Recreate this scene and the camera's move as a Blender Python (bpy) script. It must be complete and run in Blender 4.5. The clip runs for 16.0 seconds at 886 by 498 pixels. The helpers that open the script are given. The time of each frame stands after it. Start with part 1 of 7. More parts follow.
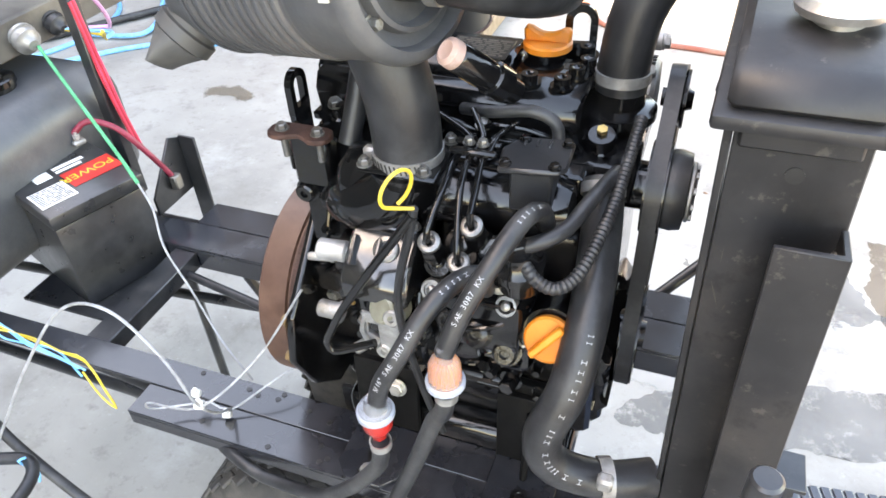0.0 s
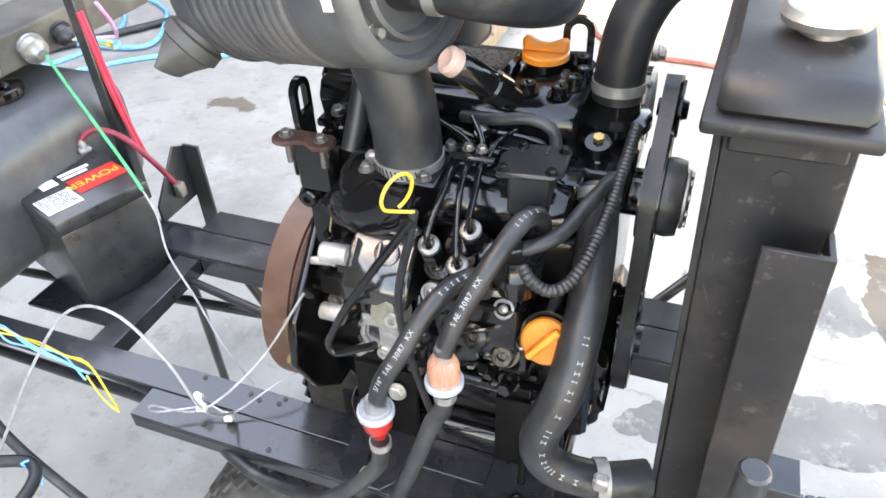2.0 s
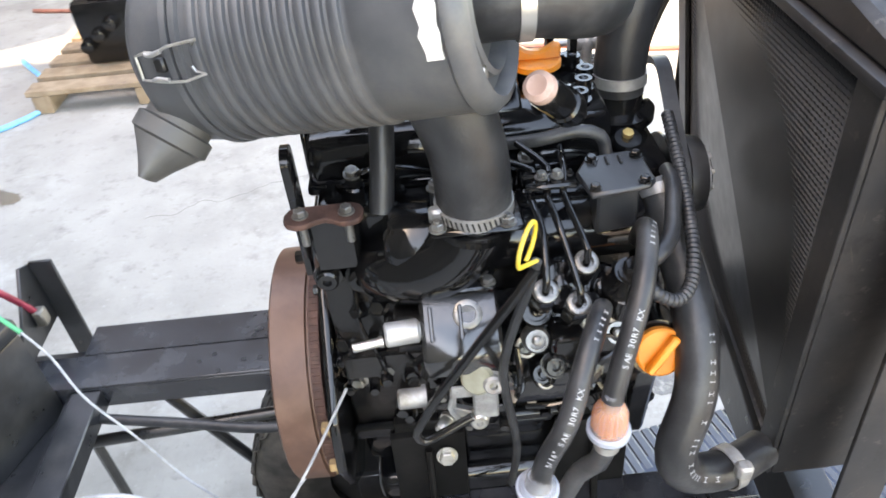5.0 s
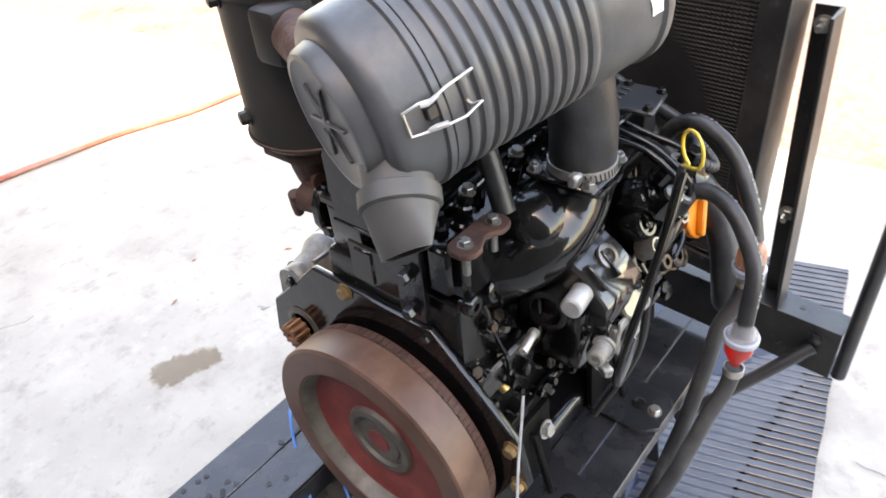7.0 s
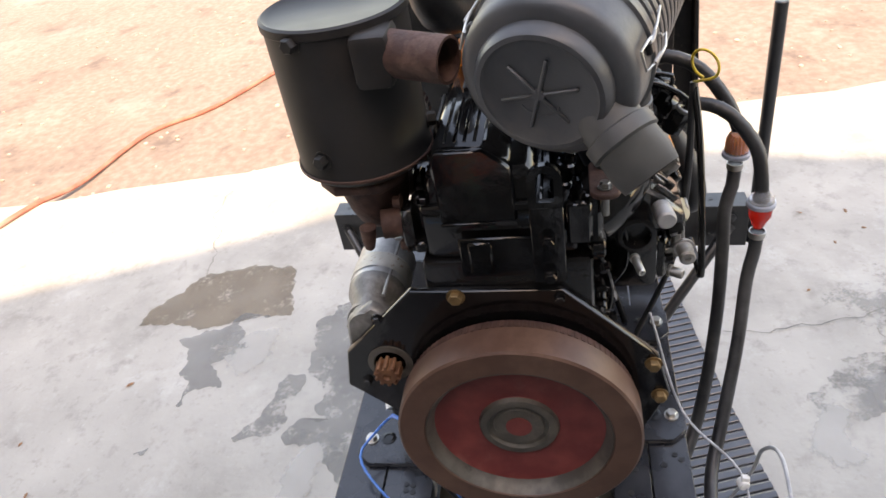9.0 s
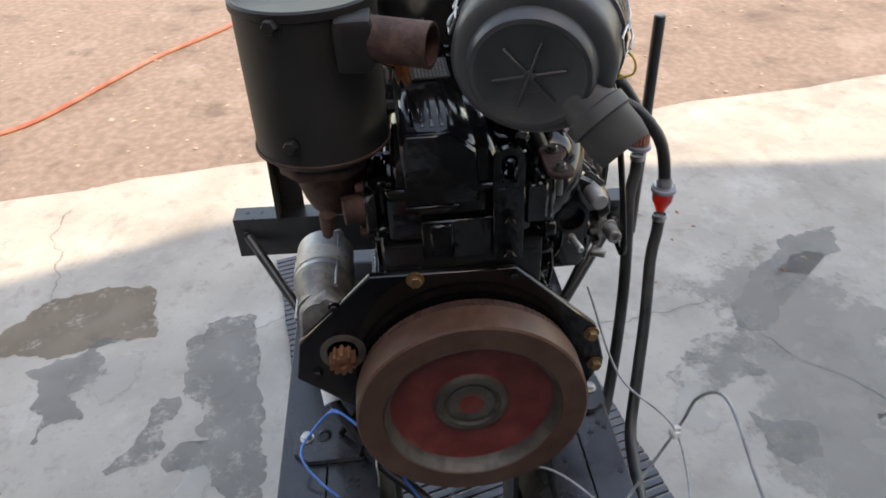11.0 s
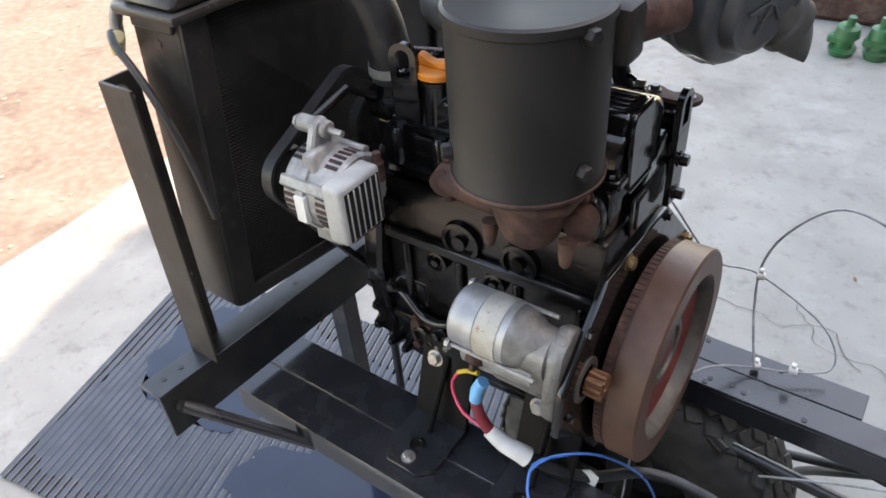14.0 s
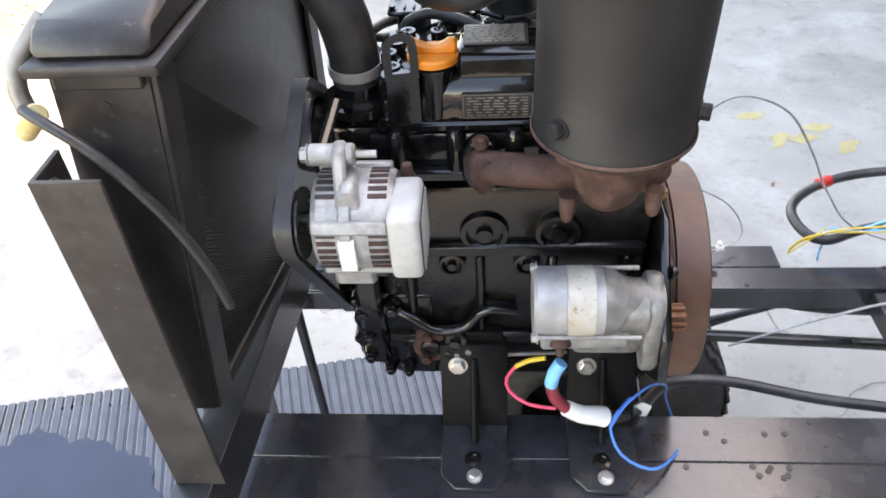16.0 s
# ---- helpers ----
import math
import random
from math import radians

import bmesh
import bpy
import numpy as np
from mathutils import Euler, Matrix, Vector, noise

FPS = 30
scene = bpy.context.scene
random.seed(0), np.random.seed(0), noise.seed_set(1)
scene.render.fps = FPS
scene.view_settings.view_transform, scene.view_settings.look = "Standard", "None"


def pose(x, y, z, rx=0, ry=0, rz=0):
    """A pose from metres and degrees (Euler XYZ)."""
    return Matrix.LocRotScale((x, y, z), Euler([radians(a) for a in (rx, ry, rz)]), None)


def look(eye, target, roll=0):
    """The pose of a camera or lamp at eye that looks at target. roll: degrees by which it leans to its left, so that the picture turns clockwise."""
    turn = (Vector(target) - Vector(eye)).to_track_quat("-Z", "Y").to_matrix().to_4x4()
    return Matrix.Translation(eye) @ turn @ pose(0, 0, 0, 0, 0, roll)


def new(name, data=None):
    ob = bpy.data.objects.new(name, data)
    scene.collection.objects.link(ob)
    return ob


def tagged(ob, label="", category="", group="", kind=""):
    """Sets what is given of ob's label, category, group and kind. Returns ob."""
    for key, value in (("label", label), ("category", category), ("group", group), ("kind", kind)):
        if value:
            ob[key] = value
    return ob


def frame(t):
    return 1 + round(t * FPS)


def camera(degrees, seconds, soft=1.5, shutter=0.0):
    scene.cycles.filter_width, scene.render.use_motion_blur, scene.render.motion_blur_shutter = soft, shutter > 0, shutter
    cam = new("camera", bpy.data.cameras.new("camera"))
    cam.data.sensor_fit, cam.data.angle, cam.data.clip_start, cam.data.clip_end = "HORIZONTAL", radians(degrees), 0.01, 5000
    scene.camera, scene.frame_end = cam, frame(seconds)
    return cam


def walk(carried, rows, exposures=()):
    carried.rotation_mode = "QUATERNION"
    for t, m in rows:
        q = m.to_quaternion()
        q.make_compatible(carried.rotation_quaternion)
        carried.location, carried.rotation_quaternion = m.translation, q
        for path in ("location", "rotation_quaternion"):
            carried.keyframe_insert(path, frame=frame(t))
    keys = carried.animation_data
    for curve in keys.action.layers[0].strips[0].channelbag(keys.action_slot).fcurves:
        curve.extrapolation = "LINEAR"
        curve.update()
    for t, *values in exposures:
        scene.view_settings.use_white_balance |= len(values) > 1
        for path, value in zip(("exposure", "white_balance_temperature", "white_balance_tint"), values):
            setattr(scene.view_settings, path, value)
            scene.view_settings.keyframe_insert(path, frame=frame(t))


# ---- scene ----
cam = camera(63.55, 16.0, soft=1.6, shutter=0.3)
PATH = [
    (0, (0.1714, -0.6966, 1.4819), (-0.4188, 0.7380, 0.2195), -3.27),
    (0.5, (0.1730, -0.6965, 1.4828), (-0.4181, 0.7472, 0.2312), -3.37),
    (1, (0.1755, -0.6995, 1.4842), (-0.4236, 0.7493, 0.2424), -3.46),
    (1.5, (0.1776, -0.7063, 1.4862), (-0.4219, 0.7476, 0.2506), -3.41),
    (2, (0.1789, -0.7141, 1.4851), (-0.4190, 0.7416, 0.2509), -2.97),
    (2.5, (0.1849, -0.7253, 1.4881), (-0.4194, 0.7434, 0.2726), -2.49),
    (3, (0.1986, -0.7309, 1.4872), (-0.4254, 0.7326, 0.2752), -3.05),
    (3.2, (0.2040, -0.7309, 1.4871), (-0.4150, 0.7313, 0.2710), -2.78),
    (5.3, (-0.2042, -0.6364, 1.4860), (-0.0090, 0.9031, 0.2243), -3.76),
    (5.5, (-0.2566, -0.6148, 1.4924), (0.0684, 0.8837, 0.2083), -2.17),
    (6, (-0.4206, -0.6038, 1.4988), (0.3317, 0.7685, 0.2535), -2.53),
    (6.5, (-0.5548, -0.5439, 1.4905), (0.4300, 0.7075, 0.2804), -4.44),
    (7, (-0.6536, -0.4493, 1.4984), (0.5221, 0.6115, 0.2768), -5.67),
    (7.5, (-0.8258, -0.3761, 1.4989), (0.6119, 0.3799, 0.3320), -8.28),
    (8, (-0.8884, -0.2668, 1.4922), (0.6361, 0.3030, 0.3298), -7.69),
    (8.2, (-0.8887, -0.2206, 1.4950), (0.6298, 0.3582, 0.3291), -10.43),
    (10.3, (-0.9264, -0.0084, 1.5110), (0.7110, 0.0799, 0.3660), -4.25),
    (10.5, (-0.9272, -0.0075, 1.5067), (0.7117, 0.0794, 0.3637), -4.16),
    (11, (-0.9570, 0.0719, 1.5025), (0.6668, -0.0356, 0.3398), -2.62),
    (11.5, (-1.0171, 0.2258, 1.5070), (0.5682, -0.1454, 0.3455), -1.67),
    (12, (-0.9617, 0.3045, 1.4971), (0.5995, -0.1633, 0.3378), -2.07),
    (12.5, (-0.8496, 0.3877, 1.4935), (0.6548, -0.1424, 0.2869), -4.53),
    (13, (-0.7395, 0.5236, 1.4840), (0.5912, -0.3313, 0.2599), -2.30),
    (13.5, (-0.6356, 0.6747, 1.4946), (0.4989, -0.4064, 0.2519), -2.68),
    (14, (-0.4894, 0.7067, 1.5084), (0.4834, -0.5378, 0.2816), -4.78),
    (14.5, (-0.3825, 0.7048, 1.5029), (0.3805, -0.6172, 0.2106), -3.88),
    (15, (-0.2543, 0.7125, 1.4993), (0.2979, -0.6938, 0.1888), -4.26),
    (15.5, (-0.1531, 0.7216, 1.4976), (0.1736, -0.7386, 0.1706), -3.06),
    (16, (-0.0605, 0.7607, 1.5013), (0.0795, -0.7261, 0.1709), -4.01),
]
EXPOSURE = [(0, 3.7, 9900, 14), (3.2, 3.7, 9900, 14), (5.5, 3.65, 9800, 14), (6.5, 3.6, 9800, 14), (7.5, 3.45, 10700, 19), (8.2, 3.2, 11000, 20),
            (10.3, 2.35, 9800, 14), (12.5, 2.15, 10000, 15), (14, 2.85, 9800, 15), (16, 3.45, 9800, 16)]
walk(cam, [(t, look(eye, target, roll)) for t, eye, target, roll in PATH], EXPOSURE)

# ---- world, sun ----
world = bpy.data.worlds.new("sky")
scene.world = world
world.use_nodes = True
wn, wl = world.node_tree.nodes, world.node_tree.links
wn.clear()
sky = wn.new("ShaderNodeTexSky")
sky.sky_type = 'NISHITA'
sky.sun_disc = False
sky.sun_elevation = radians(50)
sky.sun_rotation = radians(243)
sky.dust_density = 1.0
bg = wn.new("ShaderNodeBackground")
bg.inputs["Strength"].default_value = 0.15
wo = wn.new("ShaderNodeOutputWorld")
wl.new(sky.outputs[0], bg.inputs[0])
wl.new(bg.outputs[0], wo.inputs[0])
sun = new("sun", bpy.data.lights.new("sun", "SUN"))
sun.data.energy = 1.4
sun.data.angle = radians(0.6)
sun.data.color = (1.0, 0.95, 0.89)
SUN_DIR = Vector((-0.60, -0.30, 0.80)).normalized()
sun.matrix_world = look((0, 0, 8), Vector((0, 0, 8)) - SUN_DIR)


# ---- materials ----
def mat(name, col, rough=0.5, metal=0.0, col2=None, scale=40.0, amount=0.5, bump=0.0, bump_scale=None, stain=None, stain_scale=6.0, spec=0.5, coat=0.0, edges=(0.4, 0.65)):
    """A surface with fine grain between two colours, larger stains and slight relief, at real-world size."""
    m = bpy.data.materials.new(name)
    m.use_nodes = True
    n, l = m.node_tree.nodes, m.node_tree.links
    b = n["Principled BSDF"]
    b.inputs["Roughness"].default_value = rough
    b.inputs["Metallic"].default_value = metal
    b.inputs["Specular IOR Level"].default_value = spec
    b.inputs["Coat Weight"].default_value = coat
    tc = n.new("ShaderNodeTexCoord")
    t1 = n.new("ShaderNodeTexNoise")
    t1.inputs["Scale"].default_value = scale
    t1.inputs["Detail"].default_value = 6
    l.new(tc.outputs["Object"], t1.inputs["Vector"])
    c2 = col2 or tuple(min(1, c * 1.35 + 0.004) for c in col)
    r = n.new("ShaderNodeValToRGB")
    r.color_ramp.elements[0].position, r.color_ramp.elements[1].position = edges
    r.color_ramp.elements[0].color = (*col, 1)
    r.color_ramp.elements[1].color = (*[a + (b2 - a) * amount * 2 if amount < 0.5 else b2 for a, b2 in zip(col, c2)], 1)
    l.new(t1.outputs["Fac"], r.inputs[0])
    out = r.outputs[0]
    if stain:
        t2 = n.new("ShaderNodeTexNoise")
        t2.inputs["Scale"].default_value = stain_scale
        t2.inputs["Detail"].default_value = 8
        t2.inputs["Roughness"].default_value = 0.65
        l.new(tc.outputs["Object"], t2.inputs["Vector"])
        r2 = n.new("ShaderNodeValToRGB")
        r2.color_ramp.elements[0].position, r2.color_ramp.elements[1].position = 0.52, 0.72
        l.new(t2.outputs["Fac"], r2.inputs[0])
        mx = n.new("ShaderNodeMix")
        mx.data_type = 'RGBA'
        l.new(r2.outputs[0], mx.inputs["Factor"])
        l.new(out, mx.inputs["A"])
        mx.inputs["B"].default_value = (*stain, 1)
        out = mx.outputs["Result"]
    l.new(out, b.inputs["Base Color"])
    rr = n.new("ShaderNodeMapRange")
    rr.inputs["To Min"].default_value = max(0.02, rough - 0.1)
    rr.inputs["To Max"].default_value = min(1, rough + 0.12)
    l.new(t1.outputs["Fac"], rr.inputs["Value"])
    l.new(rr.outputs[0], b.inputs["Roughness"])
    if bump:
        t3 = n.new("ShaderNodeTexNoise")
        t3.inputs["Scale"].default_value = bump_scale or scale * 2
        t3.inputs["Detail"].default_value = 4
        l.new(tc.outputs["Object"], t3.inputs["Vector"])
        bp = n.new("ShaderNodeBump")
        bp.inputs["Strength"].default_value = bump
        bp.inputs["Distance"].default_value = 0.002
        l.new(t3.outputs["Fac"], bp.inputs["Height"])
        l.new(bp.outputs[0], b.inputs["Normal"])
    return m


M_PAINT = mat("gloss_black_paint", (0.004, 0.004, 0.0045), 0.10, 0, (0.007, 0.007, 0.007), 60, bump=0.30, bump_scale=38, stain=(0.014, 0.013, 0.012), stain_scale=18, spec=0.55)
M_CAST = mat("black_cast_iron", (0.004, 0.004, 0.004), 0.22, 0, (0.010, 0.009, 0.009), 70, bump=0.22, bump_scale=170, stain=(0.022, 0.019, 0.016), stain_scale=20, spec=0.5)
M_FRAME = mat("frame_black_paint", (0.014, 0.015, 0.017), 0.30, 0, (0.026, 0.027, 0.029), 25, bump=0.12, bump_scale=90, stain=(0.05, 0.048, 0.046), stain_scale=9, spec=0.7)
M_RAIL = mat("glossy_rail_paint", (0.017, 0.018, 0.022), 0.20, 0, (0.026, 0.028, 0.033), 18, bump=0.05, bump_scale=90, stain=(0.038, 0.039, 0.043), stain_scale=9, spec=0.7, coat=0.12)
M_FIN = mat("dark_fins", (0.005, 0.005, 0.005), 0.6, 0, (0.011, 0.0105, 0.01), 40, stain=(0.02, 0.018, 0.015), stain_scale=9)
M_GOV = mat("oily_black_casting", (0.010, 0.010, 0.011), 0.16, 0, (0.018, 0.018, 0.018), 50, bump=0.30, bump_scale=55, stain=(0.03, 0.028, 0.024), stain_scale=40, spec=0.9, coat=0.4)
M_RADI = mat("radiator_black_paint", (0.015, 0.015, 0.016), 0.40, 0, (0.024, 0.0235, 0.0245), 25, bump=0.08, stain=(0.040, 0.035, 0.032), stain_scale=6, spec=0.4)
M_UPR = mat("dusty_bracket_paint", (0.030, 0.027, 0.025), 0.5, 0, (0.055, 0.049, 0.044), 18, bump=0.1, stain=(0.085, 0.074, 0.064), stain_scale=6, spec=0.3)
M_RIM = mat("brown_flywheel_coating", (0.088, 0.043, 0.029), 0.42, 0.1, (0.122, 0.063, 0.043), 30, bump=0.08, stain=(0.16, 0.09, 0.062), stain_scale=8)
M_WEB = mat("red_oxide_primer", (0.15, 0.022, 0.02), 0.6, 0, (0.22, 0.045, 0.038), 25, bump=0.15, stain=(0.24, 0.1, 0.08), stain_scale=9)
M_GREYMETAL = mat("dull_machined_steel", (0.2, 0.19, 0.17), 0.5, 0.7, (0.3, 0.28, 0.25), 30, stain=(0.1, 0.085, 0.07))
M_ALU = mat("cast_aluminium", (0.27, 0.27, 0.265), 0.5, 0.35, (0.40, 0.40, 0.39), 60, bump=0.4, bump_scale=240, stain=(0.16, 0.15, 0.14), stain_scale=22)
M_STEEL = mat("bright_zinc_steel", (0.48, 0.47, 0.44), 0.34, 0.85, (0.66, 0.64, 0.6), 60, stain=(0.24, 0.2, 0.15), stain_scale=30)
M_BRASS = mat("brass", (0.55, 0.36, 0.12), 0.35, 0.9, (0.65, 0.46, 0.2), 60)
M_RUST = mat("rusty_iron", (0.050, 0.022, 0.016), 0.7, 0.1, (0.098, 0.047, 0.035), 45, bump=0.6, bump_scale=160, stain=(0.17, 0.10, 0.075), stain_scale=14)
M_MUFF = mat("muffler_grey_paint", (0.014, 0.0132, 0.0127), 0.5, 0, (0.022, 0.0205, 0.0195), 12, bump=0.12, stain=(0.034, 0.026, 0.022), stain_scale=9, spec=0.35)
M_PLAST = mat("matt_black_plastic", (0.050, 0.053, 0.058), 0.40, 0, (0.072, 0.075, 0.080), 20, bump=0.10, bump_scale=200, stain=(0.115, 0.11, 0.105), stain_scale=8, spec=0.6)
M_RUBBER = mat("black_rubber", (0.016, 0.0165, 0.018), 0.40, 0, (0.030, 0.031, 0.033), 30, bump=0.18, bump_scale=200, stain=(0.062, 0.062, 0.062), stain_scale=14)
M_TYRE = mat("tyre_rubber", (0.034, 0.033, 0.031), 0.75, 0, (0.062, 0.059, 0.055), 30, bump=0.3, stain=(0.12, 0.11, 0.095), stain_scale=8)
M_ORANGE = mat("orange_plastic", (0.72, 0.19, 0.012), 0.4, 0, (0.80, 0.26, 0.03), 30, stain=(0.62, 0.24, 0.09), stain_scale=25)
M_YELLOW = mat("yellow_plastic", (0.66, 0.44, 0.03), 0.4, 0, (0.74, 0.53, 0.08), 30, stain=(0.5, 0.34, 0.08), stain_scale=60)
M_WHITE = mat("white_plastic", (0.75, 0.74, 0.7), 0.45, 0, (0.85, 0.84, 0.8), 40, stain=(0.55, 0.52, 0.46))
M_BLUE = mat("blue_insulation", (0.03, 0.19, 0.62), 0.4, 0, (0.05, 0.26, 0.72), 30)
M_SKYBLUE = mat("light_blue_insulation", (0.12, 0.42, 0.72), 0.4)
M_REDP = mat("red_plastic", (0.5, 0.02, 0.015), 0.35)
M_PINK = mat("pink_insulation", (0.7, 0.06, 0.12), 0.4)
M_GREEN = mat("green_tape", (0.03, 0.3, 0.14), 0.5)
M_HUB = mat("oily_grey_casting", (0.085, 0.078, 0.068), 0.5, 0.4, (0.15, 0.135, 0.115), 40, bump=0.2, stain=(0.04, 0.035, 0.03), stain_scale=20)
M_WIRE = mat("pale_grey_wire", (0.27, 0.28, 0.29), 0.4, 0, (0.40, 0.41, 0.42), 50, stain=(0.18, 0.18, 0.18), stain_scale=30)
M_BATT = mat("battery_case", (0.020, 0.020, 0.021), 0.30, 0, (0.032, 0.032, 0.033), 40, bump=0.12, stain=(0.05, 0.05, 0.048), spec=0.7)
M_LABELK = mat("black_label", (0.012, 0.012, 0.012), 0.35)
M_CONC = mat("concrete", (0.306, 0.291, 0.263), 0.82, 0, (0.389, 0.372, 0.339), 4.0, bump=0.35, bump_scale=60, stain=(0.224, 0.211, 0.189), stain_scale=1.6, edges=(0.3, 0.7))


def speckle(m, col, scale, low, high, fac=0.6):
    """Lays scattered dark flecks and pits over a surface."""
    n, l = m.node_tree.nodes, m.node_tree.links
    b = n["Principled BSDF"]
    src = b.inputs["Base Color"].links[0].from_socket
    tc = n.new("ShaderNodeTexCoord")
    t = n.new("ShaderNodeTexNoise")
    t.inputs["Scale"].default_value = scale
    t.inputs["Detail"].default_value = 7
    t.inputs["Roughness"].default_value = 0.7
    l.new(tc.outputs["Object"], t.inputs["Vector"])
    r = n.new("ShaderNodeMapRange")
    r.inputs["From Min"].default_value, r.inputs["From Max"].default_value = low, high
    r.inputs["To Max"].default_value = fac
    l.new(t.outputs["Fac"], r.inputs["Value"])
    x = n.new("ShaderNodeMix")
    x.data_type = 'RGBA'
    l.new(r.outputs[0], x.inputs["Factor"])
    l.new(src, x.inputs["A"])
    x.inputs["B"].default_value = (*col, 1)
    l.new(x.outputs["Result"], b.inputs["Base Color"])


def soft_edge(m):
    """Lets a stain fade out raggedly towards its rim, by the mesh's own cover value."""
    n, l = m.node_tree.nodes, m.node_tree.links
    at = n.new("ShaderNodeAttribute")
    at.attribute_name = "cover"
    tc = n.new("ShaderNodeTexCoord")
    t = n.new("ShaderNodeTexNoise")
    t.inputs["Scale"].default_value = 7
    t.inputs["Detail"].default_value = 12
    t.inputs["Roughness"].default_value = 0.80
    l.new(tc.outputs["Object"], t.inputs["Vector"])
    a = n.new("ShaderNodeMath")
    a.operation = 'MULTIPLY_ADD'
    l.new(t.outputs["Fac"], a.inputs[0])
    a.inputs[1].default_value = 2.4
    l.new(at.outputs["Fac"], a.inputs[2])
    r = n.new("ShaderNodeMapRange")
    r.inputs["From Min"].default_value, r.inputs["From Max"].default_value = 1.52, 1.72
    r.inputs["To Max"].default_value = 0.54
    l.new(a.outputs[0], r.inputs["Value"])
    l.new(r.outputs[0], n["Principled BSDF"].inputs["Alpha"])


speckle(M_CONC, (0.182, 0.169, 0.149), 9, 0.55, 0.72, 0.7)
speckle(M_CONC, (0.455, 0.446, 0.422), 2.7, 0.55, 0.70, 0.7)
speckle(M_CONC, (0.215, 0.203, 0.178), 24, 0.57, 0.68, 0.5)
speckle(M_CONC, (0.472, 0.459, 0.431), 38, 0.60, 0.70, 0.45)
speckle(M_CONC, (0.133, 0.124, 0.107), 75, 0.64, 0.74, 0.5)
M_WET = mat("damp_concrete", (0.145, 0.139, 0.129), 0.36, 0, (0.20, 0.192, 0.18), 9.0, bump=0.25, bump_scale=70, stain=(0.25, 0.24, 0.22), stain_scale=5)
M_OILY = mat("brown_stained_concrete", (0.130, 0.086, 0.046), 0.75, 0, (0.190, 0.140, 0.088), 9.0, bump=0.25, bump_scale=70, stain=(0.24, 0.195, 0.145), stain_scale=6)
M_FADED = mat("faded_yellow_paint", (0.62, 0.50, 0.16), 0.7, 0, (0.7, 0.6, 0.3), 20)
for m_ in (M_WET, M_OILY, M_FADED):
    soft_edge(m_)
M_LEAD = mat("dull_lead_steel", (0.30, 0.295, 0.285), 0.45, 0.6, (0.42, 0.41, 0.40), 60, bump=0.2, stain=(0.16, 0.14, 0.11), stain_scale=30)
M_BARREL = mat("weathered_motor_barrel", (0.33, 0.33, 0.33), 0.42, 0.45, (0.46, 0.46, 0.455), 30, bump=0.12, stain=(0.25, 0.235, 0.21), stain_scale=16)
M_BAND = mat("rust_speckled_label", (0.42, 0.40, 0.35), 0.55, 0.15, (0.52, 0.50, 0.45), 40, stain=(0.44, 0.36, 0.24), stain_scale=14)
speckle(M_BAND, (0.24, 0.10, 0.03), 130, 0.57, 0.66, 0.9)
M_BOLTB = mat("dull_bronze_bolt", (0.20, 0.125, 0.06), 0.45, 0.7, (0.30, 0.2, 0.1), 60)
M_PRINT = mat("worn_white_print", (0.30, 0.31, 0.32), 0.6, 0, (0.42, 0.43, 0.44), 300, edges=(0.45, 0.55))
M_SPOUT = mat("grey_rubber", (0.062, 0.062, 0.06), 0.55, 0, (0.09, 0.09, 0.086), 25, bump=0.1, stain=(0.13, 0.125, 0.118), stain_scale=9)
M_FOOT = mat("dull_black_steel", (0.004, 0.004, 0.004), 0.5, 0, (0.008, 0.008, 0.008), 40, bump=0.1, stain=(0.013, 0.0125, 0.012), stain_scale=14, spec=0.12)
M_GLOVE = mat("worn_edge_steel", (0.19, 0.185, 0.175), 0.3, 0.7, (0.3, 0.29, 0.27), 80, stain=(0.05, 0.045, 0.04), stain_scale=40)
M_CLEAR = bpy.data.materials.new("clear_plastic")
M_CLEAR.use_nodes = True
_b = M_CLEAR.node_tree.nodes["Principled BSDF"]
_b.inputs["Base Color"].default_value = (0.86, 0.88, 0.92, 1)
_b.inputs["Roughness"].default_value = 0.12
_b.inputs["Transmission Weight"].default_value = 0.85
_b.inputs["IOR"].default_value = 1.3
M_REDC = bpy.data.materials.new("clear_red_plastic")
M_REDC.use_nodes = True
_b = M_REDC.node_tree.nodes["Principled BSDF"]
_b.inputs["Base Color"].default_value = (0.75, 0.03, 0.02, 1)
_b.inputs["Roughness"].default_value = 0.15
_b.inputs["Transmission Weight"].default_value = 0.45
M_DIRT = mat("dirt", (0.179, 0.132, 0.108), 0.95, 0, (0.242, 0.185, 0.156), 22, bump=0.4, bump_scale=40, stain=(0.131, 0.097, 0.079), stain_scale=1.6)
M_MAT = mat("black_ribbed_plastic", (0.04, 0.044, 0.052), 0.18, 0, (0.058, 0.062, 0.072), 12, bump=0.10, stain=(0.075, 0.076, 0.082), stain_scale=5, spec=0.7, coat=0.15)
# base tinted blue for the sky mirrored in the pools
M_WATER = mat("thin_water", (0.014, 0.022, 0.042), 0.05, 0, (0.019, 0.028, 0.050), 5, bump=0.02, bump_scale=14, spec=0.6)
M_WOOD = mat("grey_brown_wood", (0.27, 0.19, 0.12), 0.75, 0, (0.38, 0.28, 0.19), 14, bump=0.3, stain=(0.2, 0.14, 0.1))
M_HOSE_G = mat("dull_red_garden_hose", (0.30, 0.085, 0.055), 0.55, 0, (0.38, 0.15, 0.105), 9, stain=(0.36, 0.22, 0.17), stain_scale=3)
M_ROOF = mat("roof_sheet", (0.55, 0.55, 0.54), 0.6, 0.2, (0.62, 0.62, 0.6), 4)


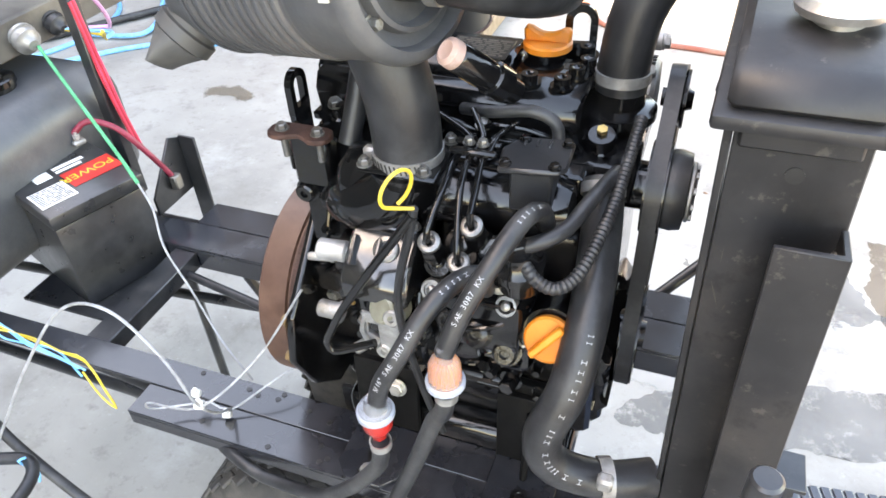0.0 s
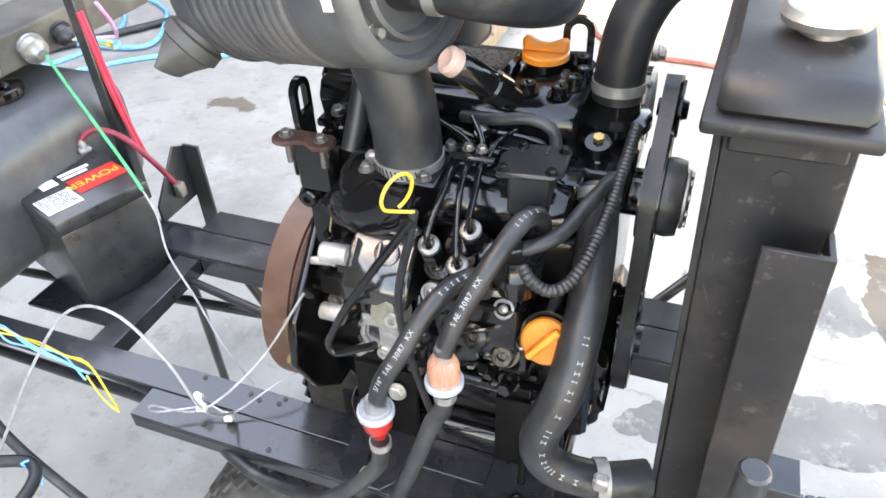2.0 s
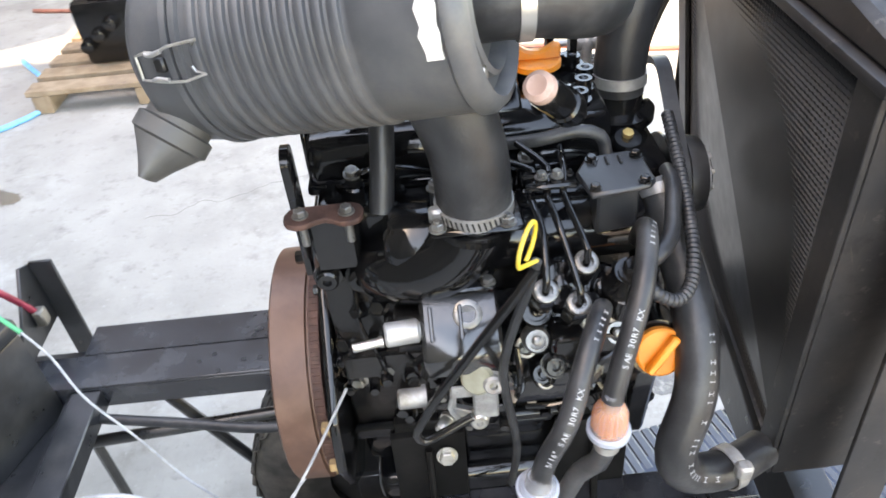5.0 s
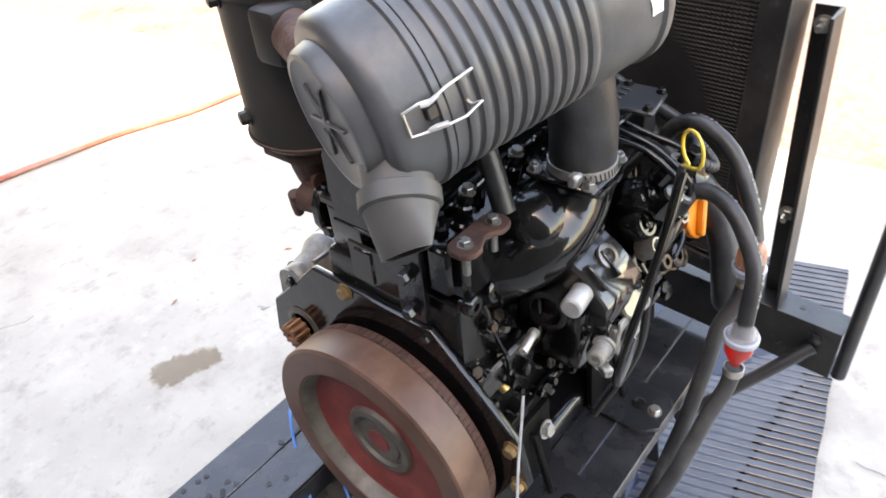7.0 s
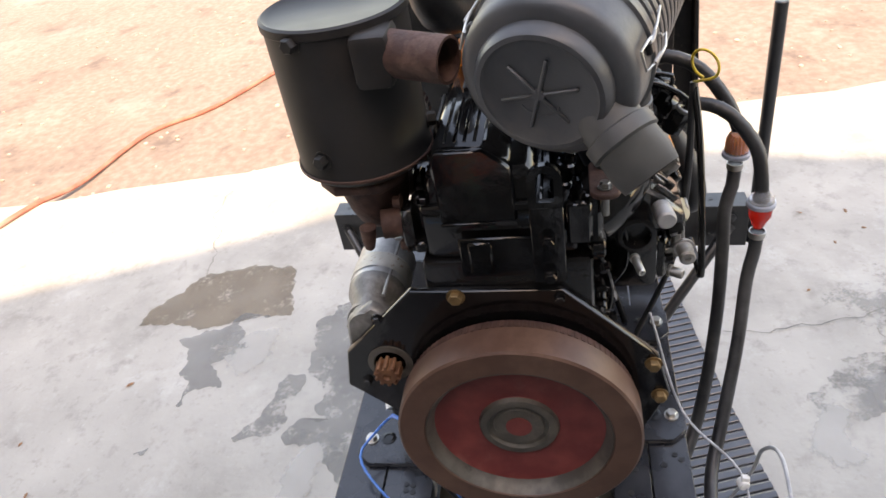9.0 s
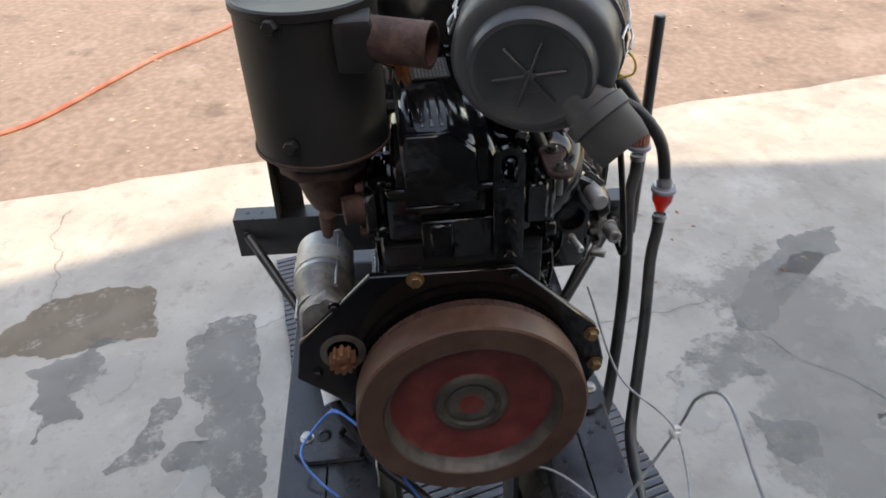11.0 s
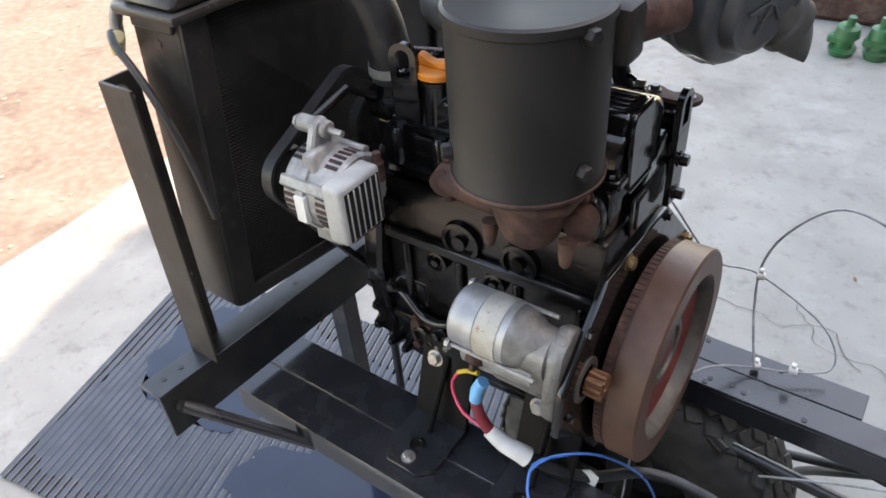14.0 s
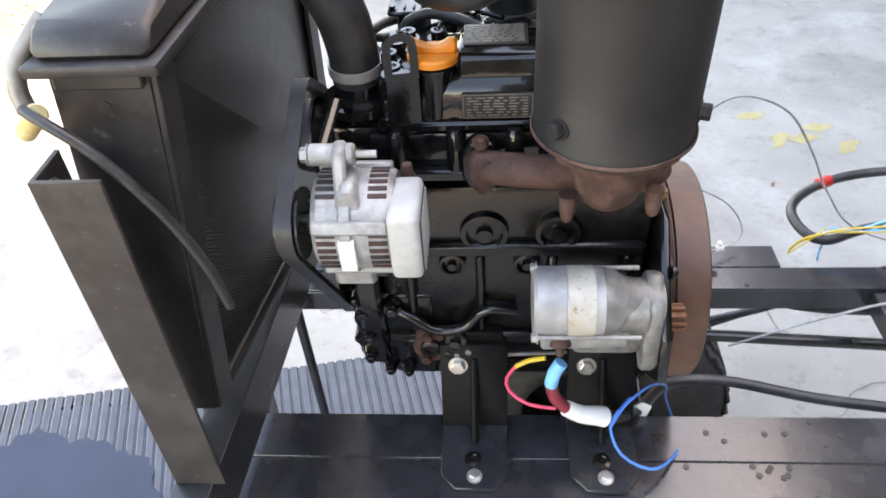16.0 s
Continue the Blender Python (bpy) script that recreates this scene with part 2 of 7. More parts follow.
# ---- mesh helpers ----
def V(*a):
    return Vector(a)


def basis(d):
    d = Vector(d).normalized()
    a = V(0, 0, 1) if abs(d.z) < 0.9 else V(1, 0, 0)
    u = d.cross(a).normalized()
    return d, u, d.cross(u)


def box(bm, lo, hi, bev=0.003, m=None, seg=1):
    """A bevelled box between two corners; m turns it about its own centre."""
    lo, hi = Vector(lo), Vector(hi)
    c = (lo + hi) / 2
    tmp = bmesh.new()
    bmesh.ops.create_cube(tmp, size=1.0)
    for v in tmp.verts:
        v.co = V(v.co.x * (hi.x - lo.x), v.co.y * (hi.y - lo.y), v.co.z * (hi.z - lo.z))
    if bev:
        bmesh.ops.bevel(tmp, geom=tmp.edges[:], offset=min(bev, 0.45 * min(hi - lo)), segments=seg, profile=0.5, affect='EDGES')
    merge(bm, tmp, Matrix.Translation(c) @ (m or Matrix()))


def merge(bm, tmp, m=None):
    vs = [bm.verts.new(m @ v.co if m else v.co) for v in tmp.verts]
    tmp.verts.index_update()
    for f in tmp.faces:
        try:
            bm.faces.new([vs[v.index] for v in f.verts])
        except ValueError:
            pass
    tmp.free()


def lathe(bm, p, d, prof, n=28, cap=True):
    """Turned shape about the axis d through p; prof: (distance along the axis, radius)."""
    p = Vector(p)
    d, u, w = basis(d)
    rings = []
    for a, r in prof:
        if r < 1e-6:
            rings.append([bm.verts.new(p + d * a)])
        else:
            rings.append([bm.verts.new(p + d * a + (u * math.cos(2 * math.pi * k / n) + w * math.sin(2 * math.pi * k / n)) * r) for k in range(n)])
    for A, B in zip(rings, rings[1:]):
        for k in range(n):
            q = (k + 1) % n
            f = [A[k % len(A)], A[q % len(A)], B[q % len(B)], B[k % len(B)]]
            f2 = []
            for v in f:
                if v not in f2:
                    f2.append(v)
            if len(f2) > 2:
                bm.faces.new(f2)
    if cap:
        for R, flip in ((rings[0], True), (rings[-1], False)):
            if len(R) > 2:
                bm.faces.new(R[::-1] if flip else R)


def cyl(bm, a, b, r, r2=None, n=20, bev=0.0):
    a, b = Vector(a), Vector(b)
    L = (b - a).length
    r2 = r if r2 is None else r2
    if bev:
        bev = min(bev, L * 0.4, r * 0.5)
        lathe(bm, a, b - a, [(0, r - bev), (bev, r), (L - bev, r2), (L, r2 - bev)], n)
    else:
        lathe(bm, a, b - a, [(0, r), (L, r2)], n)


def smooth_line(pts, step=0.012):
    P = [Vector(p) for p in pts]
    if len(P) < 3:
        return P
    P = [P[0] * 2 - P[1]] + P + [P[-1] * 2 - P[-2]]
    out = []
    for i in range(1, len(P) - 2):
        a, b, c, d = P[i - 1:i + 3]
        k = max(2, int((c - b).length / step))
        for j in range(k):
            t = j / k
            out.append(0.5 * (2 * b + (c - a) * t + (2 * a - 5 * b + 4 * c - d) * t * t + (3 * b - a - 3 * c + d) * t ** 3))
    out.append(P[-2])
    return out


def tube(bm, pts, r, n=10, step=0.012, smooth=True, ribs=0.0, rib_len=0.01, ends=None):
    """A round hose or wire along pts; ribs: height of a corrugation; ends: radius at the far end."""
    L = smooth_line(pts, step) if smooth else [Vector(p) for p in pts]
    if ribs:
        L = smooth_line(L, rib_len / 4)
    ref = None
    rings = []
    s = 0
    for i, p in enumerate(L):
        d = (L[min(i + 1, len(L) - 1)] - L[max(i - 1, 0)]).normalized()
        if ref is None:
            ref = basis(d)[1]
        ref = (ref - d * ref.dot(d)).normalized()
        w = d.cross(ref)
        if i:
            s += (p - L[i - 1]).length
        f = i / max(1, len(L) - 1)
        rr = r if ends is None else r + (ends - r) * f
        if ribs:
            rr += ribs * (0.5 + 0.5 * math.cos(2 * math.pi * s / rib_len))
        rings.append([bm.verts.new(p + (ref * math.cos(2 * math.pi * k / n) + w * math.sin(2 * math.pi * k / n)) * rr) for k in range(n)])
    for A, B in zip(rings, rings[1:]):
        for k in range(n):
            bm.faces.new([A[k], A[(k + 1) % n], B[(k + 1) % n], B[k]])
    bm.faces.new(rings[0][::-1])
    bm.faces.new(rings[-1])


def prism(bm, poly, axis, a0, a1, bev=0.0):
    """poly: outline in the plane across axis ('x': y, z; 'y': x, z; 'z': x, y), pulled from a0 to a1."""
    tmp = bmesh.new()

    def at(q, a):
        return {'x': V(a, q[0], q[1]), 'y': V(q[0], a, q[1]), 'z': V(q[0], q[1], a)}[axis]
    A = [tmp.verts.new(at(q, a0)) for q in poly]
    B = [tmp.verts.new(at(q, a1)) for q in poly]
    n = len(poly)
    tmp.faces.new(A[::-1])
    tmp.faces.new(B)
    for k in range(n):
        tmp.faces.new([A[k], A[(k + 1) % n], B[(k + 1) % n], B[k]])
    bmesh.ops.recalc_face_normals(tmp, faces=tmp.faces)
    if bev:
        bmesh.ops.bevel(tmp, geom=tmp.edges[:], offset=bev, segments=1, profile=0.5, affect='EDGES')
    merge(bm, tmp)


def hexbolt(bm, p, d, r=0.008, h=0.006, washer=True, stud=0.0):
    """A hexagon head on a washer, standing on p along d."""
    p = Vector(p)
    d = Vector(d).normalized()
    if washer:
        lathe(bm, p, d, [(0, r * 1.35), (0.0015, r * 1.35)], 14)
    lathe(bm, p + d * 0.0015, d, [(0, r), (h * 0.85, r), (h, r * 0.85)], 6)
    if stud:
        lathe(bm, p + d * h, d, [(0, r * 0.55), (stud, r * 0.5)], 10)


ROOT = {}


def thing(name, base, label, category, group=""):
    ob = new(name)
    ob.location = base
    ob.empty_display_size = 0.05
    ROOT[ob] = Vector(base)
    return tagged(ob, label, category, group)


def part(name, bm, material, parent, label="", angle=38, kind=""):
    """Links a bmesh, made in world places, as one mesh under a thing or a part."""
    me = bpy.data.meshes.new(name)
    off = ROOT[parent]
    bmesh.ops.recalc_face_normals(bm, faces=bm.faces)
    bmesh.ops.translate(bm, verts=bm.verts, vec=-off)
    bm.to_mesh(me)
    bm.free()
    me.polygons.foreach_set("use_smooth", [True] * len(me.polygons))
    me.set_sharp_from_angle(angle=radians(angle))
    me.materials.append(material)
    ob = new(name, me)
    ob.parent = parent
    ROOT[ob] = off
    return tagged(ob, label, kind=kind)


def solo(name, bm, material, base, label, category, group="", kind="", angle=38):
    """A thing of one mesh."""
    ROOT[None] = Vector(base)
    ob = part(name, bm, material, None, label, angle, kind)
    ob.location = base
    return tagged(ob, label, category, group)


def bmnew(fn=None, *a, **k):
    bm = bmesh.new()
    if fn:
        fn(bm, *a, **k)
    return bm


def bolts(parent, specs, material=None, label="", name="bolt"):
    """Separate hexagon bolts: (place, direction, radius, height[, stud])."""
    for q in specs:
        bm = bmesh.new()
        hexbolt(bm, q[0], q[1], q[2], q[3], stud=q[4] if len(q) > 4 else 0)
        part(name, bm, material or M_STEEL, parent, label)

speckle(M_RADI, (0.085, 0.076, 0.066), 55, 0.60, 0.66, 0.6)
speckle(M_RADI, (0.008, 0.008, 0.008), 22, 0.56, 0.64, 0.6)
speckle(M_RADI, (0.040, 0.036, 0.033), 7, 0.52, 0.66, 0.6)
speckle(M_UPR, (0.11, 0.10, 0.088), 90, 0.62, 0.70, 0.7)
speckle(M_RAIL, (0.085, 0.083, 0.080), 130, 0.66, 0.72, 0.6)
speckle(M_FRAME, (0.11, 0.105, 0.10), 120, 0.65, 0.72, 0.6)
speckle(M_PLAST, (0.15, 0.145, 0.138), 3.2, 0.50, 0.74, 0.55)
speckle(M_MUFF, (0.06, 0.036, 0.026), 60, 0.66, 0.72, 0.6)
speckle(M_DIRT, (0.10, 0.075, 0.058), 80, 0.58, 0.66, 0.7)
speckle(M_DIRT, (0.349, 0.299, 0.270), 30, 0.60, 0.72, 0.4)
speckle(M_DIRT, (0.330, 0.275, 0.244), 1.3, 0.54, 0.70, 0.5)
speckle(M_DIRT, (0.078, 0.058, 0.047), 3.2, 0.56, 0.75, 0.7)


M_DAMP = mat("faintly_damp_concrete", (0.231, 0.222, 0.203), 0.6, 0, (0.281, 0.269, 0.246), 7.0, bump=0.25, bump_scale=70, stain=(0.290, 0.277, 0.252), stain_scale=4)
M_PALE = mat("pale_dusty_concrete", (0.431, 0.417, 0.389), 0.9, 0, (0.479, 0.467, 0.438), 9.0, bump=0.2, bump_scale=70)
for m_ in (M_DAMP, M_PALE):
    soft_edge(m_)
M_WETC = mat("crack_dirt", (0.09, 0.083, 0.073), 0.9)
M_LEAF = mat("dry_leaf", (0.22, 0.10, 0.05), 0.8, 0, (0.32, 0.16, 0.08), 60)
M_STONE = mat("yard_stone", (0.26, 0.22, 0.18), 0.9, 0, (0.42, 0.37, 0.32), 9, bump=0.3)


# ---- ground, mat, unseen shade blocks ----
def edge_x(y):
    return float(np.interp(y, (-9, -3.3, -1.8, -1.1, -0.3, 0.63, 1.08, 2.2, 3.5, 9), (3.3, 2.47, 2.25, 2.16, 2.06, 1.94, 1.86, 1.66, 1.48, 0.9)))


bm = bmesh.new()
box(bm, (-60, -60, -0.30), (60, 60, -0.045), 0)
ground = tagged(solo("ground", bm, M_DIRT, (0, 0, -0.045), "dry brown dirt yard strewn with small stones", "ground"), kind="structure")
bm = bmesh.new()
prism(bm, [(-14, -9), (edge_x(-9), -9)] + [(edge_x(y) + 0.012 * math.sin(y * 7.3) + 0.008 * math.sin(y * 17.1), y) for y in np.arange(-8.8, 9, 0.2)] + [(edge_x(9), 9), (-14, 9)], 'z', -0.12, 0.0)
slab = tagged(solo("pavement", bm, M_CONC, (0, 0, 0), "pale worn concrete slab with dark water stains", "concrete slab"), kind="structure")
# unseen block behind the camera, outlined to cast the shade over the slab
WALL_H = 6.0
shade = [(-12, -12), (1.55, -12), (1.53, -2.5), (1.55, -1.7), (1.62, -1.0), (1.79, -0.3), (1.68, 0.08), (1.5, 0.5), (1.42, 0.82), (1.25, 1.25), (1.10, 1.65), (0.87, 2.30), (0.6, 2.62), (0.2, 2.9), (-0.4, 3.1), (-12, 3.3)]
off = SUN_DIR * (WALL_H / SUN_DIR.z)
bm = bmesh.new()
prism(bm, [(x + off.x, y + off.y) for x, y in shade], 'z', -0.04, WALL_H)
tagged(solo("wall_west", bm, mat("grey_render", (0.040, 0.039, 0.038), 0.9, 0, (0.056, 0.055, 0.053), 3, stain=(0.03, 0.029, 0.028), stain_scale=1), (-8, -6, 0), "added unseen dark grey block that shades engine and slab", "wall"), kind="structure")


# unseen blocks added to darken faces turned north and west
bm = bmesh.new()
box(bm, (-16, 5.6, -0.04), (0.6, 8.0, 7.0), 0)
box(bm, (-16, 1.06, -0.04), (-7, 5.59, 6.5), 0)
tagged(solo("wall_north", bm, bpy.data.materials["grey_render"], (-8, 7, 0), "added unseen dark grey block that shades engine and slab", "wall"), kind="structure")

STAIN_N = [0]


def patch(name, pts, w, seed, material, label, z=0.0015):
    """A flat stain: a chain of ragged blotches along pts."""
    STAIN_N[0] += 1
    z += 0.0001 * STAIN_N[0]
    rnd = random.Random(seed)
    bm = bmesh.new()
    lay = bm.verts.layers.float.new("cover")
    P = smooth_line([(x, y, 0) for x, y in pts], 0.03)
    n = len(P)
    rows_ = []
    wl_, wr_ = rnd.uniform(0.7, 1.2), rnd.uniform(0.7, 1.2)
    for i, p in enumerate(P):
        d = (P[min(i + 1, n - 1)] - P[max(i - 1, 0)]).normalized()
        o = V(-d.y, d.x, 0)
        wl_ = min(1.5, max(0.6, wl_ + rnd.uniform(-0.16, 0.16)))
        wr_ = min(1.5, max(0.6, wr_ + rnd.uniform(-0.16, 0.16)))
        end = min(1, min(i, n - 1 - i) / (0.18 * n))
        row = []
        for q in (-1, -0.66, -0.33, 0, 0.33, 0.66, 1):
            v = bm.verts.new(p + o * q * 1.5 * w * (wl_ if q > 0 else wr_) + V(0, 0, z))
            v[lay] = min(end, 1.15 * (1 - abs(q))) * 0.85
            row.append(v)
        rows_.append(row)
    for A, B in zip(rows_, rows_[1:]):
        for k in range(6):
            bm.faces.new([A[k], B[k], B[k + 1], A[k + 1]])
    ob = solo(name, bm, material, (pts[0][0], pts[0][1], 0), label, "stain", "stains on the slab")
    return ob

def blot(name, outline, seed, material, label, cover):
    """A damp or oily patch with a ragged, crisp shore; a lower cover leaves more dry flecks."""
    STAIN_N[0] += 1
    z = 0.0015 + 0.0001 * STAIN_N[0]
    rnd = random.Random(seed)
    bm = bmesh.new()
    lay = bm.verts.layers.float.new("cover")
    line = smooth_line([(x, y, 0) for x, y in outline + outline[:1]], 0.010)[:-1]
    ph = [rnd.uniform(0, 6.28) for _ in range(4)]
    ring = []
    for k, q in enumerate(line):
        d = line[(k + 1) % len(line)] - line[k - 1]
        o = V(d.y, -d.x, 0).normalized() if d.length > 1e-6 else V(0, 0, 0)
        w = 0.006 * math.sin(k * 0.31 + ph[0]) + 0.004 * math.sin(k * 0.83 + ph[1]) + 0.0025 * math.sin(k * 1.9 + ph[2]) + rnd.uniform(-0.003, 0.003)
        v = bm.verts.new(q + o * w + V(0, 0, z))
        v[lay] = cover
        ring.append(v)
    f = bm.faces.new(ring)
    bmesh.ops.triangulate(bm, faces=[f])
    solo(name, bm, material, (outline[0][0], outline[0][1], 0), label, "stain", "stains on the slab")


blot("oil_stain", [(1.07, 0.95), (0.96, 0.91), (0.81, 0.88), (0.79, 0.98), (0.76, 1.11), (0.73, 1.18), (0.77, 1.27), (0.76, 1.41), (0.85, 1.4), (0.94, 1.34), (1.03, 1.27), (1.07, 1.11)], 50, M_OILY, "brown oily stain soaked into the concrete", 0.62)
blot("water_stain", [(0.69, 1.24), (0.72, 1.15), (0.75, 1.08), (0.81, 1.06), (0.79, 0.95), (0.77, 1.04), (0.65, 0.98), (0.61, 0.99), (0.57, 1.07), (0.5, 1.01), (0.47, 1.01), (0.47, 1.08), (0.44, 1.11), (0.4, 1.11), (0.45, 1.12), (0.49, 1.12), (0.53, 1.16), (0.6, 1.16)], 51, M_WET, "ragged dark damp patch drying on the concrete", 0.66)
blot("water_stain", [(0.86, 0.57), (0.85, 0.71), (0.8, 0.72), (0.76, 0.76), (0.62, 0.75), (0.54, 0.73), (0.47, 0.67), (0.39, 0.67), (0.35, 0.62), (0.36, 0.7), (0.32, 0.74), (0.27, 0.72), (0.26, 0.64), (0.18, 0.57), (0.17, 0.47)], 52, M_WET, "wide grey damp area beside the mat", 0.56)
blot("water_stain", [(0.52, 0.8), (0.52, 0.75), (0.47, 0.73), (0.41, 0.76), (0.32, 0.76), (0.29, 0.8), (0.28, 0.89), (0.33, 0.85), (0.44, 0.82)], 53, M_WET, "flaky damp streak drying on the concrete", 0.50)
blot("water_stain", [(0.23, 1.17), (0.25, 1.13), (0.22, 1.13), (0.22, 1.16)], 54, M_WET, "small dark damp spot on the concrete", 0.60)
blot("water_stain", [(1.07, -1.49), (1.04, -1.29), (0.97, -1.23), (0.88, -1.12), (0.81, -1.04), (0.72, -0.98), (0.7, -0.95), (0.66, -0.94), (0.59, -0.91), (0.58, -0.97), (0.61, -1.05), (0.67, -1.1), (0.73, -1.1), (0.81, -1.14), (0.88, -1.2), (0.94, -1.28), (0.92, -1.41)], 55, M_WET, "dark water trickle winding across the concrete", 0.66)
blot("water_stain", [(0.58, -0.91), (0.52, -0.98), (0.46, -1.02), (0.45, -0.99), (0.49, -0.93), (0.46, -0.88), (0.41, -0.92), (0.39, -0.84), (0.36, -0.77), (0.37, -0.7), (0.42, -0.63), (0.48, -0.71), (0.57, -0.77)], 56, M_WET, "half dried damp patch on the concrete", 0.44)
blot("water_stain", [(0.28, -0.81), (0.24, -0.86), (0.23, -0.91), (0.21, -0.95), (0.11, -0.93), (0.12, -0.83), (0.2, -0.81)], 57, M_WET, "dark damp patch at the end of a trickle", 0.58)
patch("oil_stain", [(0.05, 1.08), (-0.05, 1.13), (-0.18, 1.16)], 0.05, 6, M_OILY, "brown oily stain on the concrete")
patch("oil_stain", [(-1.70, 1.72), (-1.85, 1.78), (-2.0, 1.72)], 0.07, 7, M_OILY, "faint brown stain on the concrete")
for k, (x, y, a) in enumerate(((-1.04, -1.67, 0.3), (-1.10, -1.49, 0.9), (-1.19, -1.51, 0.2), (-1.32, -1.44, 0.6), (-1.25, -1.58, 0.1))):
    ca, sa = math.cos(a), math.sin(a)
    blot("paint_mark", [(x + u * ca - v * sa, y + u * sa + v * ca) for u, v in ((0.06, 0.0), (0.02, 0.025), (-0.05, 0.02), (-0.07, -0.01), (-0.01, -0.022))], 70 + k, M_FADED, "worn yellow paint mark on the concrete", 0.58)

patch("water_stain", [(0.95, -0.9), (0.6, -1.1), (0.2, -1.0), (-0.1, -1.2)], 0.26, 42, M_DAMP, "wide faint damp area of the concrete")
patch("dust_patch", [(0.75, 0.95), (0.62, 0.92), (0.52, 1.0)], 0.07, 43, M_PALE, "pale dusty patch on the concrete")
patch("dust_patch", [(0.30, 0.62), (0.15, 0.66), (0.02, 0.66)], 0.06, 44, M_PALE, "pale dusty patch on the concrete")
patch("dust_patch", [(0.42, -0.72), (0.30, -0.66), (0.2, -0.7)], 0.06, 45, M_PALE, "pale dusty patch on the concrete")
# cracks in the slab
rc = random.Random(40)
for x, y, a, L in ((-0.35, -1.15, 2.4, 0.9), (0.9, 1.25, 0.3, 0.8), (-1.3, -0.9, 1.0, 0.9), (-1.2, 1.5, 0.4, 1.1), (0.75, -0.95, 1.9, 0.5), (1.05, 0.2, 2.2, 0.6), (0.15, -1.25, 0.6, 0.7), (-0.6, -0.95, 0.2, 0.6)):
    bm = bmesh.new()
    prev = None
    d = a
    px, py = x, y
    for k in range(int(L / 0.025)):
        d = a + (d - a) * 0.6 + rc.uniform(-0.7, 0.7)
        px, py = px + 0.025 * math.cos(d), py + 0.025 * math.sin(d)
        w = rc.uniform(0.0006, 0.0016)
        cur = [bm.verts.new((px - w * math.sin(d), py + w * math.cos(d), 0.0052)), bm.verts.new((px + w * math.sin(d), py - w * math.cos(d), 0.0052))]
        if prev:
            bm.faces.new([prev[0], prev[1], cur[1], cur[0]])
        prev = cur
    solo("crack", bm, M_WETC, (x, y, 0), "fine dark crack across the concrete", "crack", "cracks in the slab")
# dry leaves and grit on the slab
for k in range(16):
    x, y = rc.choice(((rc.uniform(-0.1, 1.2), rc.uniform(0.75, 1.6)), (rc.uniform(0.2, 1.3), rc.uniform(-1.5, -0.75)), (rc.uniform(-1.6, -0.4), rc.uniform(-2.2, -1.0))))
    bm = bmesh.new()
    a, L = rc.uniform(0, 6.28), rc.uniform(0.008, 0.018)
    c, d, o = V(x, y, 0.003), V(math.cos(a), math.sin(a), 0), V(-math.sin(a), math.cos(a), 0)
    pts_ = [c - d * L, c - d * 0.3 * L + o * 0.35 * L + V(0, 0, 0.003), c + d * 0.4 * L + o * 0.3 * L + V(0, 0, 0.002), c + d * L, c + d * 0.3 * L - o * 0.35 * L, c - d * 0.4 * L - o * 0.3 * L + V(0, 0, 0.002)]
    top = [bm.verts.new(q + V(0, 0, 0.0008)) for q in pts_]
    low = [bm.verts.new(q) for q in pts_]
    bm.faces.new(top)
    bm.faces.new(low[::-1])
    for q in range(6):
        bm.faces.new([low[q], low[(q + 1) % 6], top[(q + 1) % 6], top[q]])
    solo("dry_leaf", bm, M_LEAF, c, "small dry brown leaf on the concrete", "leaf", "dry leaves on the slab")
# loose stones on the dirt
bm = bmesh.new()
for k in range(520):
    y = rc.uniform(-4.0, 4.5)
    x = edge_x(y) + 0.05 + rc.random() ** 1.6 * 3.2
    r = rc.uniform(0.004, 0.015)
    tmp = bmesh.new()
    bmesh.ops.create_icosphere(tmp, subdivisions=1, radius=r)
    for v in tmp.verts:
        v.co = V(v.co.x * rc.uniform(0.7, 1.3), v.co.y * rc.uniform(0.7, 1.3), v.co.z * 0.6)
    merge(bm, tmp, Matrix.Translation((x, y, -0.045 + r * 0.3)) @ Matrix.Rotation(rc.uniform(0, 6.28), 4, 'Z'))
tagged(solo("gravel", bm, M_STONE, (2.5, 0, -0.045), "small loose stones scattered over the dirt", "stones", angle=20), kind="stuff")

MAT_O, MAT_U, MAT_V = V(1.145, 0.530, 0), V(-0.984, -0.176, 0), V(0.280, -0.960, 0)


def ribbed_mat():
    bm = bmesh.new()
    L, W = 1.62, 0.84
    n = 66
    prof = [(0, 0.002)]
    for k in range(n):
        a = L * k / n
        w = L / n
        prof += [(a + 0.06 * w, 0.008), (a + 0.14 * w, 0.009), (a + 0.74 * w, 0.009), (a + 0.80 * w, 0.008), (a + 0.84 * w, 0.0035), (a + 0.98 * w, 0.0035)]
    prof += [(L, 0.002)]
    rows_ = []
    for a, z in prof:
        wob = 0.003 * math.sin(a * 5) + 0.0015 * math.sin(a * 31)
        rows_.append([bm.verts.new(MAT_O + MAT_U * a + MAT_V * b + V(0, 0, z + 0.002)) for b in (wob, W * 0.33, W * 0.66, W + wob)])
    for A, B in zip(rows_, rows_[1:]):
        for k in range(3):
            bm.faces.new([A[k], A[k + 1], B[k + 1], B[k]])
    ob = solo("rubber_mat", bm, M_MAT, (0.5, 0, 0.002), "black ribbed plastic floor mat wet with water, on concrete", "mat", angle=20)
    return ob


ribbed_mat()


